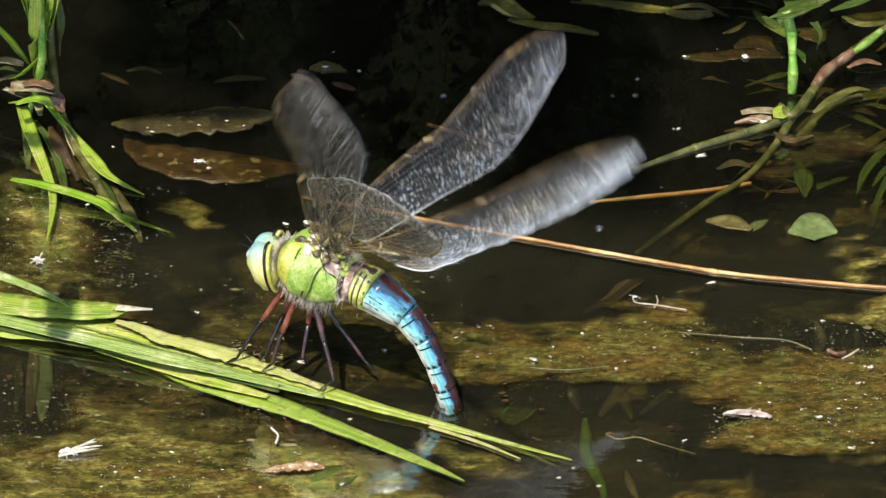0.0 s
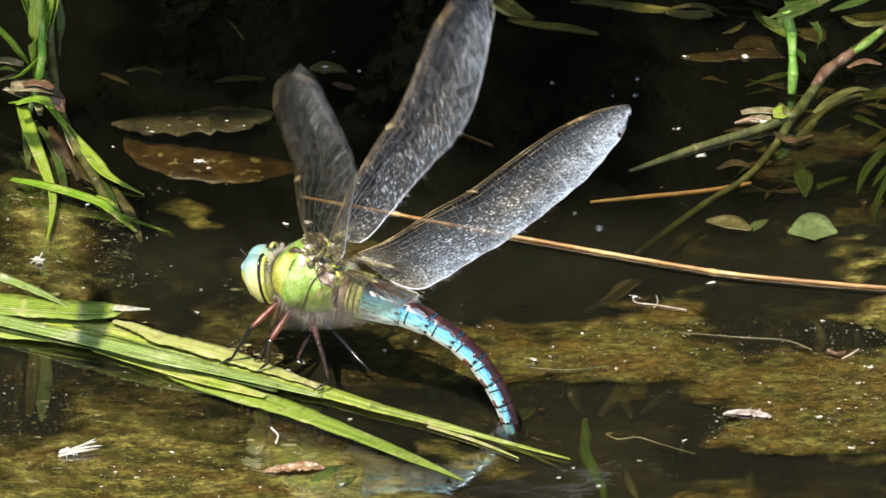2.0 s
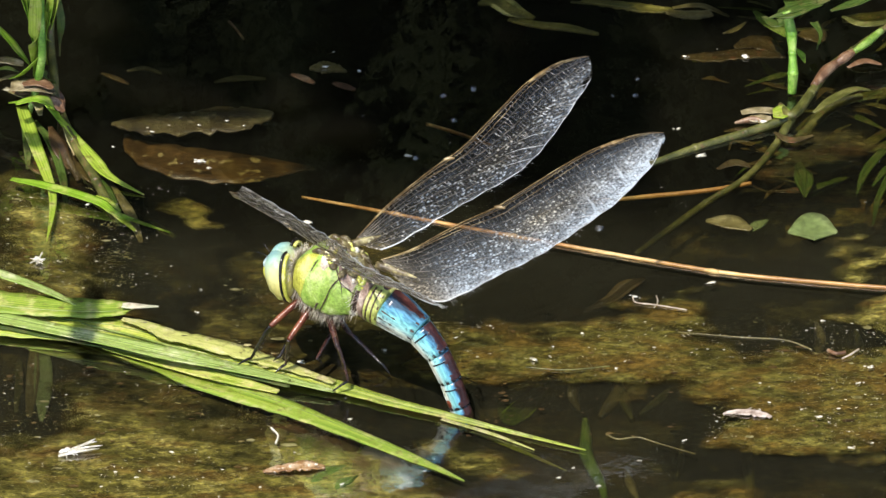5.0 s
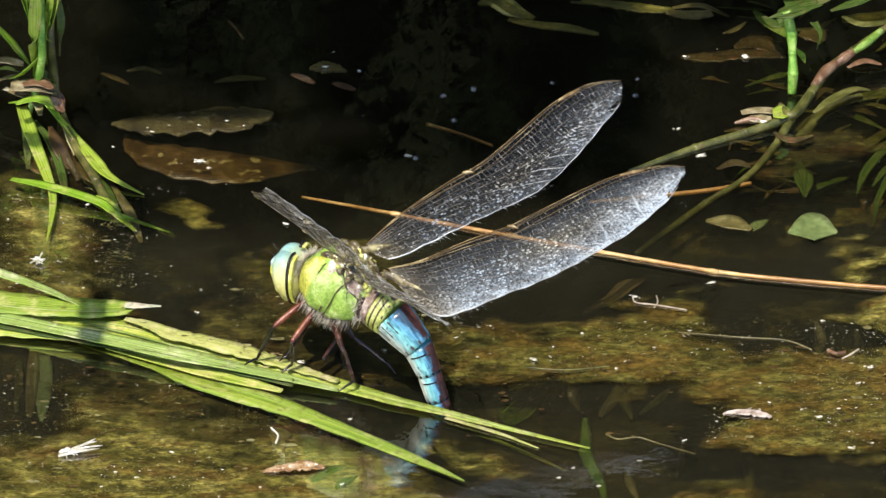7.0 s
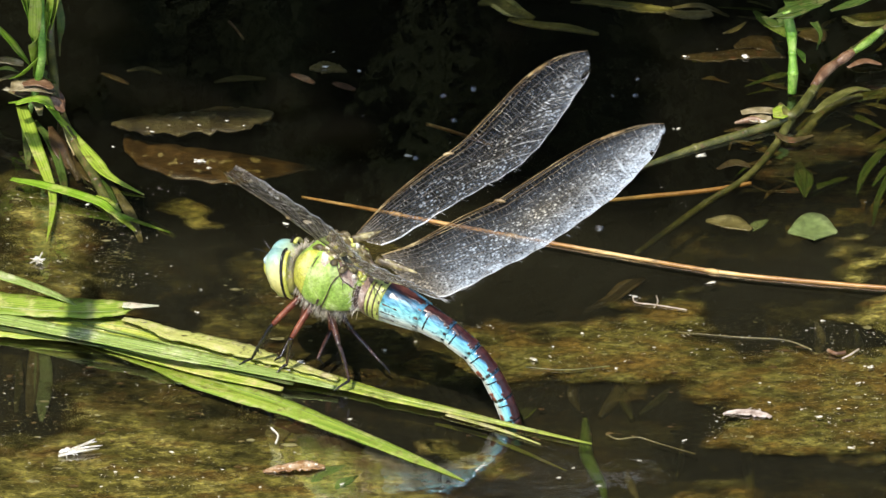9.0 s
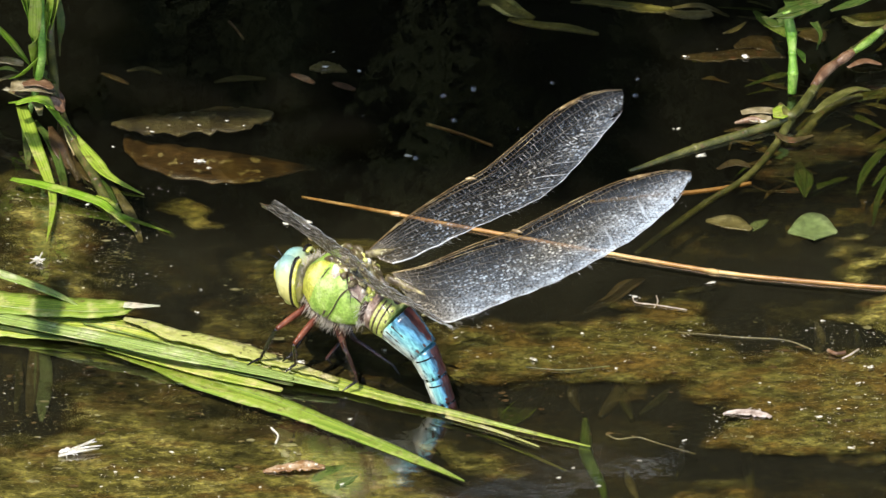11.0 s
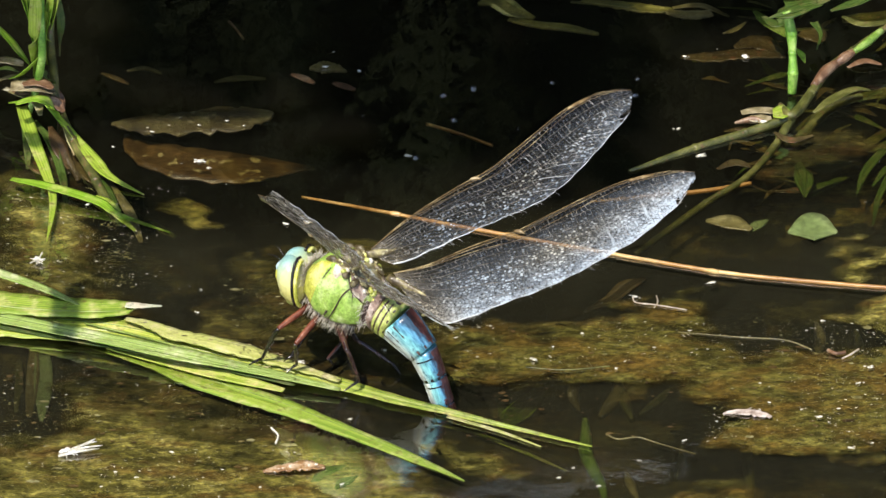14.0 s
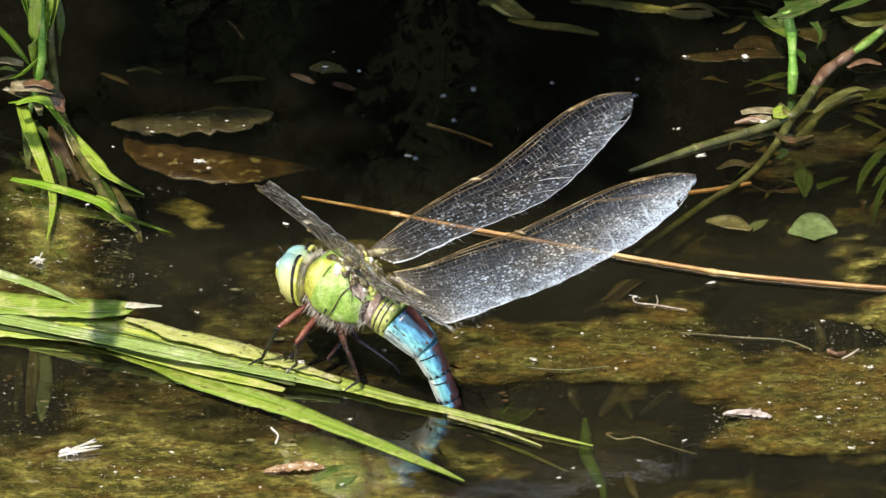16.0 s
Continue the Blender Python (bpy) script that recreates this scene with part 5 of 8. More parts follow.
# the next four stems stand in for grass reflections on the water
twig([(0.0225, -0.0335, -0.0033), (0.0207, -0.0359, -0.0033), (0.0201, -0.0396, -0.0033), (0.0204, -0.0422, -0.0033), (0.0211, -0.0447, -0.0033)], 1.0, LEAF_OLIVE, "pale bent grass reflection, laid as a stem under water")
twig([(0.0219, -0.0470, -0.0033), (0.0219, -0.0522, -0.0033), (0.0219, -0.0572, -0.0033), (0.0229, -0.0621, -0.0033), (0.0240, -0.0662, -0.0033), (0.0246, -0.0711, -0.0033)], 1.15, STEM_GREEN, "pale grass reflection, laid as a stem under water")
twig([(0.0272, -0.0349, -0.0033), (0.0270, -0.0396, -0.0033), (0.0255, -0.0434, -0.0033), (0.0242, -0.0464, -0.0033)], 1.2, LEAF_OLIVE, "dim olive grass reflection, laid as a stem under water")
twig([(0.0270, -0.0356, -0.0033), (0.0280, -0.0413, -0.0033), (0.0291, -0.0472, -0.0033)], 1.1, STEM_OLIVE, "dim green grass reflection, laid as a stem under water")
twig([(0.0351, -0.0379, -0.0033), (0.0338, -0.0407, -0.0033), (0.0320, -0.0434, -0.0033), (0.0303, -0.0457, -0.0033)], 0.8, STEM_OLIVE, "dim olive shoot under water")
# another stem in place of a grass reflection
twig([(0.0279, -0.0626, -0.0033), (0.0285, -0.0662, -0.0033), (0.0296, -0.0711, -0.0033)], 0.9, LEAF_OLIVE, "dim pale grass reflection, laid as a stem under water")
twig([(0.0365, -0.0550, -0.0033), (0.0364, -0.0597, -0.0033), (0.0354, -0.0646, -0.0033)], 0.7, STEM_OLIVE, "dim brown stem under water")
# stem in place of an upright reed's reflection
twig([(0.0462, -0.0509, -0.0028), (0.0464, -0.0572, -0.0028), (0.0466, -0.0646, -0.0028), (0.0466, -0.0727, -0.0028)], 0.95, STEM_OLIVE, "pale olive grass reflection, laid as a stem under water")
twig([(0.0588, -0.0181, -0.0033), (0.0592, -0.0225, -0.0033), (0.0585, -0.0277, -0.0033)], 1.1, LEAF_OLIVE, "pale leaf stalk under water")
twig([(0.0649, -0.0199, -0.0033), (0.0651, -0.0259, -0.0033), (0.0641, -0.0311, -0.0033)], 0.9, STEM_OLIVE, "dim olive stalk under water")
twig([(0.0128, -0.0368, 0.0001), (0.0189, -0.0378, 0.0002), (0.0259, -0.0365, 0.0001)], 0.12, STEM_OLIVE, "thin olive thread along the mat")
twig([(-0.0263, -0.0548, 0.0001), (-0.0252, -0.0573, 0.0003), (-0.0255, -0.0594, 0.0001)], 0.15, FLECK, "curled pale thread on the water")


# ---- floating debris ----
def fluff(at, strands, length, label, seed, lie=0.2, thick=1.0):
    """A seed with bleached bristles."""
    rnd, c = random.Random(seed), Vector(at)
    body = tube(bmesh.new(), [c + Vector((-0.0007, 0, 0.0002)), c + Vector((0, 0, 0.0004)), c + Vector((0.0007, 0, 0.0002))], [0.0001, 0.0004, 0.0001], 7, 6)
    ob = finish("seed_fluff", body, FLECK)
    for k in range(strands):
        a = rnd.uniform(0, 6.28) if lie > 0.15 else rnd.gauss(0.12, 0.22)
        d = Vector((math.cos(a), math.sin(a) * 1.3, rnd.uniform(0.05, 0.5) if lie > 0.15 else 0.1))
        l = length * rnd.uniform(0.5, 1)
        s = c + Vector((rnd.uniform(-1, 1), rnd.uniform(-1, 1), 0)) * length * 0.12
        part("bristle", tube(bmesh.new(), [s, s + d * l * 0.6, s + d * l + Vector((0, 0, -0.0002))], [0.00008 * thick, 0.00009 * thick, 0.00003 * thick], 5, 4), FLECK, ob)
    return tagged(ob, label, "seed")


fluff((-0.0577, -0.0627, 0.0003), 7, 0.0066, "bleached tuft of bristles floating on the mat", 1, 0.1, 2.2)
fluff((-0.0571, -0.0622, 0.0003), 7, 0.0022, "small bleached tuft of bristles", 5)
fluff((-0.0644, -0.0043, 0.0003), 12, 0.0018, "grey-white seed with spread bristles", 2)



def fleck(at, size, label, mat, seed, long=1.0):
    """One irregular scrap, faceted and flattened."""
    rnd, bm = random.Random(seed), bmesh.new()
    for bit in range(rnd.choice((2, 3, 4))):
        verts = ball(bm, Matrix.Identity(4), 7, 4)
        k = Vector((rnd.uniform(-9, 9), rnd.uniform(-9, 9), 0))
        turn, share = rnd.uniform(-0.9, 0.9), 1.0 if bit == 0 else rnd.uniform(0.25, 0.6)
        c = Vector((0, 0, 0)) if bit == 0 else Vector((rnd.uniform(-1.5, 1.5) * long, rnd.uniform(-1.3, 1.3), 0))
        for v in verts:
            r = share * (1 + 0.9 * noise.noise(v.co * 2.3 + k))
            x, y, z = v.co.x * r * long, v.co.y * r, v.co.z * r * 0.3
            v.co = Vector(at) + size * (c + Vector((x * math.cos(turn) - y * math.sin(turn), x * math.sin(turn) + y * math.cos(turn), z)))
    return tagged(finish("debris_fleck", bm, mat), label, "debris", "floating flecks")


def scrap(at, size, long, seed):
    fleck(at, size * 0.50 * MM, "bleached scrap of plant floating on the water", FLECK, seed, long)


scrap((0.0141, -0.0346, 0.0002), 0.9, 1.2, 40)
scrap((0.0268, -0.0373, 0.0002), 0.5, 0.9, 41)
scrap((0.0217, -0.0266, 0.0002), 0.45, 1.1, 42)
scrap((0.0171, -0.0308, 0.0002), 0.4, 1.0, 43)
scrap((0.0329, -0.0310, 0.0002), 0.45, 1.0, 44)
scrap((0.0620, -0.0608, 0.0002), 0.6, 1.6, 45)
scrap((0.0655, -0.0594, 0.0002), 0.4, 1.0, 46)
scrap((0.0662, -0.0370, 0.0002), 0.7, 1.6, 47)
scrap((0.0577, -0.0518, 0.0002), 0.55, 1.7, 48)
scrap((0.0490, -0.0417, 0.0002), 0.4, 1.2, 49)
scrap((0.0642, -0.0417, 0.0002), 0.45, 1.8, 50)
scrap((0.0502, -0.0475, 0.0002), 0.4, 1.8, 51)
scrap((0.0594, -0.0228, 0.0002), 0.45, 1.4, 52)
scrap((0.0303, -0.0155, 0.0003), 0.7, 1.7, 53)
scrap((0.0367, -0.0588, 0.0002), 0.5, 1.5, 54)
scrap((-0.0571, 0.0130, 0.0008), 0.6, 1.4, 55)
scrap((-0.0697, 0.0093, 0.0002), 0.4, 1.0, 56)
scrap((-0.0538, 0.0332, 0.0001), 0.4, 1.1, 57)
scrap((-0.0394, 0.0285, 0.0001), 0.9, 1.4, 58)
scrap((-0.0381, 0.0262, 0.0001), 0.5, 1.4, 59)
scrap((-0.0477, 0.0378, 0.0004), 0.5, 1.2, 60)
scrap((-0.0483, 0.0393, 0.0003), 0.35, 1.2, 61)
scrap((-0.0448, 0.0400, 0.0003), 0.3, 1.5, 62)
scrap((-0.0400, 0.0402, 0.0003), 0.4, 1.2, 63)
scrap((-0.0354, 0.0416, 0.0003), 0.45, 1.3, 64)
scrap((-0.0326, 0.0400, 0.0003), 0.35, 1.0, 65)
scrap((-0.0432, 0.0427, 0.0003), 0.25, 1.6, 66)
scrap((-0.0196, 0.0601, 0.0003), 0.6, 1.5, 67)
scrap((-0.0140, 0.0591, 0.0001), 0.5, 1.2, 68)
scrap((-0.0059, 0.0304, 0.0001), 0.7, 1.4, 69)
scrap((-0.0252, 0.0078, 0.0002), 0.6, 2.0, 70)
scrap((-0.0216, 0.0082, 0.0003), 0.9, 2.2, 71)
scrap((0.0403, 0.0639, 0.0002), 0.6, 1.3, 72)
scrap((0.0504, 0.0635, 0.0004), 0.8, 1.8, 73)
scrap((0.0524, 0.0394, 0.0014), 0.9, 1.5, 74)
scrap((0.0419, 0.0304, 0.0001), 0.8, 2.0, 75)
scrap((0.0385, 0.0393, 0.0001), 0.5, 2.0, 76)
scrap((-0.0385, -0.0202, 0.0002), 0.45, 1.4, 77)
scrap((-0.0382, -0.0130, 0.0001), 0.4, 1.0, 78)
scrap((-0.0150, -0.0461, 0.0001), 0.3, 1.0, 79)
scrap((-0.0142, -0.0523, 0.0001), 0.5, 1.3, 80)
scrap((-0.0222, -0.0376, 0.0016), 0.7, 1.6, 81)
scrap((-0.0239, -0.0398, 0.0014), 0.5, 1.4, 82)
scrap((-0.0091, -0.0318, 0.0002), 0.5, 1.4, 83)
scrap((-0.0043, -0.0292, 0.0002), 0.45, 1.0, 84)
scrap((-0.0496, -0.0678, 0.0002), 0.5, 1.3, 85)
scrap((-0.0192, -0.0668, 0.0009), 0.6, 1.0, 86)
scrap((-0.0153, -0.0714, 0.0002), 0.5, 1.0, 87)
scrap((-0.0276, -0.0722, 0.0002), 0.4, 1.4, 88)
scrap((-0.0412, -0.0621, 0.0002), 0.5, 1.5, 89)
scrap((-0.0465, -0.0694, 0.0002), 0.4, 1.4, 90)
scrap((0.0425, -0.0109, 0.0002), 0.7, 2.4, 91)
scrap((0.0176, -0.0693, 0.0001), 0.4, 1.5, 92)
scrap((0.0198, -0.0665, 0.0001), 0.3, 1.5, 93)
scrap((0.0297, -0.0644, 0.0001), 0.3, 2.0, 94)
scrap((0.0236, -0.0717, 0.0001), 0.35, 1.5, 95)


def specks(name, count, boxes, sizes, mat, label, seed, z=0.00004, clump=-0.1, grain=1.0):
    """Countless small crumbs on the water, in rectangles of the plan."""
    rnd, verts, faces = random.Random(seed), [], []
    for _ in range(count):
        (x0, y0, _z0), (x1, y1, _z1) = rnd.choice(boxes)
        u, w = rnd.random(), rnd.random()
        x, y = x0 + (x1 - x0) * u, y0 + (y1 - y0) * w
        if noise.noise(Vector((x * 60, y * 90, seed)) * grain) < clump:
            continue
        s, a, e = rnd.uniform(*sizes) * (0.45 + 1.1 * rnd.random() ** 5), rnd.uniform(0, 3.14), rnd.uniform(1, 2.6)
        b = len(verts)
        for k in range(5):
            t = a + k * 1.2566
            q = s * rnd.uniform(0.6, 1.1)
            verts.append((x + e * q * math.cos(t), y + q * math.sin(t), z - 0.05 * s))
        verts.append((x, y, z + 0.14 * s))
        faces += [(b + k, b + (k + 1) % 5, b + 5) for k in range(5)]
    me = bpy.data.meshes.new(name)
    me.from_pydata(verts, [], faces)
    me.materials.append(mat)
    return tagged(new(name, me), label, "debris", kind="stuff")


specks("debris_specks", 150, [((-0.0475, -0.0271, 0.0021), (-0.0461, -0.0257, 0.0021)), ((-0.0444, -0.0292, 0.0021), (-0.0418, -0.0271, 0.0021)), ((-0.0417, -0.0305, 0.0021), (-0.0387, -0.0286, 0.0021)), ((-0.0386, -0.0319, 0.0021), (-0.0351, -0.0299, 0.0021)), ((-0.0350, -0.0336, 0.0021), (-0.0316, -0.0312, 0.0021)), ((-0.0314, -0.0360, 0.0021), (-0.0280, -0.0333, 0.0021)), ((-0.0279, -0.0384, 0.0021), (-0.0244, -0.0354, 0.0021))], (0.00008, 0.00026), LEAF_DULL, "brown crumbs crusting a reed blade", 71, 0.0020)
specks("debris_specks", 90, [((-0.0475, -0.0271, 0.0021), (-0.0461, -0.0257, 0.0021)), ((-0.0444, -0.0292, 0.0021), (-0.0418, -0.0271, 0.0021)), ((-0.0417, -0.0305, 0.0021), (-0.0387, -0.0286, 0.0021)), ((-0.0386, -0.0319, 0.0021), (-0.0351, -0.0299, 0.0021)), ((-0.0350, -0.0336, 0.0021), (-0.0316, -0.0312, 0.0021)), ((-0.0314, -0.0360, 0.0021), (-0.0280, -0.0333, 0.0021)), ((-0.0279, -0.0384, 0.0021), (-0.0244, -0.0354, 0.0021))], (0.00006, 0.00020), FLAKE, "pale crumbs crusting a reed blade", 72, 0.0020)
specks("debris_specks", 1800, [((-0.0684, -0.0764, 0.0000), (-0.0197, -0.0349, 0.0000)), ((-0.0716, -0.0141, 0.0000), (-0.0415, 0.0203, 0.0000)), ((0.0014, -0.0383, 0.0000), (0.0705, -0.0228, 0.0000)), ((0.0401, -0.0601, 0.0000), (0.0709, -0.0315, 0.0000))],
       (0.00005, 0.00014), FLECK, "countless pale crumbs floating on the algae", 3)
specks("debris_specks", 260, [((-0.0684, -0.0764, 0.0000), (0.0729, 0.0074, 0.0000)), ((-0.0527, 0.0038, 0.0000), (0.0765, 0.0761, 0.0000))], (0.00005, 0.00011), FLECK, "scattered pale crumbs on dark water", 5)
specks("debris_specks", 900, [((-0.0684, -0.0764, 0.0000), (-0.0074, -0.0349, 0.0000)), ((0.0014, -0.0601, 0.0000), (0.0713, -0.0228, 0.0000))], (0.0001, 0.0004), LEAF_BROWN, "countless brown crumbs on the algae", 6, -0.0005)
specks("debris_specks", 90, [((-0.0248, -0.0417, 0.0016), (-0.0161, -0.0376, 0.0016)), ((-0.0231, -0.0393, 0.0016), (-0.0196, -0.0366, 0.0016))], (0.0001, 0.00042), FLECK, "bleached crumbs caught on the reeds", 14, 0.0012)
specks("debris_specks", 120, [((-0.0345, -0.0355, 0.0016), (-0.0303, -0.0304, 0.0016)), ((-0.0301, -0.0390, 0.0016), (-0.0249, -0.0345, 0.0016)), ((-0.0426, -0.0290, 0.0016), (-0.0339, -0.0249, 0.0016))], (0.0001, 0.00036), BLADE_TIP, "frayed yellow crumbs along the reeds", 15, 0.0014)
MATS = [((-0.0684, -0.0764, 0.0), (-0.0195, -0.0451, 0.0)), ((-0.0716, -0.0141, 0.0), (-0.0488, 0.0203, 0.0)), ((-0.0003, -0.0417, 0.0), (0.0714, -0.0211, 0.0)), ((0.0401, -0.0617, 0.0), (0.0709, -0.0315, 0.0)), ((-0.0356, -0.0280, 0.0), (0.0032, -0.0070, 0.0))]
specks("algae_grains", 7000, MATS[:2], (0.00004, 0.00013), ALGAE_GRAIN, "countless pale grains gathered on the algae", 53, -0.0001, 0.22, 3.0)
specks("algae_grains", 9000, MATS, (0.00004, 0.00011), ALGAE_GRAIN, "countless sunlit grains of algae", 51, -0.0001, 0.05, 2.2)
specks("algae_grains", 4000, MATS, (0.00005, 0.00012), LEAF_DULL, "countless dark crumbs in the algae", 52, -0.0003, 0.0, 1.7)
specks("algae_flakes", 350, [((-0.0684, -0.0764, 0.0000), (-0.0195, -0.0451, 0.0000)), ((-0.0684, -0.0764, 0.0000), (-0.0073, -0.0551, 0.0000)), ((-0.0716, -0.0141, 0.0000), (-0.0488, 0.0203, 0.0000)), ((-0.0003, -0.0417, 0.0000), (0.0714, -0.0211, 0.0000)), ((0.0401, -0.0617, 0.0000), (0.0709, -0.0315, 0.0000)), ((-0.0356, -0.0280, 0.0000), (0.0032, -0.0070, 0.0000))],
       (0.00016, 0.00050), FLAKE, "countless pale olive flakes on the algae", 9, -0.0005)

for i, (at, r) in enumerate((((0.0318, 0.0506, 0.0000), 0.55), ((0.0322, 0.0564, 0.0000), 0.4), ((0.0281, 0.0506, 0.0000), 0.4), ((0.0181, 0.0550, 0.0000), 0.35), ((0.0050, 0.0529, 0.0000), 0.6), ((0.0001, 0.0506, 0.0000), 0.5), ((0.0018, 0.0423, 0.0000), 0.5), ((0.0212, 0.0114, 0.0000), 0.4),
                             ((0.0250, 0.0065, 0.0000), 0.7), ((-0.0045, 0.0296, 0.0000), 0.5))):
    bm = bmesh.new()
    ball(bm, box_matrix(at, (r * MM, r * MM, r * 0.8 * MM)), 14, 8)
    tagged(finish("bubble", bm, BUBBLE), "tiny clear air bubble on the water", "bubble", "air bubbles")


# ---- unseen leafy shoot of the bank, added above the view to shade the far water ----
def overhanging_shoot():
    base = Vector((0.0, 0.058, 0.0)) + sun_dir * 0.46
    across = sun_dir.cross(Vector((0, 1, 0))).normalized()
    away = across.cross(sun_dir).normalized()
    foot = Vector((-1.30, 0.1, ground_height(-1.30, 0.1) - 0.01))
    line = [foot, foot + Vector((0.25, -0.02, 0.45)), base + across * 0.35 + Vector((-0.1, 0, 0.26)), base + across * 0.07, base, base - across * 0.03]
    shoot = finish("overhanging_shoot", tube(bmesh.new(), line, [0.006, 0.005, 0.0035, 0.0025, 0.0018, 0.0006], 8, 40), STEM_OLIVE)
    tagged(shoot, "unseen leafy green shoot added over the pond for shade", "branch")
    rnd = random.Random(17)
    for k in range(150):
        p, q = rnd.uniform(-0.052, 0.034), rnd.uniform(0.030, 0.11)
        if p < -0.015 and q < 0.064:
            q = rnd.uniform(0.065, 0.11)
        c = base - across * (p / 1.12) + away * (q - 0.058) + sun_dir * rnd.uniform(-0.03, 0.03)
        a = rnd.uniform(0, 6.28)
        d = across * math.cos(a) + away * math.sin(a)
        part("leaf", ribbon([c - d * 0.013, c - d * 0.005, c + d * 0.005, c + d * 0.014], [0.001, 0.009, 0.008, 0.0006], 0.15, 0.0002, 10, rnd.uniform(-0.5, 0.5), 0.1, up=tuple(sun_dir), seed=k), LEAF_GREEN, shoot)
    # sparser leaves, added to dim the stems at the far right
    for k in range(46):
        p, q = rnd.uniform(0.036, 0.080), rnd.uniform(0.070, 0.115)
        c = base - across * (p / 1.12) + away * (q - 0.058) + sun_dir * rnd.uniform(-0.03, 0.03)
        a = rnd.uniform(0, 6.28)
        d = across * math.cos(a) + away * math.sin(a)
        part("leaf", ribbon([c - d * 0.008, c - d * 0.003, c + d * 0.003, c + d * 0.009], [0.001, 0.006, 0.005, 0.0006], 0.15, 0.0002, 10, rnd.uniform(-0.5, 0.5), 0.1, up=tuple(sun_dir), seed=k), LEAF_GREEN, shoot)
    # small leaves added out of view to dapple the grass clump
    for at, turn, long in (((-0.0657, 0.0323, 0.0010), 0.3, 0.0040), ((-0.0612, 0.0351, 0.0020), 0.9, 0.0036), ((-0.0503, 0.0176, 0.0010), 1.2, 0.0040), ((-0.0634, 0.0457, 0.0090), 0.2, 0.0044), ((-0.0498, 0.0102, 0.0000), 0.8, 0.0044)):
        c, d = Vector(at) + sun_dir * 0.17, across * math.cos(turn) + away * math.sin(turn)
        part("leaf", ribbon([c - d * long, c - d * long * 0.4, c + d * long * 0.4, c + d * long], [0.0006, 0.0034, 0.0036, 0.0008], 0.1, 0.0002, 10, 0, 0.05, up=tuple(sun_dir)), LEAF_GREEN, shoot)
        part("leaf_stalk", tube(bmesh.new(), [c + d * long, c + sun_dir * 0.12 + away * 0.01, base + across * 0.05], [0.0002, 0.0002, 0.0003], 5, 12), STEM_OLIVE, shoot)
    c = Vector((-0.0562, -0.0233, 0.0015)) + sun_dir * 0.16
    tip = part("swaying_leaf", ribbon([c - away * 0.011, c - away * 0.004, c + away * 0.004, c + away * 0.011], [0.0026, 0.0042, 0.0044, 0.0030], 0.1, 0.0002, 12, 0, 0.05, up=tuple(sun_dir)), LEAF_GREEN, shoot)
    part("leaf_stalk", tube(bmesh.new(), [c + away * 0.011, c + away * 0.02 + sun_dir * 0.12, base + across * 0.02], [0.0002, 0.0002, 0.0003], 5, 12), STEM_OLIVE, shoot)
    return tip


swaying_leaf = overhanging_shoot()


# ---- dragonfly ----
# Its own space: x forward, y to its left side, z up; the origin is the thorax's centre.
LEN_FORE, LEN_HIND = 0.0501, 0.0504
SEG_LEN = [1.5, 2.5, 6.2, 4.8, 4.6, 4.4, 4.2, 3.8, 3.0, 2.2]
SEG_RAD = [(3.1, 3.5), (3.5, 3.45), (3.4, 2.45), (2.3, 1.88), (1.86, 1.7), (1.7, 1.6), (1.6, 1.54), (1.54, 1.42), (1.42, 1.25), (1.25, 1.0)]
HIP = {"fore": (3.4, 1.8, -5.2), "middle": (1.2, 2.0, -5.6), "hind": (-1.6, 2.0, -5.4), ("hind", -1): (0.8, 1.0, -5.8)}
FEET = {("fore", 1): ((-0.0282, -0.0376, 0.0020), (-0.0301, -0.0391, 0.0019)), ("middle", 1): ((-0.0227, -0.0400, 0.0024), (-0.0243, -0.0412, 0.0017)), ("hind", 1): ((-0.0130, -0.0450, 0.0024), (-0.0154, -0.0464, 0.0015)),
        ("fore", -1): ((-0.0238, -0.0382, 0.0026), (-0.0247, -0.0379, 0.0018)), ("middle", -1): ((-0.0180, -0.0389, 0.0028), (-0.0171, -0.0386, 0.0016)), ("hind", -1): ((-0.0082, -0.0386, 0.0020), (-0.0067, -0.0392, 0.0003))}


def thorax_point(u, v, grow=1.0):
    """u from neck (0) to rear (1), v round the body in degrees from the belly (0) over the left side (90) to the back (180)."""
    s = np.interp(u, (0, 0.08, 0.25, 0.5, 0.75, 0.92, 1), (0.28, 0.58, 0.90, 1.0, 0.92, 0.72, 0.5))
    top = np.interp(u, (0, 0.2, 0.45, 0.7, 1), (1.6, 4.6, 6.4, 5.4, 2.0))
    bot = np.interp(u, (0, 0.3, 0.6, 0.85, 1), (-4.6, -6.2, -6.0, -4.6, -3.8))
    mid, half = (top + bot) / 2, (top - bot) / 2
    a = radians(v)
    q = 0.82
    cy, cz = math.copysign(abs(math.sin(a)) ** q, math.sin(a)), -math.copysign(abs(math.cos(a)) ** q, math.cos(a))
    return Vector((5.6 - 13.6 * u, cy * 4.7 * s * grow, mid + cz * half * (0.55 + 0.45 * s) * grow)) * MM


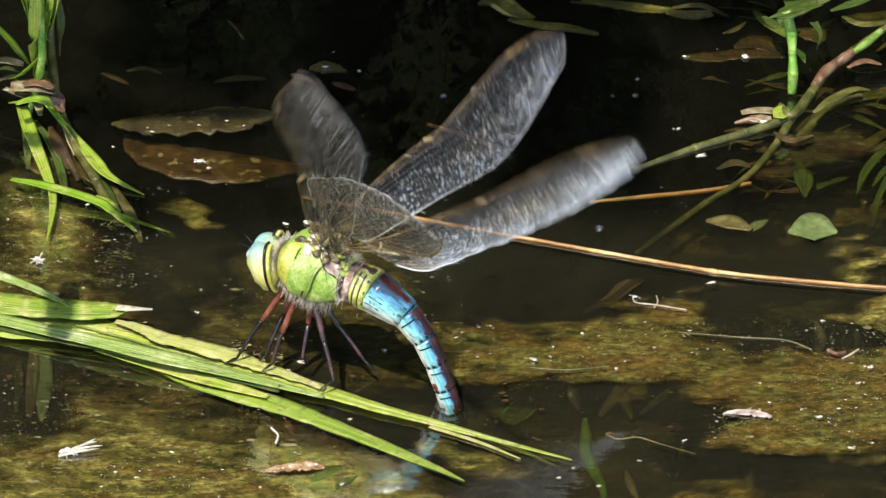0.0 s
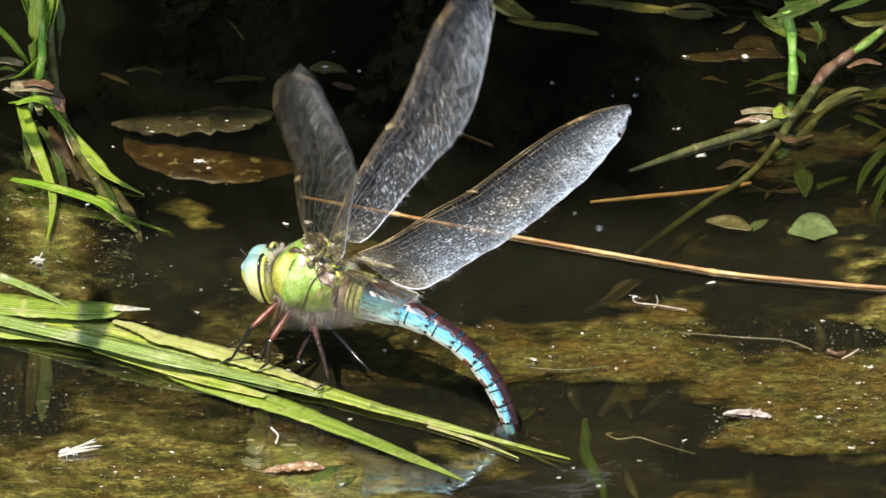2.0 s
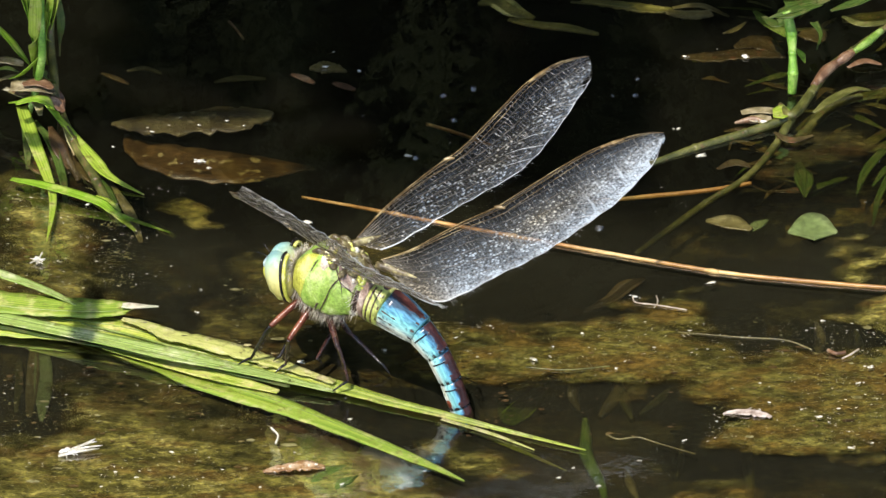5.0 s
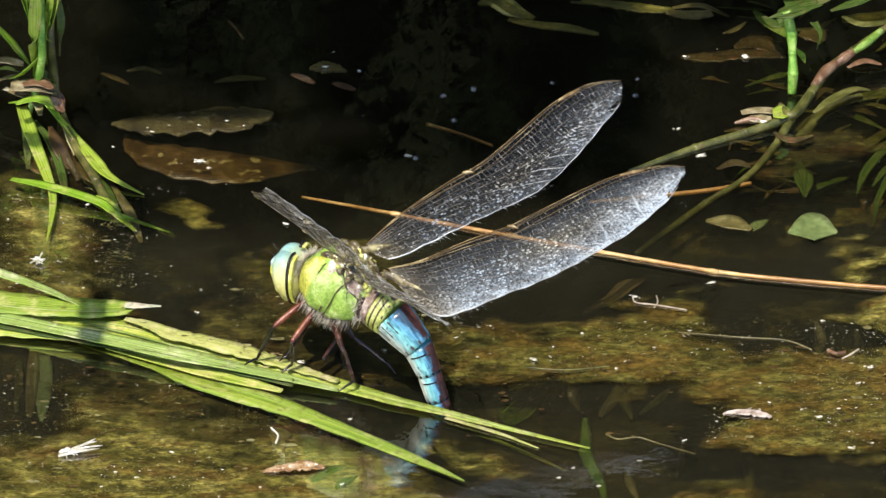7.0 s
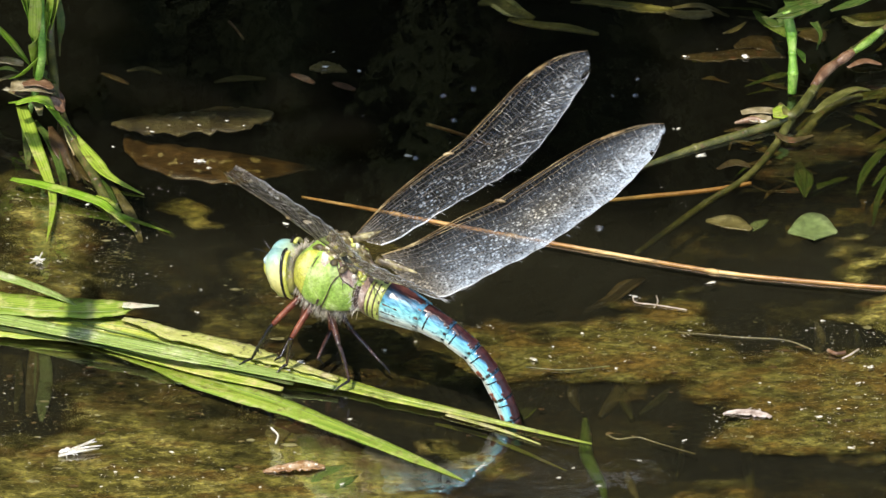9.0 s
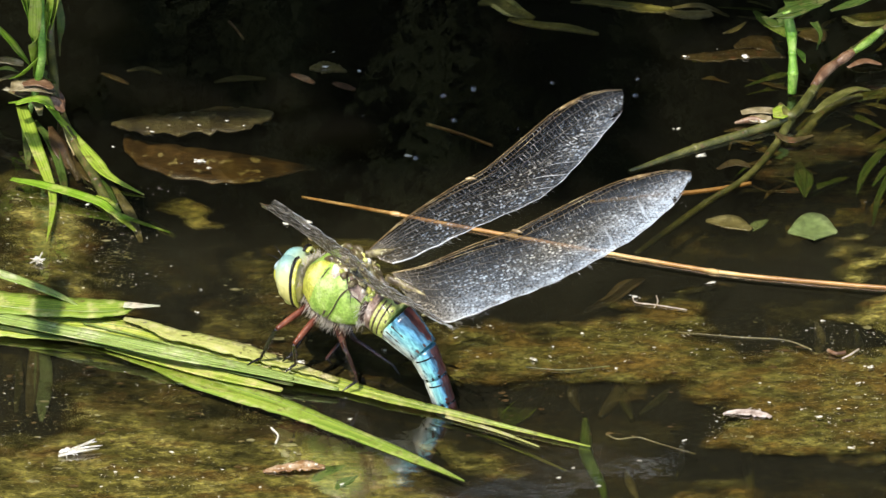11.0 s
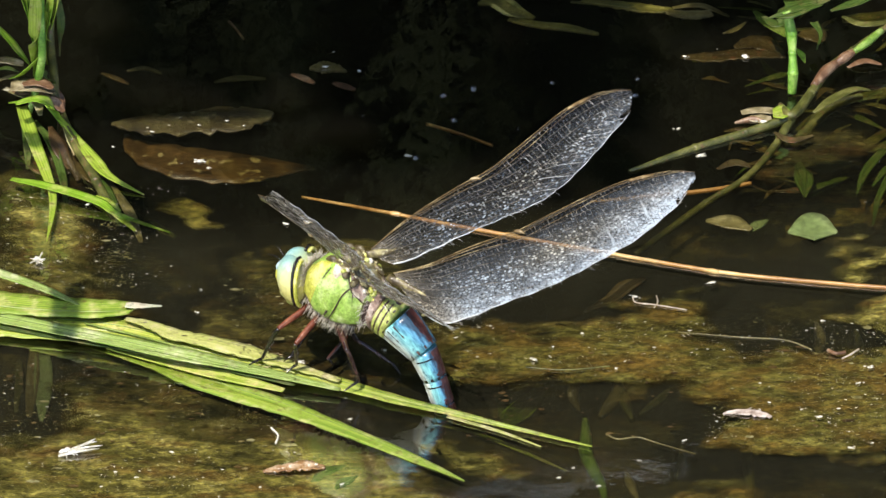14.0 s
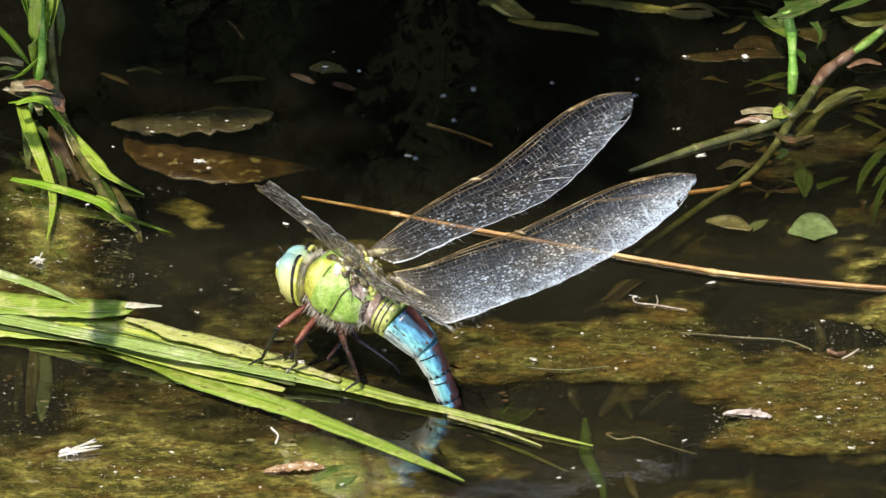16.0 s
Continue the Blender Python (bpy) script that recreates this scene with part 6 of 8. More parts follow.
def thorax_patch(corners, grow, n=13):
    """A plate on the thorax between four (u, v) corners, proud of the shell, with rounded rims."""
    bm = bmesh.new()
    (a, b, c, d), grid = [np.array(k, float) for k in corners], []
    for i in range(n):
        row = []
        for j in range(n):
            s, t = i / (n - 1), j / (n - 1)
            uv = (1 - s) * ((1 - t) * a + t * b) + s * ((1 - t) * d + t * c)
            e = min(s, 1 - s, t, 1 - t)
            row.append(bm.verts.new(thorax_point(uv[0], uv[1], 0.985 + (grow - 0.985) * min(1, e * 4.5) ** 0.5)))
        grid.append(row)
    for i in range(n - 1):
        for j in range(n - 1):
            bm.faces.new((grid[i][j], grid[i + 1][j], grid[i + 1][j + 1], grid[i][j + 1]))
    bmesh.ops.recalc_face_normals(bm, faces=bm.faces)
    return bm


def eye_material():
    m, nt, b, out = material("compound eye")
    sep, lean = nt.nodes.new("ShaderNodeSeparateXYZ"), nt.nodes.new("ShaderNodeMath")
    nt.links.new(coords(nt, "Generated"), sep.inputs[0])
    lean.operation, lean.inputs[1].default_value = "MULTIPLY_ADD", 0.55
    nt.links.new(sep.outputs[0], lean.inputs[0]), nt.links.new(sep.outputs[2], lean.inputs[2])
    half = nt.nodes.new("ShaderNodeMath")
    half.operation, half.inputs[1].default_value = "MULTIPLY", 0.66
    nt.links.new(lean.outputs[0], half.inputs[0])
    col = ramp(nt, half.outputs[0], [(0.35, (0.46, 0.42, 0.13)), (0.58, (0.55, 0.54, 0.22)), (0.74, (0.40, 0.49, 0.28)), (0.87, (0.28, 0.44, 0.36)), (0.97, (0.14, 0.30, 0.32))])
    fine = noise_tex(nt, coords(nt), 900, 3)
    col = mix(nt, col, ramp(nt, fine, [(0.3, (0.7, 0.7, 0.7)), (0.7, (1.15, 1.15, 1.15))]), 0.8, "MULTIPLY")
    nt.links.new(col, b.inputs["Base Color"])
    b.inputs["Roughness"].default_value, b.inputs["Specular IOR Level"].default_value = 0.3, 0.3
    return m


def wing_material(name, haze, spark, clear, tint=(0.58, 0.67, 0.74)):
    """Clear cell skin: amber along the front edge, sun sheen painted towards the rear margin and the tip, glints
    painted in single cells.
    """
    m, nt, mx = clear_sheet(name, (0.58, 0.67, 0.74), 0.16, 0.20, 0, clear, wave=(500, 1700, 0.00022, 0.7))
    skin = nt.nodes["Principled BSDF"]

    def value(op, a, b):
        n = nt.nodes.new("ShaderNodeMath")
        n.operation = op
        for k, s in zip((a, b), n.inputs):
            if isinstance(k, (int, float)):
                s.default_value = k
            else:
                nt.links.new(k, s)
        return n.outputs[0]

    def attribute(key):
        n = nt.nodes.new("ShaderNodeAttribute")
        n.attribute_name = key
        return n.outputs["Fac"]

    def grey(fac, stops):
        return ramp(nt, fac, [(p, (q, q, q)) for p, q in stops])
    chord, span = attribute("chord"), attribute("span")
    sheen = value("MULTIPLY", grey(chord, [(0.08, 0.004), (0.30, 0.03), (0.60, 0.10), (0.90, 0.20), (0.985, 0.42)]), grey(span, [(0.0, 0.2), (0.1, 0.95), (0.3, 0.7), (0.6, 0.85), (0.8, 1.5), (1.0, 2.1)]))
    cloud = value("MULTIPLY", grey(noise_tex(nt, coords(nt), 240, 4, 0.65), [(0.36, 0.6), (0.64, 1.25)]), grey(noise_tex(nt, coords(nt), 2600, 3, 0.7), [(0.36, 0.3), (0.64, 1.7)]))
    sheen = value("MULTIPLY", sheen, cloud)
    cell = nt.nodes.new("ShaderNodeTexVoronoi")
    cell.inputs["Scale"].default_value = 2150
    nt.links.new(coords(nt, "Object", (0.8, 1.25, 1)), cell.inputs["Vector"])
    blob = grey(cell.outputs["Distance"], [(0.10, 0.55), (0.30, 1.0), (0.48, 0.0)])
    lit = grey(cell.outputs["Color"], [(0.36, 0.02), (0.50, 0.22), (0.66, 0.95)])
    where = value("MULTIPLY", grey(chord, [(0.08, 0.02), (0.3, 0.25), (0.6, 1.0)]), grey(noise_tex(nt, coords(nt), 230, 3, 0.6), [(0.36, 0.12), (0.62, 1.1)]))
    flash = value("MULTIPLY", value("MULTIPLY", value("MULTIPLY", blob, lit), where), grey(span, [(0.02, 0.9), (0.12, 0.6), (0.3, 0.9), (0.8, 0.7)]))
    streak = noise_tex(nt, coords(nt, "Object", (5.0, 0.7, 1)), 260, 3, 0.6)
    streak = value("MULTIPLY", grey(streak, [(0.56, 0.0), (0.66, 0.35)]), value("MULTIPLY", grey(span, [(0.55, 0.0), (0.8, 1.0)]), grey(chord, [(0.4, 0.0), (0.8, 1.0)])))
    band = grey(chord, [(0.03, 0.22), (0.055, 0.0)])
    root = value("MULTIPLY", grey(span, [(0.0, 0.35), (0.04, 0.15), (0.09, 0.0)]), grey(noise_tex(nt, coords(nt), 600, 4, 0.7), [(0.4, 0.2), (0.6, 1.0)]))
    band = value("MAXIMUM", band, root)
    total = value("ADD", value("ADD", value("MULTIPLY", value("ADD", sheen, streak), haze), value("MULTIPLY", flash, spark)), band)
    nt.links.new(value("MINIMUM", total, 0.85), mx.inputs[0])
    tone = mix(nt, tint, (0.20, 0.13, 0.05), grey(chord, [(0.03, 1.0), (0.06, 0.0)]))
    tone = mix(nt, tone, (0.42, 0.35, 0.22), grey(span, [(0.06, 0.8), (0.16, 0.0)]))
    tone = mix(nt, tone, (0.80, 0.74, 0.56), value("MULTIPLY", grey(span, [(0.3, 0.0), (0.5, 0.9), (0.75, 0.2)]), grey(chord, [(0.25, 0.2), (0.5, 1.0), (0.85, 0.0)])))
    nt.links.new(tone, skin.inputs["Base Color"])
    glow, both = nt.nodes.new("ShaderNodeBsdfTranslucent"), nt.nodes.new("ShaderNodeMixShader")      # the hazy cells let light through
    both.inputs[0].default_value = 0.35
    nt.links.new(tone, glow.inputs[0])
    for a, z in ((skin.outputs[0], both.inputs[1]), (glow.outputs[0], both.inputs[2]), (both.outputs[0], mx.inputs[2])):
        nt.links.new(a, z)
    return m


WING_FORE, WING_HIND, EYE_SKIN = wing_material("fore wing skin", 0.30, 0.85, (0.52, 0.49, 0.42)), wing_material("hind wing skin", 1.9, 1.4, (0.40, 0.37, 0.31)), eye_material()
# left wings take a copy of the skin with shade put into its tone
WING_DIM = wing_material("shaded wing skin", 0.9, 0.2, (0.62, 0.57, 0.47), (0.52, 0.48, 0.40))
EDGES = {"fore": (((0, 0.0), (0.06, 0.6), (0.166, 1.4), (0.35, 1.6), (0.47, 1.3), (0.63, 2.4), (0.78, 3.5), (0.89, 3.2), (0.96, 1.9), (1, 0.2)),
                  ((0, -2.4), (0.03, -4.9), (0.15, -6.0), (0.25, -6.6), (0.39, -7.7), (0.51, -8.6), (0.61, -8.2), (0.69, -7.2), (0.79, -5.6), (0.86, -4.3), (0.92, -3.3), (0.96, -2.4), (1, -0.2))),
         "hind": (((0, -0.9), (0.10, -1.4), (0.19, -0.9), (0.29, -0.4), (0.41, -0.3), (0.48, 0.4), (0.58, 1.3), (0.68, 2.2), (0.78, 2.7), (0.87, 2.4), (0.955, 1.5), (1, 0.1)),
                  ((0, -4.2), (0.02, -9.6), (0.038, -11.7), (0.07, -13.2), (0.11, -13.7), (0.195, -13.5), (0.28, -13.0), (0.35, -12.9), (0.45, -12.3), (0.55, -11.2), (0.64, -10.0), (0.72, -8.9), (0.79, -7.4), (0.86, -5.6), (0.91, -4.2), (0.96, -2.2), (1, -0.1)))}


def wing(kind, side, parent):
    """A wing along x, its leading edge towards +y: skin, long veins fanning to the rear margin, cross veins, edge, nodus, stigma."""
    length = LEN_FORE if kind == "fore" else LEN_HIND
    lead, trail = EDGES[kind]
    rnd = random.Random(11 if kind == "fore" else 12)

    def edge(tab, s):
        q = spline([(y,) for _, y in tab], 60)
        xs = [float(k[0]) for k in spline([(x,) for x, _ in tab], 60)]
        return float(np.interp(s, xs, [float(k[0]) for k in q]))
    ns, nc, tip = 64, 14, -0.5 * (lead[-1][1] + trail[-1][1])
    up_e, lo_e = [edge(lead, i / ns) for i in range(ns + 1)], [edge(trail, i / ns) for i in range(ns + 1)]

    def at(s, c):
        i = min(int(s * ns), ns - 1)
        f = s * ns - i
        a, b = up_e[i] * (1 - f) + up_e[i + 1] * f, lo_e[i] * (1 - f) + lo_e[i + 1] * f
        y = a + (b - a) * c + tip * s
        z = 0.35 * math.sin(c * 9.0) * (1 - c) ** 1.5 * (1 - 0.6 * s) + 0.12 * math.sin(s * 70 + c * 30) * c - 1.2 * s * s * c
        return Vector((s * length, y * MM, z * MM))
    bm = bmesh.new()
    chord, span = bm.verts.layers.float.new("chord"), bm.verts.layers.float.new("span")
    grid = [[bm.verts.new(at(i / ns, j / nc)) for j in range(nc + 1)] for i in range(ns + 1)]
    for i, row in enumerate(grid):
        for j, v in enumerate(row):
            v[chord], v[span] = j / nc, i / ns
    worn = {i: rnd.choice((0, 1, 1, 2)) for i in range(ns - 6, ns)}      # a worn, notched tip
    for i in range(ns):
        for j in range(nc):
            if side < 0 and nc - j <= worn.get(i, 0):
                continue
            bm.faces.new((grid[i][j], grid[i + 1][j], grid[i + 1][j + 1], grid[i][j + 1]))
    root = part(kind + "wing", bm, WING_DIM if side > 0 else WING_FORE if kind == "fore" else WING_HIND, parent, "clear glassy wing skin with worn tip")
    root.visible_shadow = False      # a clear pane
    # long veins: fractions of the chord at the root, at 40 % and at the margin
    lines = [(0.0, 0.07, 0.03, 1.0), (0.0, 0.16, 0.08, 1.0), (0.1, 0.16, 0.30, 1.0), (0.15, 0.28, 0.5, 1.0), (0.2, 0.40, 0.75, 1.0), (0.25, 0.55, 1.0, 0.96),
             (0.3, 0.72, 1.0, 0.8), (0.4, 0.86, 1.0, 0.64), (0.55, 0.95, 1.0, 0.5)]
    tracks = []
    for a, b, c, e in lines:
        tr = [(s, min(float(np.interp(s / e, (0, 0.4, 1), (a, b, c))), 0.995)) for s in (e * k / 24 for k in range(25))]
        tracks.append(tr)
        part("long_vein", tube(bmesh.new(), [at(*q) for q in tr], [(0.000045 if len(tracks) < 3 else 0.000055) * (1 - 0.4 * k / 24) for k in range(25)], 4, 24), COSTA if len(tracks) < 3 else VEIN, root, "lengthwise wing vein")

    def on(tr, s):
        return float(np.interp(s, [q[0] for q in tr], [q[1] for q in tr]))
    verts, faces = [], []

    def bar(p, q, w):
        d = (q - p)
        n = Vector((-d.y, d.x, 0)).normalized() * w
        z = Vector((0, 0, w))
        b = len(verts)
        verts.extend([p - n, p + n, p + z, q - n, q + n, q + z])
        faces.extend([(b, b + 1, b + 4, b + 3), (b + 1, b + 2, b + 5, b + 4), (b + 2, b, b + 3, b + 5)])
    for k in range(len(tracks)):
        low = tracks[k + 1] if k + 1 < len(tracks) else None
        end = tracks[k][-1][0]
        s, gap = 0.04, (0.016 if k < 3 else 0.012)
        while s < end - 0.01:
            c0 = on(tracks[k], s)
            c1 = on(low, s) if low and s < low[-1][0] else 1.0
            if c1 - c0 > 0.02:
                rows = max(1, int((c1 - c0) * (6 if k < 3 else 10)))
                for r in range(rows):
                    o = (r % 2) * gap * 0.5
                    bar(at(min(s + o, 0.999), c0 + (c1 - c0) * r / rows), at(min(s + o + rnd.uniform(-1, 1) * gap * 0.3, 0.999), c0 + (c1 - c0) * (r + 1) / rows), 0.000022 if k > 2 else 0.000032)
                    if rows > 1 and r:
                        bar(at(min(s, 0.999), c0 + (c1 - c0) * r / rows), at(min(s + gap, 0.999), c0 + (c1 - c0) * r / rows), 0.00002)
            s += gap * rnd.uniform(0.85, 1.15)
    me = bpy.data.meshes.new("vein_net")
    me.from_pydata([tuple(v) for v in verts], [], faces)
    me.materials.append(VEIN_PALE)
    cross = new("vein_net", me)
    cross.parent = root
    tagged(cross, "fine net of glinting cross veins", kind="stuff")
    # branches that curve out to the rear margin, and the fringe along it
    for k in range(17):
        s0 = 0.42 + 0.44 * k / 16
        reach = 0.17 - 0.08 * k / 16
        c0 = 0.50 + 0.16 * rnd.random()
        line = [at(min(s0 + reach * q / 5, 0.985), c0 + (0.985 - c0) * (0.6 * q / 5 + 0.4 * (q / 5) ** 2)) for q in range(6)]
        part("branch_vein", tube(bmesh.new(), line, [0.000012, 0.000018, 0.000025, 0.00003, 0.000034, 0.00003], 4, 10), VEIN_PALE if k % 3 else MARGIN, root, "pale branching wing vein")
    if kind == "fore":
        # small pale marks stand in for a bright glint on these cells
        for q in range(7):
            part("pale_vein", tube(bmesh.new(), [at(0.73 + 0.012 * q, 0.60 + 0.02 * (q % 3)), at(0.736 + 0.012 * q, 0.66 + 0.03 * (q % 2))], [0.00008, 0.00005], 5, 3), MARGIN, root, "painted glint on a wing cell")
    fringe = bmesh.new()
    for _ in range(26):
        q = at(rnd.choice((rnd.uniform(0.10, 0.24), rnd.uniform(0.3, 0.6))), 0.997)
        tube(fringe, [q, q + Vector((rnd.uniform(0.0001, 0.0006), -rnd.uniform(0.0004, 0.0013), rnd.uniform(-0.0004, 0.0004)))], [0.000025, 0.00001], 3, 1)
    tagged(part("margin_fringe", fringe, MARGIN, root, "fine pale hairs along the rear margin"), kind="stuff")
    part("leading_edge", tube(bmesh.new(), [at(k / 30, 0.0) for k in range(29)], [0.00007 - 0.00003 * k / 28 for k in range(29)], 6, 56), COSTA, root, "golden-yellow stiff leading edge")
    # rear margin, its pale thick root end painting a white glint
    part("trailing_edge", tube(bmesh.new(), [at(0.02 + 0.93 * k / 40, 0.998) for k in range(41)], [0.00014 - 0.00010 * min(1, k / 13) for k in range(41)], 5, 60), MARGIN, root, "thin pale rear margin")
    part("nodus", tube(bmesh.new(), [at(0.40, -0.01), at(0.415, 0.03), at(0.425, 0.10)], [0.00022, 0.0003, 0.00012], 6, 6), COSTA, root, "pale yellow joint of the leading edge")
    part("wing_stigma", tube(bmesh.new(), [at(0.80, 0.035), at(0.84, 0.04), at(0.88, 0.045)], [0.0002, 0.00034, 0.0002], 6, 8, squash=0.5), COSTA, root, "amber spot near the wing tip")
    part("wing_base", tube(bmesh.new(), [at(0.0, 0.2) + Vector((-0.0012, 0, 0)), at(0.02, 0.4), at(0.06, 0.5)], [0.0006, 0.0006, 0.0001], 8, 10, squash=0.5), SKIN_BACK, root, "brown wing root")
    return root


def abdomen_segment(i, parent):
    """One ring of the abdomen, from its front joint along -x: flanks, belly, dark back stripe, black rear rim."""
    length, (r0, r1) = SEG_LEN[i] * MM, (k * MM for k in SEG_RAD[i])
    n, sides, rings = 6, 24, []
    bm = bmesh.new()
    for k in range(n + 1):
        s = k / n
        r = (r0 + (r1 - r0) * s) * (1 + 0.012 * math.sin(math.pi * s)) * (0.96 if k in (0,) else 1)
        rings.append([bm.verts.new((-s * length * 1.03, r * math.sin(a), -r * 1.04 * math.cos(a))) for a in (2 * math.pi * j / sides for j in range(sides))])
    for k in range(n):
        for j in range(sides):
            f = bm.faces.new((rings[k][j], rings[k + 1][j], rings[k + 1][(j + 1) % sides], rings[k][(j + 1) % sides]))
            a = (j + 0.5) / sides * 360
            a = min(a, 360 - a)
            f.material_index = 1 if a < 52 else 0
    bm.faces.new(rings[0])
    bm.faces.new(list(reversed(rings[-1])))
    bmesh.ops.recalc_face_normals(bm, faces=bm.faces)
    seg = part("abdomen_segment", bm, [(SKIN_ROSY, SKIN_AQUA)[i] if i < 2 else SKIN_BLUE, SKIN_BELLY], parent,
               ("rosy brown abdomen ring", "yellow-green abdomen ring")[i] if i < 2 else "turquoise blue abdomen ring")

    def band(name, s0, s1, a0, a1, lift, mat, label, wob=0.0, seed=0):
        b, m, w = bmesh.new(), 10, 8
        rnd, g = random.Random(seed + i), []
        for p in range(w + 1):
            s = s0 + (s1 - s0) * p / w
            r = (r0 + (r1 - r0) * s) * (1 + 0.012 * math.sin(math.pi * min(max(s, 0), 1)))
            shift = rnd.uniform(-wob, wob)
            jit = [shift * (2 * q / m - 1) for q in range(m + 1)]
            ang = [radians(a0 + (a1 - a0) * q / m + jit[q]) for q in range(m + 1)]
            up = [(-0.03 if q in (0, m) or p in (0, w) else lift) * MM for q in range(m + 1)]
            g.append([b.verts.new((-s * length, (r + h) * math.sin(a), -(r + h) * 1.04 * math.cos(a))) for a, h in zip(ang, up)])
        for p in range(w):
            for q in range(m):
                b.faces.new((g[p][q], g[p + 1][q], g[p + 1][q + 1], g[p][q + 1]))
        bmesh.ops.recalc_face_normals(b, faces=b.faces)
        return part(name, b, mat, seg, label)
    wide = np.interp(i, (0, 1, 2, 3, 5, 9), (10, 12, 15, 24, 36, 42))
    band("back_stripe", 0.0, 1.0, 180 - wide, 180 + wide, 0.06, SKIN_RUST if i > 1 else SKIN_BROWN, "dark red-brown stripe along the back", 5, 3)
    if i > 2:
        for s0, s1, reach in ((0.22, 0.36, 5), (0.74, 0.97, 13)):
            band("back_lobe", s0, s1, 180 - wide - reach, 180 + wide + reach, 0.07, SKIN_RUST, "dark lobe of the back stripe", 9, 29)
    if i > 1:
        for e in (54, 306):
            band("flank_margin", 0.0, 0.97, e - 9, e + 9, 0.03, SKIN_BELLY, "whitish lower margin", 4, 5)
    band("rear_rim", 0.91, 1.03, 12, 348, 0.06, SKIN_BLACK if i > 2 else SKIN_BROWN, "thin dark rim", 2.0, 13)
    if 1 <= i < 9:
        for sgn in (1, -1):
            c = 180 - sgn * (180 - 105)
            if i == 1:
                for k, e in ((0.20, 0.34), (0.58, 0.70)):
                    band("flank_line", k, e, c - 62, c + 62, 0.03, SKIN_BROWN, "dark brown cross band", 6.0, 17)
            elif i == 2:
                for dv in (-34, -14, 8):
                    band("flank_line", 0.06, 0.95 if i < 2 else 0.62, c + sgn * dv - 1.3, c + sgn * dv + 1.3, 0.02, SKIN_BROWN, "thin dark flank line", 2.0, 17)
            else:
                band("flank_seam", 0.22, 0.28, c - 30, c + 44, 0.04, SKIN_BLACK, "thin dark cross seam", 3.0, 19)
                if i > 4:
                    e = 180 - sgn * (180 - 74)
                    band("flank_spot", 0.60, 0.95, e - 13, e + 13, 0.08, SKIN_ORANGE, "rust-orange flank spot", 7)
    if i == 9:
        for y in (-0.8, 0.8):
            part("tail_appendage", tube(bmesh.new(), [(-length, y * MM, 0.0006), (-length - 0.002, y * 1.5 * MM, 0.0006), (-length - 0.004, y * 1.2 * MM, 0.0003)], [0.0004, 0.0006, 0.0001], 8, 8, squash=0.4),
                 SKIN_BROWN, seg, "leaf-shaped dark tail appendage")
    return seg


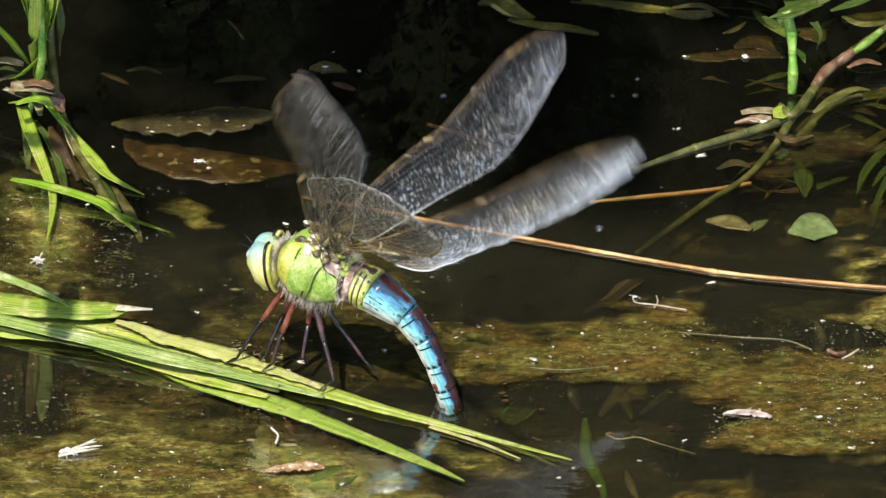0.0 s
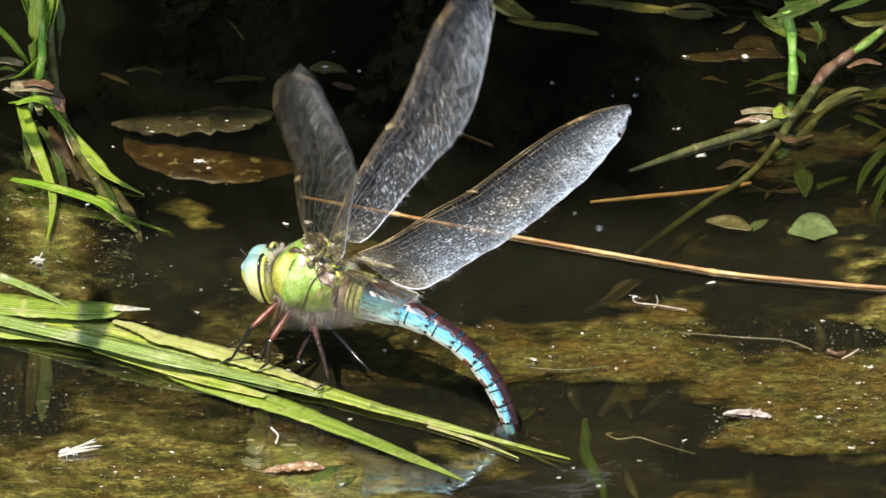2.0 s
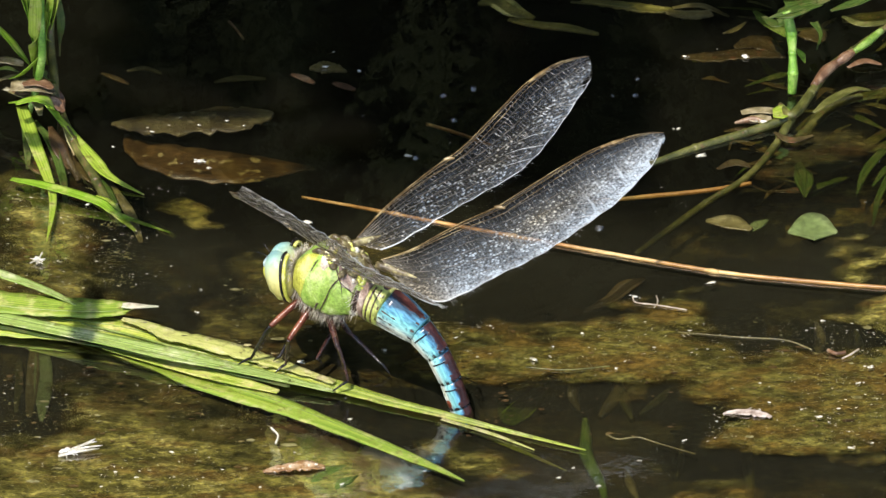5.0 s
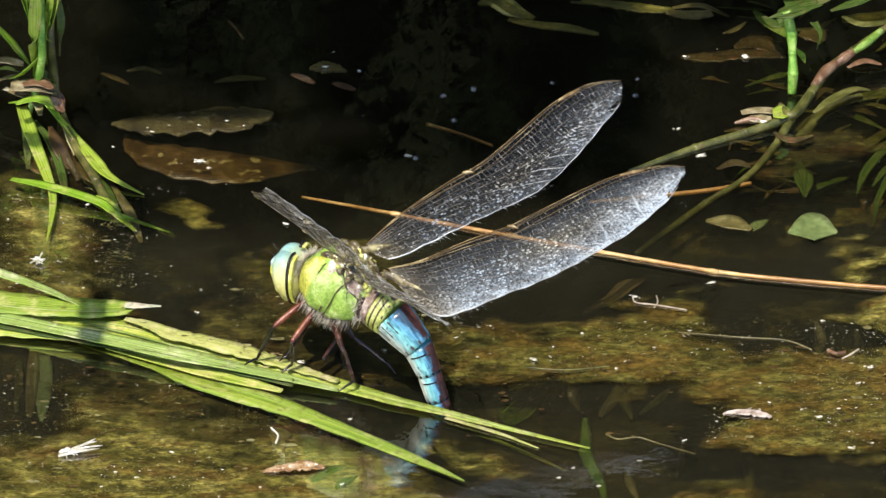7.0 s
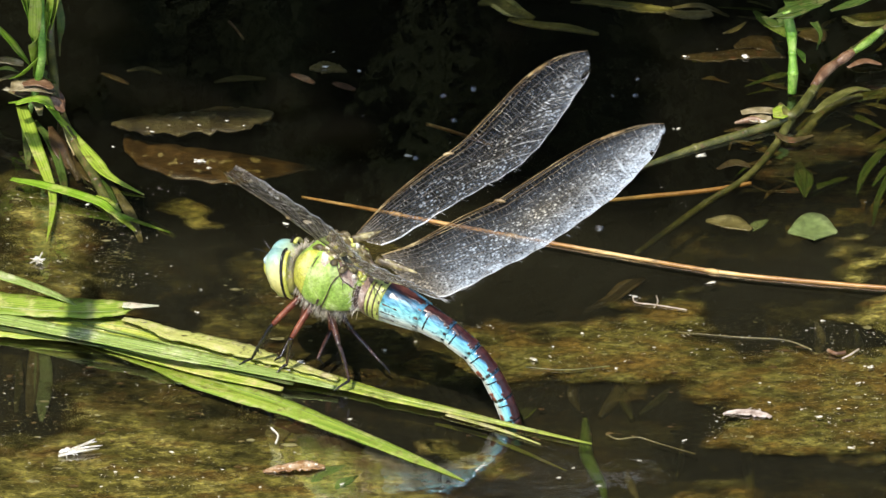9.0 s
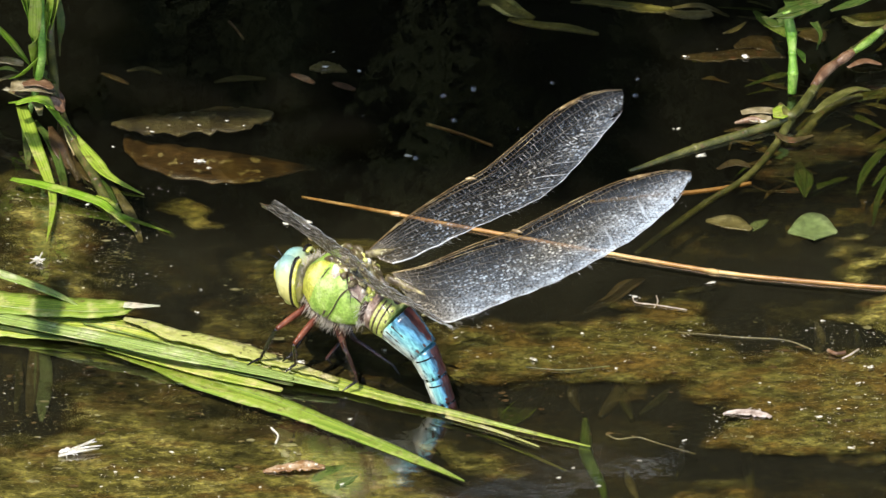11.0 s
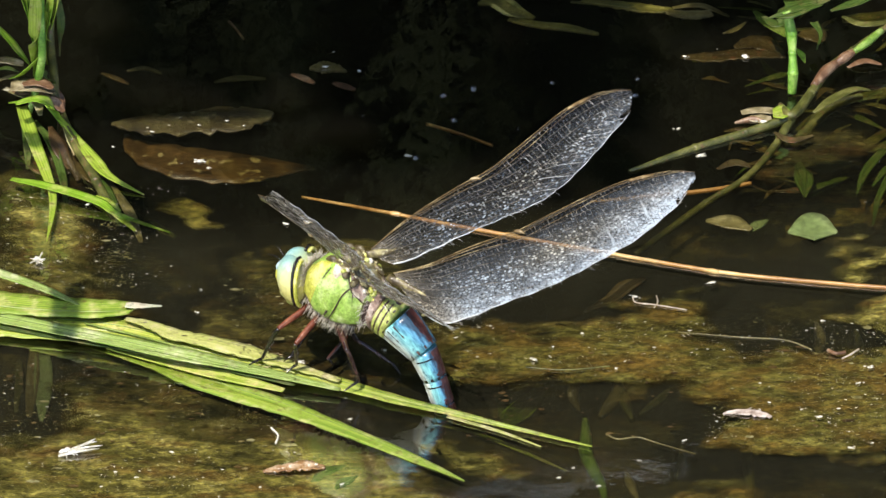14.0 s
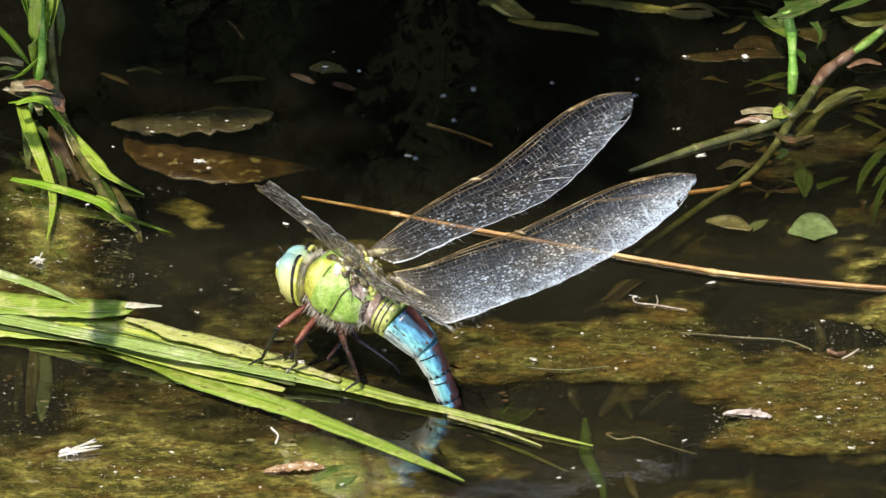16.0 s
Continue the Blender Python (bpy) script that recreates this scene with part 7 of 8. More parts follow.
def build_dragonfly():
    fly = tagged(new("dragonfly"), "large green and blue dragonfly laying eggs on floating reed blades", "dragonfly")
    # thorax
    bm, rings = bmesh.new(), []
    for i in range(25):
        rings.append([bm.verts.new(thorax_point(i / 24, k * 10.0, 1.0)) for k in range(36)])
    for a, b in zip(rings, rings[1:]):
        for k in range(36):
            bm.faces.new((a[k], a[(k + 1) % 36], b[(k + 1) % 36], b[k]))
    bm.faces.new(list(reversed(rings[0]))), bm.faces.new(rings[-1])
    bmesh.ops.recalc_face_normals(bm, faces=bm.faces)
    thorax = part("thorax", bm, SKIN_GREEN, fly, "green thorax with dark brown seams")
    for sgn in (1, -1):
        for corners, mt, lb in ((((0.03, 50), (0.05, 158), (0.42, 156), (0.21, 48)), SKIN_LIME, "yellow-green front side plate"),
                                (((0.215, 46), (0.425, 150), (0.72, 126), (0.47, 50)), SKIN_GREEN, "apple-green middle side plate"),
                                (((0.50, 42), (0.745, 120), (0.885, 116), (0.88, 40)), SKIN_GREEN, "apple-green rear side plate"),
                                (((0.895, 44), (0.91, 134), (0.985, 140), (0.975, 52)), SKIN_BROWN, "brown hind plate"),
                                (((0.75, 121), (0.64, 150), (0.90, 154), (0.89, 117)), SKIN_ROSY, "rosy brown plate under the wing roots"),
                                (((0.77, 112), (0.73, 131), (0.87, 134), (0.85, 120)), SKIN_PALE, "pinkish pale plate below the hind wing root"),
                                (((0.47, 124), (0.44, 146), (0.60, 150), (0.54, 116)), SKIN_PALE, "pale plate below the wing root"),
                                (((0.43, 146), (0.44, 180), (0.92, 180), (0.90, 144)), SKIN_BACK, "spotted brown back plate")):
            c = [(u, v if sgn > 0 else 360 - v) for u, v in corners]
            part("side_plate", thorax_patch(c, 1.05), mt, thorax, lb)
    for lo, hi, r in (((0.47, 42), (0.745, 130), 0.13), ((0.37, 116), (0.42, 136), 0.13), ((0.46, 60), (0.50, 74), 0.24), ((0.89, 42), (0.905, 134), 0.10), ((0.66, 138), (0.74, 122), 0.13), ((0.74, 121), (0.90, 117), 0.12), ((0.80, 92), (0.77, 118), 0.08)):
        for sgn in (1, -1):
            pts = [thorax_point(lo[0] + (hi[0] - lo[0]) * k / 8, (lo[1] + (hi[1] - lo[1]) * k / 8) * sgn, 1.03) for k in range(9)]
            part("seam", tube(bmesh.new(), pts, [r * MM * (0.6 + 0.4 * math.sin(k * 1.3) ** 2) for k in range(9)], 6, 20), SKIN_BROWN, thorax, "dark brown seam")
    belly = bmesh.new()
    grid = [[belly.verts.new(thorax_point(0.02 + 0.9 * i / 16, -44 + 88 * j / 12, 1.02 if 0 < i < 16 and 0 < j < 12 else 0.99)) for j in range(13)] for i in range(17)]
    for i in range(16):
        for j in range(12):
            belly.faces.new((grid[i][j], grid[i + 1][j], grid[i + 1][j + 1], grid[i][j + 1]))
    bmesh.ops.recalc_face_normals(belly, faces=belly.faces)
    part("belly_plate", belly, SKIN_BROWN, thorax, "brown hairy underside")
    for u, w, lb in ((0.44, 1.5, "yellow boss on the back"), (0.56, 1.3, "yellow-green boss on the back"), (0.70, 1.4, "pale boss on the back"), (0.84, 1.1, "pale boss on the back")):
        b = bmesh.new()
        q = thorax_point(u, 180, 1.0)
        ball(b, box_matrix(q, (0.0009, w * 0.8 * MM, 0.0004)), 14, 8)
        part("back_boss", b, SKIN_BACK, thorax, lb)
    for u in (0.38, 0.5, 0.63, 0.77):
        for y in (-1, 1):
            q = thorax_point(u, 180 - y * 26, 1.0)
            part("wing_socket", tube(bmesh.new(), [q + Vector((0.0012, 0, -0.0003)), q + Vector((0, 0, 0.0003)), q + Vector((-0.0014, 0, -0.0004))], [0.0002, 0.00055, 0.0002], 8, 8), SKIN_BACK, thorax)
    lumps = random.Random(31)
    for k in range(30):
        q = thorax_point(0.50 + 0.49 * k / 29, 180 - lumps.choice((1, 1, -1)) * lumps.uniform(6, 44), 1.03)
        b = bmesh.new()
        ball(b, box_matrix(q, (lumps.uniform(0.35, 0.95) * MM, lumps.uniform(0.3, 0.8) * MM, lumps.uniform(0.25, 0.55) * MM), (lumps.uniform(-30, 30), lumps.uniform(-30, 30), lumps.uniform(0, 180))), 10, 7)
        part("wing_root_plate", b, (SKIN_AQUA, SKIN_PALE, SKIN_BACK, SKIN_LIME, SKIN_BACK)[k % 5], thorax, "small knobbly plate between the wing roots")
    hb, rnd = bmesh.new(), random.Random(8)
    for _ in range(900):
        u, v = rnd.uniform(0.0, 0.75), rnd.choice((rnd.gauss(0, 34), rnd.gauss(0, 34), rnd.uniform(60, 300))) if rnd.random() < 0.85 else rnd.uniform(0, 360)
        if 60 < v % 360 < 300:
            u = rnd.uniform(0.0, 0.07)
        p = thorax_point(u, v, 0.98)
        o = thorax_point(u, v, 1.6) - p
        l = rnd.uniform(0.8, 2.2) * MM
        q = p + o.normalized() * l + Vector((rnd.uniform(-1, 1), rnd.uniform(-1, 1), rnd.uniform(-1, 1))) * 0.0004
        tube(hb, [p, q], [0.00004, 0.00002], 3, 1)
    wb = bmesh.new()
    for _ in range(950):
        k = rnd.random()
        u, v = (rnd.uniform(-0.02, 0.06), rnd.uniform(20, 340)) if k < 0.45 else (rnd.uniform(0.02, 0.9), rnd.choice((1, -1)) * rnd.uniform(24, 54)) if k < 0.62 else (rnd.uniform(0.88, 0.99), rnd.uniform(50, 310))
        p = thorax_point(max(u, 0), v, 0.98)
        o = (thorax_point(max(u, 0), v, 1.6) - p).normalized() + Vector((0.6 if k < 0.45 else 0, 0, -0.3))
        q = p + o * rnd.uniform(0.4, 1.5) * MM + Vector((rnd.uniform(-1, 1), rnd.uniform(-1, 1), rnd.uniform(-1, 1))) * 0.0004
        tube(wb, [p, q], [0.00003, 0.000012], 3, 1)
    tagged(part("hair", wb, HAIR_PALE, thorax, "whitish fuzz round the neck and flanks"), kind="stuff")
    tagged(part("hair", hb, HAIR, thorax, "pale brown fuzz under the thorax"), kind="stuff")
    # head
    neck = bmesh.new()
    tube(neck, [(0.0040, 0, -0.0014), (0.0054, 0, -0.0022), (0.0064, 0, -0.0026)], [0.0024, 0.0016, 0.0022], 14, 10)
    part("neck", neck, SKIN_BROWN, fly, "dark hairy neck")
    hb = bmesh.new()
    ball(hb, box_matrix((0.0094, 0, -0.0036), (0.0017, 0.0040, 0.0036)), 20, 14)
    head = part("head", hb, SKIN_LIME, fly, "yellow-green head with huge eyes")
    for y in (1, -1):
        b = bmesh.new()
        ball(b, box_matrix((0.0102, y * 0.0019, -0.0024), (0.0026, 0.0034, 0.0044), (y * 24, 12, y * 18)), 28, 20)
        part("eye", b, EYE_SKIN, head, "glossy eye, blue above and yellow-green below")
        b = bmesh.new()
        pts = [(0.0088 + 0.0002 * math.cos(a), y * (0.0022 + 0.0031 * math.sin(a)), -0.0024 + 0.0047 * math.cos(a)) for a in (radians(k) for k in range(-20, 171, 19))]
        tube(b, pts, [0.00028] * len(pts), 8, 30)
        part("eye_rim", b, SKIN_BLACK, head, "black rim behind the eye")
        b = bmesh.new()
        pts = [(0.0083 + 0.0002 * math.cos(a), y * (0.0020 + 0.0030 * math.sin(a)), -0.0026 + 0.0044 * math.cos(a)) for a in (radians(k) for k in range(-10, 165, 19))]
        tube(b, pts, [0.0004] * len(pts), 8, 30)
        part("eye_rim", b, SKIN_LIME, head, "yellow band behind the eye")
        b = bmesh.new()
        tube(b, [(0.0128, y * 0.0006, 0.0002), (0.0140, y * 0.0012, 0.0012), (0.0150, y * 0.0018, 0.0016)], [0.00016, 0.0001, 0.00003], 6, 8)
        part("antenna", b, SKIN_BLACK, head, "short black bristle antenna")
    b = bmesh.new()
    ball(b, box_matrix((0.0124, 0, -0.0030), (0.0015, 0.0024, 0.0022), (0, 20, 0)), 20, 14)
    part("face", b, SKIN_LIME, head, "yellow face")
    b = bmesh.new()
    ball(b, box_matrix((0.0129, 0, -0.0013), (0.0011, 0.0016, 0.0009), (0, 15, 0)), 18, 12)
    part("forehead", b, SKIN_CREST, head, "pale blue crest of the forehead")
    b = bmesh.new()
    ball(b, box_matrix((0.0118, 0, -0.0058), (0.0014, 0.0022, 0.0014), (0, 30, 0)), 18, 12)
    part("lip", b, SKIN_LIME, head, "yellow upper lip")
    b = bmesh.new()
    ball(b, box_matrix((0.0104, 0, -0.0072), (0.0017, 0.0022, 0.0011), (0, 10, 0)), 16, 10)
    part("jaw", b, SKIN_AQUA, head, "yellow-green lower jaw")
    for ob in (head, *head.children):
        ob.data.transform(Matrix.Translation((0.0056, 0, -0.0016)) @ pose(0, 0, 0, 0, 8, 12) @ Matrix.Scale(0.88, 4) @ Matrix.Translation((-0.0078, 0, 0.0022)))
    moving = {"fly": fly, "segments": [abdomen_segment(i, fly) for i in range(10)]}
    for kind in ("fore", "hind"):
        for side in (1, -1):
            moving[kind, side] = wing(kind, side, fly)
    return moving


def leg_piece(name, length, r0, r1, mat, parent, label, spines=0):
    bm = bmesh.new()
    tube(bm, [(0, 0, 0), (length * 0.15, 0, 0.00012), (length * 0.6, 0, 0.0001), (length * 0.95, 0, 0), (length, 0, 0)],
         [r0 * 0.8 * MM, r0 * MM, (r0 + r1) / 2 * MM, r1 * MM, r1 * 0.7 * MM], 9, 18)
    ob = part(name, bm, mat, parent, label)
    if spines:
        sb = bmesh.new()
        for k in range(spines):
            x = length * (0.15 + 0.8 * k / spines)
            for y in (1, -1):
                tube(sb, [(x, 0, -r1 * 0.5 * MM), (x + 0.0004, y * 0.0006, -0.0009)], [0.00005, 0.000015], 4, 1)
        part("spines", sb, SKIN_BLACK, ob, "black leg bristles")
    return ob


# ---- the blue damselfly that darts past ----
def build_damselfly():
    fly = tagged(new("damselfly"), "small bright blue damselfly darting over the water", "damselfly")
    pts = [(-0.0015, 0, 0), (-0.012, 0, -0.0006), (-0.026, 0, -0.001)]
    part("abdomen", tube(bmesh.new(), pts, [0.0008, 0.0007, 0.0009], 8, 16), DAMSEL_BLUE, fly, "thin bright blue abdomen")
    for x in (-0.006, -0.011, -0.016, -0.020):
        part("abdomen_ring", tube(bmesh.new(), [(x, 0, -0.0005), (x - 0.0008, 0, -0.0006)], [0.00085, 0.00085], 8, 2), SKIN_BLACK, fly, "black ring")
    b = bmesh.new()
    ball(b, box_matrix((0.0008, 0, 0), (0.0030, 0.0014, 0.0017)), 16, 10)
    part("thorax", b, DAMSEL_BLUE, fly, "blue thorax")
    for y in (-0.0005, 0.0005):
        part("shoulder_stripe", tube(bmesh.new(), [(0.003, y, 0.0012), (0.0005, y * 1.4, 0.0018), (-0.002, y, 0.0012)], [0.0002, 0.0003, 0.0002], 6, 8), SKIN_BLACK, fly, "black shoulder stripe")
    for y in (-0.0013, 0.0013):
        b = bmesh.new()
        ball(b, box_matrix((0.0044, y, 0.0002), (0.0009, 0.0009, 0.0009)), 12, 8)
        part("eye", b, DAMSEL_BLUE, fly, "round blue eye")
    for side in (1, -1):
        for x, a in ((0.0, 74), (-0.0015, 66)):
            m = pose(x, 0, 0.0014, 6 * side, 0, a * side) @ pose(0, 0, 0, 0, 0, 90 * side)
            bm = ribbon([(0, 0, 0), (0.006, 0, 0), (0.013, 0, 0), (0.018, 0, 0)], [0.0006, 0.0022, 0.0034, 0.0006], 0.0, 0.00003, 16)
            bmesh.ops.transform(bm, matrix=m, verts=bm.verts)
            part("wing", bm, WING_FORE, fly, "clear narrow wing")
    return fly


DAMSEL_BLUE = mottled("bright blue shell", (0.02, 0.16, 0.42), (0.05, 0.30, 0.62), (0.15, 0.45, 0.75), 400, 0.3, 0.00003)
insect = build_dragonfly()
damselfly = build_damselfly()

# ---- movement ----
BODY = [  # seconds, place, turn
    (0.00, -0.02020, -0.03587, 0.01839, -4.2, -3.4, 150.0), (0.10, -0.02056, -0.03589, 0.01836, -4.4, -3.1, 150.2), (0.20, -0.02182, -0.03622, 0.01778, -4.6, -2.8, 150.4), (0.50, -0.02254, -0.03655, 0.01721, -5.1, -1.9, 151.0),
    (1.00, -0.02227, -0.03641, 0.01744, -5.1, -1.9, 151.0), (1.40, -0.02227, -0.03650, 0.01729, -5.1, -1.9, 151.0), (1.50, -0.02281, -0.03682, 0.01674, -5.1, -1.9, 151.0), (2.00, -0.02101, -0.03668, 0.01698, -5.1, -1.9, 151.0),
    (2.50, -0.01849, -0.03688, 0.01664, -3.8, -4.2, 149.5), (3.00, -0.01787, -0.03693, 0.01656, -3.1, -5.3, 148.7), (3.50, -0.01788, -0.03673, 0.01689, -2.9, -5.7, 148.4), (4.00, -0.01788, -0.03682, 0.01673, -2.9, -5.7, 148.4),
    (4.20, -0.01788, -0.03682, 0.01673, -2.9, -5.7, 148.4), (6.30, -0.01717, -0.03680, 0.01678, -2.4, -6.4, 147.8), (6.50, -0.01708, -0.03675, 0.01686, -2.4, -6.4, 147.8), (6.60, -0.01699, -0.03678, 0.01681, -2.4, -6.4, 147.8),
    (7.00, -0.01670, -0.03714, 0.01619, -0.5, -9.3, 145.6), (7.50, -0.01697, -0.03714, 0.01619, -0.5, -9.3, 145.6), (7.60, -0.01697, -0.03709, 0.01628, -0.5, -9.3, 145.6), (8.00, -0.01691, -0.03668, 0.01698, -2.0, -7.1, 147.3),
    (8.50, -0.01797, -0.03655, 0.01720, -2.9, -5.7, 148.4), (9.00, -0.01760, -0.03652, 0.01726, -3.1, -5.3, 148.7), (9.20, -0.01743, -0.03664, 0.01705, -2.9, -5.7, 148.4), (11.30, -0.01599, -0.03749, 0.01559, -0.3, -9.6, 145.3),
    (11.50, -0.01590, -0.03749, 0.01558, -0.2, -9.7, 145.2), (12.00, -0.01573, -0.03764, 0.01532, -0.1, -9.9, 145.1), (12.50, -0.01600, -0.03765, 0.01530, 0.0, -10.0, 145.0), (13.00, -0.01617, -0.03749, 0.01559, -0.3, -9.6, 145.3),
    (13.50, -0.01625, -0.03741, 0.01572, -0.5, -9.3, 145.6), (14.00, -0.01589, -0.03746, 0.01562, -0.4, -9.4, 145.5), (14.50, -0.01589, -0.03743, 0.01569, -0.4, -9.5, 145.4), (15.00, -0.01599, -0.03735, 0.01583, -0.3, -9.6, 145.3),
    (15.50, -0.01572, -0.03745, 0.01566, -0.2, -9.7, 145.3), (16.00, -0.01590, -0.03736, 0.01580, -0.2, -9.8, 145.2),
]
FORE_RIGHT = [  # seconds, turn about the wing root at (-2.9, -2.9, 6.4) mm
    (0.000, 32.4, -15.9, -106.7), (0.033, 34.9, -23.5, -107.6), (0.067, 6.0, -33.9, -100.6), (0.100, 3.6, -22.1, -99.5),
    (0.133, 1.6, -10.2, -98.9), (0.167, 0.1, -9.2, -90.5), (0.200, 0.2, -19.2, -90.6), (0.233, 0.3, -29.2, -90.6),
    (0.267, 3.7, -31.5, -97.0), (0.300, 2.4, -21.6, -96.4), (0.333, 1.2, -11.7, -96.1), (0.367, 0.4, -9.1, -92.6),
    (0.400, 0.9, -19.1, -92.7), (0.433, 1.4, -29.1, -92.9), (0.500, 5.6, -20.6, -105.6), (0.600, 5.6, -19.9, -106.0),
    (1.000, 5.3, -18.1, -106.8), (1.400, 4.6, -17.6, -104.8), (1.467, 24.8, -35.5, -106.5), (1.500, 21.6, -25.9, -104.8),
    (1.533, 19.0, -16.2, -103.9), (1.567, 2.7, -15.2, -100.1), (1.600, 4.6, -25.0, -100.7), (1.633, 6.8, -34.8, -101.9),
    (1.667, 1.4, -26.4, -93.1), (1.700, 0.8, -16.5, -92.9), (1.733, 0.3, -6.5, -92.8), (1.767, 0.1, -5.5, -91.0),
    (1.800, 0.3, -15.5, -91.0), (1.833, 0.5, -25.5, -91.1), (1.867, 2.0, -24.8, -94.8), (1.900, 1.2, -14.8, -94.5),
    (1.933, 0.4, -4.9, -94.4), (1.967, 18.9, -16.5, -92.9), (2.000, 19.3, -23.5, -93.1), (2.033, 19.8, -30.5, -93.2),
    (2.067, -0.6, -24.0, -88.6), (2.100, -0.4, -15.0, -88.6), (2.133, -0.1, -6.0, -88.7), (2.167, 0.4, -6.8, -93.1),
    (2.200, 0.9, -16.7, -93.2), (2.233, 1.6, -26.7, -93.4), (2.267, 0.7, -28.2, -91.5), (2.300, 0.4, -18.2, -91.4),
    (2.333, 0.2, -8.2, -91.3), (2.367, 0.3, -13.5, -91.2), (2.400, 0.4, -20.5, -91.3), (2.433, 0.6, -27.5, -91.3),
    (2.467, 10.6, -27.6, -102.3), (2.500, 8.6, -18.8, -101.5), (2.533, 6.8, -9.9, -101.0), (2.567, 1.3, -7.0, -100.5),
    (2.600, 2.6, -13.9, -100.7), (2.633, 4.0, -20.7, -101.1), (2.667, 5.1, -27.6, -100.8), (2.700, 3.3, -18.7, -100.1),
    (2.733, 1.7, -9.9, -99.7), (2.767, 4.4, -19.7, -102.8), (2.800, 5.1, -22.6, -103.1), (2.833, 5.8, -25.5, -103.4),
    (2.900, 6.5, -21.1, -107.5), (3.000, 5.9, -19.2, -107.5), (3.500, 5.8, -18.7, -107.7), (4.000, 6.1, -19.6, -107.6),
    (4.200, 5.3, -18.4, -106.3), (6.300, 4.1, -15.5, -105.1), (6.500, 5.3, -17.4, -107.3), (7.000, 6.0, -18.6, -108.3),
    (7.500, 6.7, -18.4, -110.3), (8.000, 4.8, -15.6, -107.4), (8.400, 4.4, -14.8, -106.6), (8.467, 21.8, -31.2, -101.5),
    (8.500, 20.1, -23.4, -100.7), (8.533, 18.6, -15.5, -100.2), (8.567, 3.9, -20.4, -101.1), (8.600, 5.2, -26.3, -101.6),
    (8.633, 6.6, -32.1, -102.3), (8.700, 5.4, -17.2, -107.7), (8.767, 2.1, -15.3, -98.0), (8.800, 3.5, -24.2, -98.5),
    (8.833, 5.1, -33.1, -99.2), (8.867, 4.9, -24.2, -101.8), (8.900, 3.8, -19.3, -101.4), (8.933, 2.8, -14.4, -101.1),
    (9.000, 4.3, -15.8, -105.6), (9.200, 4.4, -15.0, -106.5), (11.300, 5.4, -17.5, -107.5), (11.500, 6.0, -18.3, -108.6),
    (12.000, 6.4, -19.2, -108.8), (12.500, 6.6, -19.0, -109.5), (13.000, 6.5, -18.9, -109.2), (13.500, 6.3, -18.7, -109.0),
    (14.000, 6.4, -18.4, -109.6), (14.500, 6.3, -17.9, -109.8), (16.000, 6.1, -17.8, -109.3),
]
HIND_RIGHT = [  # seconds, turn about the wing root at (-7.0, -2.9, 4.8) mm
    (0.000, -5.5, -1.6, -119.8), (0.067, 1.9, -5.4, -109.8), (0.100, -1.1, 3.1, -109.8), (0.133, -4.2, 11.5, -110.1),
    (0.200, 3.2, -6.8, -115.4), (0.300, 4.2, -7.9, -117.9), (0.400, 5.1, -11.3, -114.6), (0.500, 7.4, -13.1, -119.8),
    (1.000, 6.7, -11.3, -120.9), (1.400, 6.2, -11.3, -118.9), (1.500, 8.1, -13.5, -121.2), (1.600, 6.4, -10.4, -121.8),
    (1.700, 6.1, -11.7, -117.7), (1.800, 6.0, -13.9, -113.7), (1.900, 4.8, -11.4, -112.9), (2.000, 6.2, -10.6, -120.7),
    (2.100, 4.9, -9.9, -116.5), (2.200, 6.7, -13.4, -116.9), (2.300, 6.4, -13.5, -115.6), (2.400, 5.6, -12.5, -114.4),
    (2.500, 7.8, -13.9, -119.6), (2.600, 4.2, -9.7, -113.5), (2.700, 4.8, -9.6, -116.6), (2.800, 5.7, -12.1, -115.3),
    (3.000, 7.4, -12.5, -120.9), (3.500, 8.5, -13.6, -122.4), (4.000, 7.9, -13.4, -120.9), (4.200, 7.3, -12.7, -120.2),
    (6.300, 6.6, -11.1, -121.0), (6.500, 6.9, -11.7, -120.9), (7.000, 7.5, -12.2, -122.1), (7.500, 7.5, -11.8, -122.8),
    (8.000, 6.6, -11.1, -121.0), (8.500, 7.0, -12.3, -119.9), (8.700, 7.7, -12.3, -122.4), (9.000, 7.3, -12.1, -121.2),
    (9.200, 6.3, -10.6, -120.7), (11.300, 9.0, -13.6, -123.8), (12.500, 9.7, -14.4, -124.4), (13.000, 9.5, -14.3, -124.3),
    (13.500, 9.1, -13.9, -123.5), (14.000, 9.3, -13.8, -124.4), (14.500, 8.9, -13.3, -124.5), (16.000, 9.2, -13.7, -124.5),
]
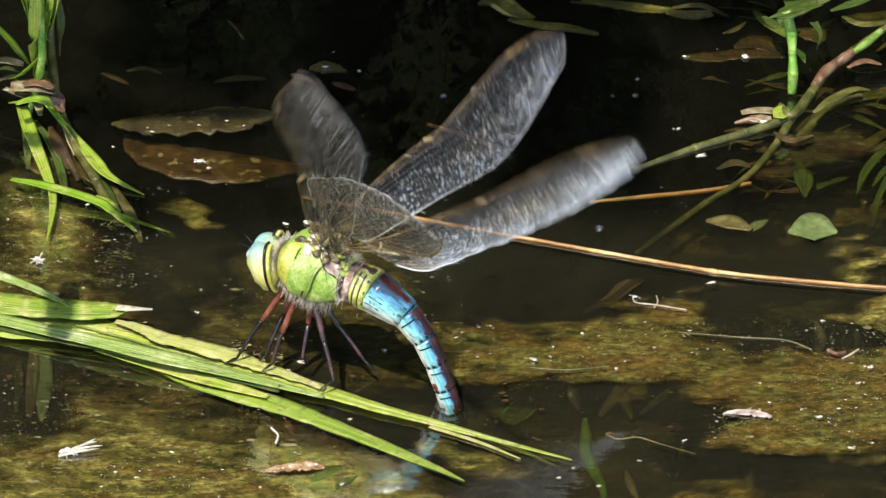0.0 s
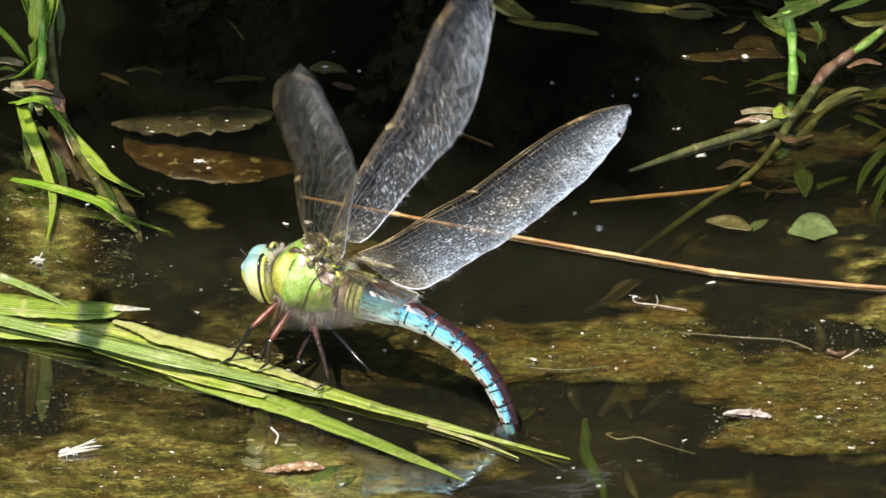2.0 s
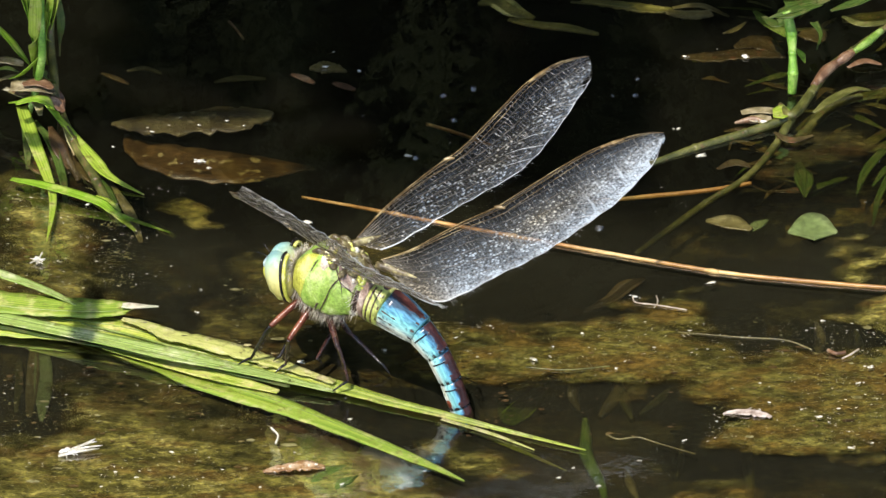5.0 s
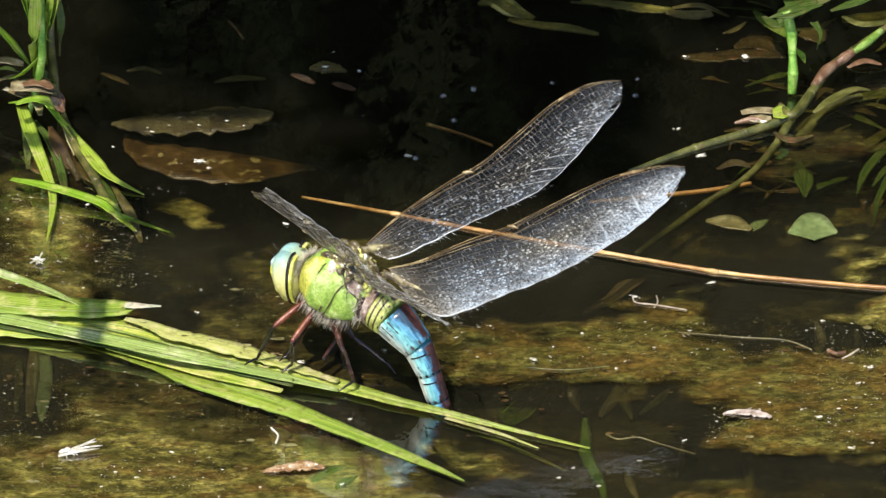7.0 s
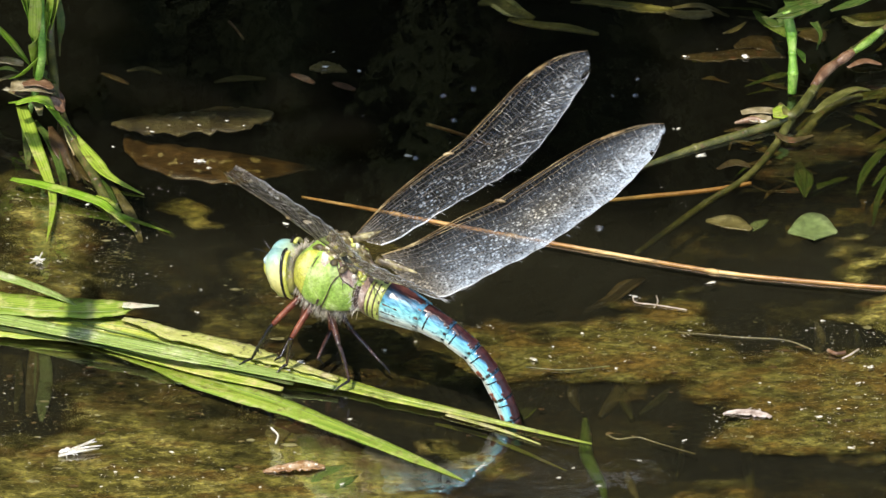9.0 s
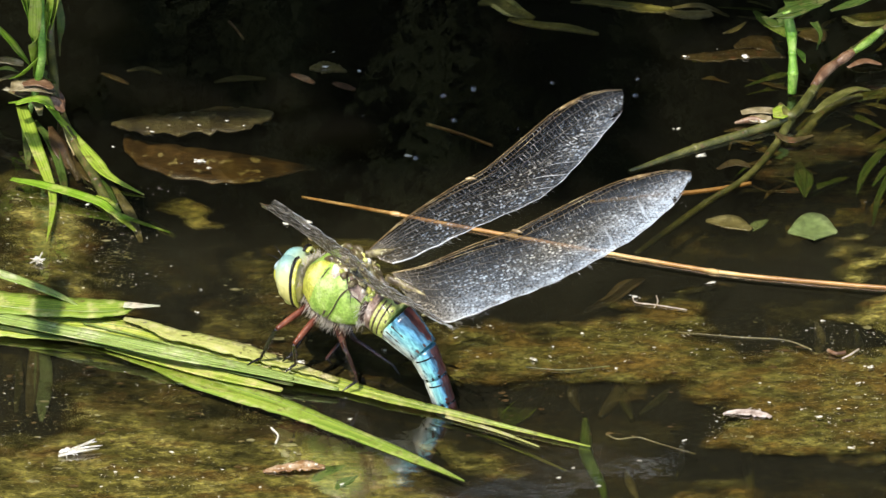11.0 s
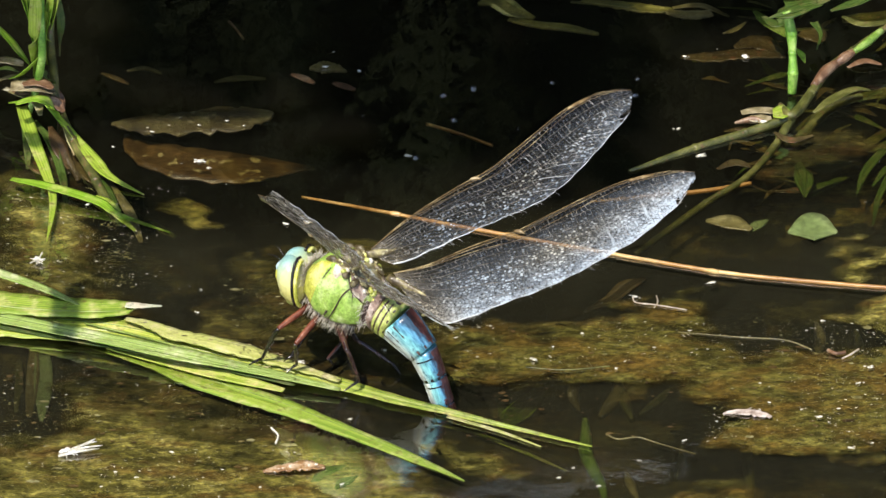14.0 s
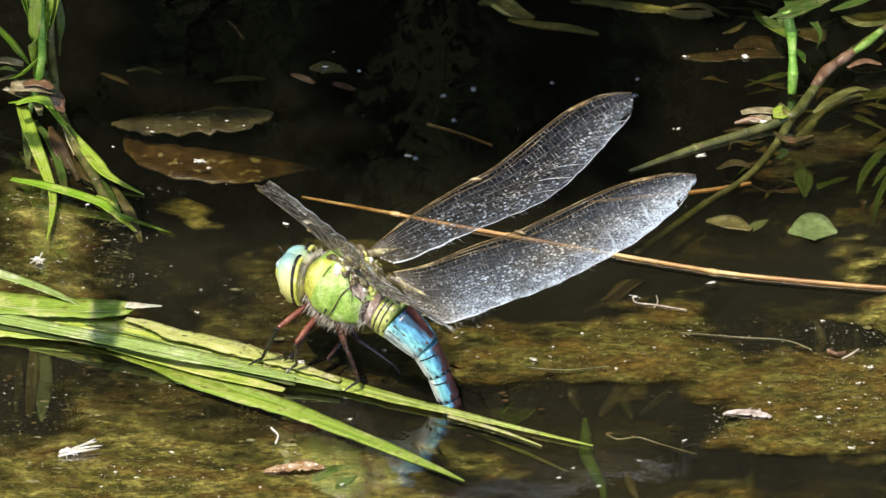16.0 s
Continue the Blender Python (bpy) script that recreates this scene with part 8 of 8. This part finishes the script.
FORE_LEFT = [  # seconds, turn about the wing root at (-2.9, 2.7, 6.4) mm
    (0.000, -169.2, -63.1, 110.7), (0.033, -178.7, -71.0, 119.5), (0.067, 151.8, -81.3, 118.5), (0.100, 169.3, -68.8, 101.5),
    (0.133, 173.9, -55.7, 97.4), (0.167, 170.6, -58.2, 101.1), (0.200, 164.7, -68.9, 106.3), (0.233, 148.4, -79.0, 122.1),
    (0.267, 157.0, -78.2, 113.5), (0.300, 168.5, -67.7, 102.4), (0.333, 172.8, -56.9, 98.6), (0.367, -179.8, -31.6, 89.7),
    (0.400, -179.8, -42.6, 89.7), (0.433, -179.7, -53.6, 89.6), (0.500, 178.6, -39.0, 92.1), (1.000, 177.8, -39.5, 93.4),
    (1.400, 177.8, -39.5, 93.4), (1.467, 157.9, -68.2, 113.6), (1.500, 166.1, -57.8, 106.2), (1.533, 170.6, -47.2, 102.7),
    (1.567, 170.8, -51.5, 101.7), (1.600, 166.0, -62.2, 105.8), (1.633, 156.0, -72.6, 115.0), (1.667, 142.5, -75.5, 128.4),
    (1.700, 159.4, -65.9, 112.4), (1.733, 166.8, -55.5, 105.9), (1.767, 179.5, -26.0, 91.1), (1.800, 179.2, -37.0, 91.3),
    (1.833, 178.9, -48.0, 91.5), (1.867, -179.2, -46.9, 89.0), (1.900, -179.5, -35.9, 89.1), (1.933, -179.7, -24.9, 89.2),
    (1.967, 167.7, -59.8, 108.1), (2.000, 161.6, -66.9, 113.6), (2.033, 150.6, -73.7, 124.0), (2.067, 142.3, -77.0, 128.4),
    (2.100, 159.1, -68.4, 112.3), (2.133, 166.4, -59.0, 105.7), (2.167, 177.7, -29.1, 94.6), (2.200, 176.6, -40.1, 95.3),
    (2.233, 175.0, -51.0, 96.4), (2.267, 179.0, -47.4, 91.4), (2.300, 179.3, -36.5, 91.2), (2.333, 179.5, -25.5, 91.1),
    (2.367, -180.0, -39.6, 89.9), (2.400, -179.9, -47.3, 89.9), (2.433, -179.9, -55.0, 89.9), (2.467, 173.9, -62.6, 96.8),
    (2.500, 175.9, -52.8, 95.2), (2.533, 177.1, -42.9, 94.3), (2.567, 179.5, -34.2, 90.8), (2.600, 179.4, -41.9, 90.9),
    (2.633, 179.2, -49.6, 91.1), (2.667, 166.8, -66.4, 104.3), (2.700, 171.3, -56.7, 100.4), (2.733, 173.9, -46.9, 98.3),
    (2.767, 173.7, -43.6, 99.1), (2.800, 173.0, -46.9, 99.6), (2.833, 172.1, -50.1, 100.2), (2.900, 176.5, -42.7, 95.2),
    (3.000, 176.7, -41.6, 95.0), (3.500, 177.4, -42.8, 93.9), (4.000, 177.2, -42.3, 94.1), (4.200, 176.7, -42.7, 94.9),
    (6.300, 175.2, -42.4, 97.1), (6.500, 175.4, -42.7, 96.7), (7.000, 174.1, -42.7, 98.7), (7.500, 173.4, -43.5, 99.5),
    (8.000, 174.7, -44.7, 97.5), (8.400, 175.8, -43.9, 96.0), (8.467, 130.4, -71.0, 130.7), (8.500, 143.4, -63.7, 118.6),
    (8.533, 150.9, -55.7, 112.2), (8.567, 173.3, -51.3, 98.6), (8.600, 171.5, -57.8, 100.1), (8.633, 168.8, -64.3, 102.4),
    (8.700, 173.6, -42.3, 99.4), (8.767, 164.6, -57.3, 108.1), (8.800, 156.9, -66.5, 115.0), (8.833, 140.6, -75.0, 130.4),
    (8.867, 176.8, -50.5, 94.1), (8.900, 177.4, -45.0, 93.7), (8.933, 177.8, -39.5, 93.4), (9.000, 177.6, -45.2, 93.3),
    (9.200, 176.6, -42.8, 94.9), (11.300, 172.8, -41.9, 100.7), (12.000, 173.7, -42.0, 99.4), (12.500, 173.8, -42.6, 99.1),
    (13.000, 173.4, -41.8, 99.8), (13.500, 174.1, -42.7, 98.7), (14.000, 174.0, -42.9, 98.8), (15.000, 174.3, -42.8, 98.3),
    (15.500, 175.2, -44.0, 96.8), (16.000, 175.2, -44.0, 97.0),
]
HIND_LEFT = [  # seconds, turn about the wing root at (-7.0, 2.6, 4.6) mm
    (0.000, -72.9, -37.6, 142.2), (0.033, -77.0, -40.0, 144.8), (0.067, -94.6, -49.7, 149.6), (0.100, -84.8, -45.2, 142.3),
    (0.133, -76.6, -40.0, 136.7), (0.200, 155.8, -37.9, 126.2), (0.400, 169.2, -33.8, 112.5), (0.500, 169.2, -33.9, 112.5),
    (1.000, 169.1, -33.9, 112.5), (1.400, 169.2, -33.9, 112.5), (1.467, 169.6, -31.2, 109.6), (1.500, 171.8, -25.5, 108.6),
    (1.533, 173.8, -19.8, 107.8), (1.567, 174.2, -19.3, 107.2), (1.600, 171.5, -26.9, 108.2), (1.633, 168.5, -34.5, 109.7),
    (1.667, 169.6, -31.9, 109.1), (1.700, 172.2, -25.3, 107.9), (1.733, 174.4, -18.6, 107.0), (1.800, 160.5, -36.2, 121.0),
    (1.900, 159.1, -36.0, 123.0), (1.967, 173.2, -20.1, 109.2), (2.000, 171.0, -25.8, 110.0), (2.033, 168.6, -31.4, 111.2),
    (2.067, 168.1, -32.5, 111.5), (2.100, 170.5, -26.9, 110.3), (2.133, 172.7, -21.2, 109.4), (2.200, 160.6, -33.9, 122.4),
    (2.400, 158.7, -32.9, 125.8), (2.500, 164.1, -37.6, 115.2), (2.600, 164.2, -37.5, 115.2), (3.000, 165.9, -37.4, 115.1),
    (3.500, 164.8, -37.4, 115.1), (4.200, 164.9, -37.4, 115.1), (6.500, 164.8, -36.4, 118.6), (7.000, 161.4, -36.3, 119.0),
    (7.500, 161.4, -36.3, 119.0), (8.000, 166.5, -36.5, 118.5), (8.500, 165.4, -36.2, 119.0), (9.000, 164.0, -36.2, 118.9),
    (9.200, 166.2, -36.2, 118.9), (11.300, 161.7, -36.3, 119.0), (12.500, 161.1, -36.3, 118.9), (14.000, 161.4, -36.3, 118.9),
    (16.000, 161.2, -36.4, 118.9),
]
TAIL_DIPS = [  # seconds, where the abdomen enters the water
    (0.0, 0.0009, -0.0464), (0.5, -0.0003, -0.0464), (1.0, -0.0009, -0.0471), (1.4, -0.0010, -0.0475),
    (1.5, -0.0017, -0.0498), (1.6, -0.0019, -0.0491), (1.7, -0.0016, -0.0495), (1.8, 0.0048, -0.0498),
    (1.9, 0.0078, -0.0503), (2.0, 0.0102, -0.0523), (2.2, 0.0078, -0.0520), (2.5, 0.0114, -0.0536),
    (2.7, 0.0052, -0.0520), (3.0, 0.0043, -0.0508), (3.5, 0.0036, -0.0501), (4.0, 0.0031, -0.0498),
    (4.2, 0.0028, -0.0495), (6.3, 0.0030, -0.0491), (6.6, 0.0035, -0.0491), (7.0, -0.0007, -0.0471),
    (7.6, -0.0016, -0.0468), (8.0, 0.0035, -0.0481), (8.5, 0.0068, -0.0491), (8.7, 0.0014, -0.0453),
    (8.8, 0.0052, -0.0486), (9.0, 0.0104, -0.0520), (9.2, 0.0052, -0.0503), (11.3, 0.0000, -0.0471),
    (12.0, -0.0005, -0.0468), (12.5, -0.0021, -0.0464), (13.0, -0.0002, -0.0468), (13.5, -0.0002, -0.0468),
    (14.5, 0.0000, -0.0470), (15.0, 0.0002, -0.0470), (15.5, 0.0014, -0.0468), (16.0, 0.0009, -0.0468),
]


def body_at(t):
    ts = [r[0] for r in BODY]
    v = [float(np.interp(t, ts, [r[i] for r in BODY])) for i in range(1, 7)]
    return pose(*v)


def frame_of(x_axis, up, origin):
    x = x_axis.normalized()
    y = up.cross(x).normalized()
    z = x.cross(y)
    m = Matrix((x, y, z)).transposed().to_4x4()
    m.translation = origin
    return m


def abdomen_poses(t):
    """Poses of the ten rings in the body's space: an even bend from the thorax to the water, then straight on below it."""
    m = body_at(t)
    base = m @ Vector((-0.0070, 0, -0.0008))
    dip = Vector([float(np.interp(t, [r[0] for r in TAIL_DIPS], [r[i] for r in TAIL_DIPS])) for i in (1, 2)] + [0.0])
    back = (m.to_3x3() @ Vector((-1, 0, -0.04))).normalized()
    span = (dip - base).length
    flat = Vector((dip.x - base.x, dip.y - base.y, 0)).normalized()
    end = (flat * 0.35 + Vector((0, 0, -1))).normalized()
    p0, p1, p2, p3 = base, base + back * span * 0.50, dip - end * span * 0.42, dip
    line = [p0 * (1 - u) ** 3 + 3 * p1 * u * (1 - u) ** 2 + 3 * p2 * u * u * (1 - u) + p3 * u ** 3 for u in (k / 60 for k in range(61))]
    line += [dip + end * 0.001 * k for k in range(1, 61)]
    arc = [0.0]
    for a, b in zip(line, line[1:]):
        arc.append(arc[-1] + (b - a).length)

    def at(s):
        return Vector([float(np.interp(s, arc, [q[i] for q in line])) for i in range(3)])
    inv, up, s, out = m.inverted(), m.to_3x3() @ Vector((0, 0, 1)), 0.0, []
    for length in SEG_LEN:
        a, b = at(s), at(s + length * MM)
        f = frame_of(a - b, up, a)
        up = f.to_3x3() @ Vector((0, 0, 1))
        out.append(inv @ f)
        s += length * MM
    return out


def leg_points(kind, side, t):
    """Hip, knee, ankle and toe; the feet creep along with the body."""
    m = body_at(t)
    x, y, z = HIP.get((kind, side), HIP[kind])
    hip = m @ (Vector((x, y * side, z)) * MM)
    shift = Vector(((m.translation.x - body_at(12.5).translation.x) * 0.9, 0, 0))
    shift.z = -shift.x * 0.02
    ankle, toe = (Vector(q) + shift for q in FEET[kind, side])
    return m, hip, ankle, toe


def build_legs():
    legs, times = {}, [r[0] for r in BODY]
    for kind, side in FEET:
        reach = max((leg_points(kind, side, t)[1] - leg_points(kind, side, t)[2]).length for t in times) * 1.004
        _, _, ankle, toe = leg_points(kind, side, 12.5)
        share = {"fore": 0.46, "middle": 0.55, "hind": 0.52}[kind]
        legs[kind, side] = (leg_piece("thigh", reach * share, 0.62 if kind == "hind" else 0.56, 0.42, LEG_DARK if kind == "hind" else LEG_RED, insect["fly"], "glossy red-brown thigh"),
                            leg_piece("shin", reach * (1 - share), 0.36, 0.22, SKIN_BLACK if kind == "fore" else LEG_DARK, insect["fly"], "slender dark shin", 7),
                            leg_piece("foot", (toe - ankle).length, 0.24, 0.10, SKIN_BLACK, insect["fly"], "black clawed foot"), reach, share)
    return legs


insect_legs = build_legs()


REED_DRIFT = [  # seconds, slide along x and y in mm, turn in degrees about the torn blade
    (0.0, -1.4, -0.7, -2.2), (0.5, -1.65, -0.7, -2.3), (1.5, -1.6, -1.0, -2.3), (2.0, -1.8, -0.7, -2.0), (2.5, -1.1, -0.7, -1.2), (3.0, -0.65, -0.2, -0.8), (4.0, -0.55, 0.0, -0.6), (6.5, -0.4, 0.1, -0.2),
    (7.0, -0.1, 0.1, -0.1), (8.0, -0.45, 0.1, 0.3), (9.0, -0.45, 0.1, 0.9), (9.2, -0.4, 0.1, 0.8), (11.5, -0.2, 0.1, 0.2), (12.5, 0.0, 0.0, 0.0), (14.0, 0.0, 0.1, 0.3), (16.0, 0.0, 0.1, 0.5),
]


def motions():
    pivot = Matrix.Translation((-0.0490, -0.0220, 0.0))
    for blade in drifting_blades:
        walk(blade, [(t, pose(dx * MM, dy * MM, 0) @ pivot @ pose(0, 0, 0, 0, 0, a) @ pivot.inverted()) for t, dx, dy, a in REED_DRIFT])
    fly, times = insect["fly"], [r[0] for r in BODY]
    walk(fly, [(r[0], pose(*r[1:])) for r in BODY])
    for key, rows, root in ((("fore", -1), FORE_RIGHT, (-2.9, -2.9, 6.4)), (("hind", -1), HIND_RIGHT, (-7.0, -2.9, 4.8)),
                            (("fore", 1), FORE_LEFT, (-2.9, 2.7, 6.4)), (("hind", 1), HIND_LEFT, (-7.0, 2.6, 4.6))):
        walk(insect[key], [(t, pose(*(k * MM for k in root), rx, ry, rz)) for t, rx, ry, rz in rows])
    walk(swaying_leaf, [(t, pose(d * MM, -0.5 * d * MM, 0)) for t, d in ((0.0, -3.6), (0.2, -5.3), (0.5, -10.8), (0.7, -7.4), (1.0, 4.1), (1.2, 4.0), (1.5, -5.4), (1.7, -5.7), (2.0, 1.4), (2.2, 2.0), (2.5, -3.6), (2.7, -3.5), (3.0, 2.5), (3.5, -1.5), (4.0, 2.3), (4.1, 2.8), (5.2, 0.0), (6.3, 0.2), (6.5, 0.9), (7.0, 1.5), (7.5, 3.1), (8.0, 3.8), (8.5, 1.4), (9.0, -0.3), (9.1, -0.3), (10.3, -2.2), (11.4, -6.2), (11.5, -5.7), (12.0, -5.6), (12.2, -3.3), (12.5, -1.3), (13.0, -4.3), (13.5, -2.7), (14.0, -2.7), (14.5, -6.8), (14.7, 1.4), (15.0, 14.0), (15.2, 4.9), (15.3, -0.3), (15.5, -3.1), (15.7, 6.3), (16.0, 3.6))])
    bends = sorted(set(times) | {r[0] for r in TAIL_DIPS})
    poses = [abdomen_poses(t) for t in bends]
    for i, seg in enumerate(insect["segments"]):
        walk(seg, [(t, p[i]) for t, p in zip(bends, poses)])
    for (kind, side), (thigh, shin, foot, reach, share) in insect_legs.items():
        rows = ([], [], [])
        for t in times:
            m, hip, ankle, toe = leg_points(kind, side, t)
            d = ankle - hip
            a, b, l = reach * share, reach * (1 - share), d.length
            k = (a * a - b * b + l * l) / (2 * l)
            h = math.sqrt(max(a * a - k * k, 0))
            out = m.to_3x3() @ Vector({"fore": (0.15, 1.0 * side, 0.15), "middle": (0.05, 1.0 * side, 0.2), "hind": (-0.15, 1.0 * side, 0.3) if side > 0 else (-0.2, -0.4, -0.8)}[kind])
            if kind == "hind" and side > 0:
                out = Vector((0.0, -0.87, 0.5))
            out = (out - d * (out.dot(d) / d.dot(d))).normalized()
            knee = hip + d.normalized() * k + out * h
            inv, up = m.inverted(), Vector((0, 0.1, 1))
            for r, p, q in zip(rows, (hip, knee, ankle), (knee, ankle, toe)):
                r.append((t, inv @ frame_of(q - p, up, p)))
        for piece, r in zip((thigh, shin, foot), rows):
            walk(piece, r)
    here, past = Vector((0.0839, 0.0028, 0.014)), Vector((0.0697, 0.0010, 0.014))
    ahead = past - here
    fly_turn = math.degrees(math.atan2(ahead.y, ahead.x))
    walk(damselfly, [(t, pose(*(here + ahead * k), 0, 0, fly_turn)) for t, k in ((0.0, -3.0), (1.2, -2.2), (1.4, -0.5), (1.5, 0.97), (1.6, -0.5), (1.8, -2.5), (16.0, -3.0))])


motions()
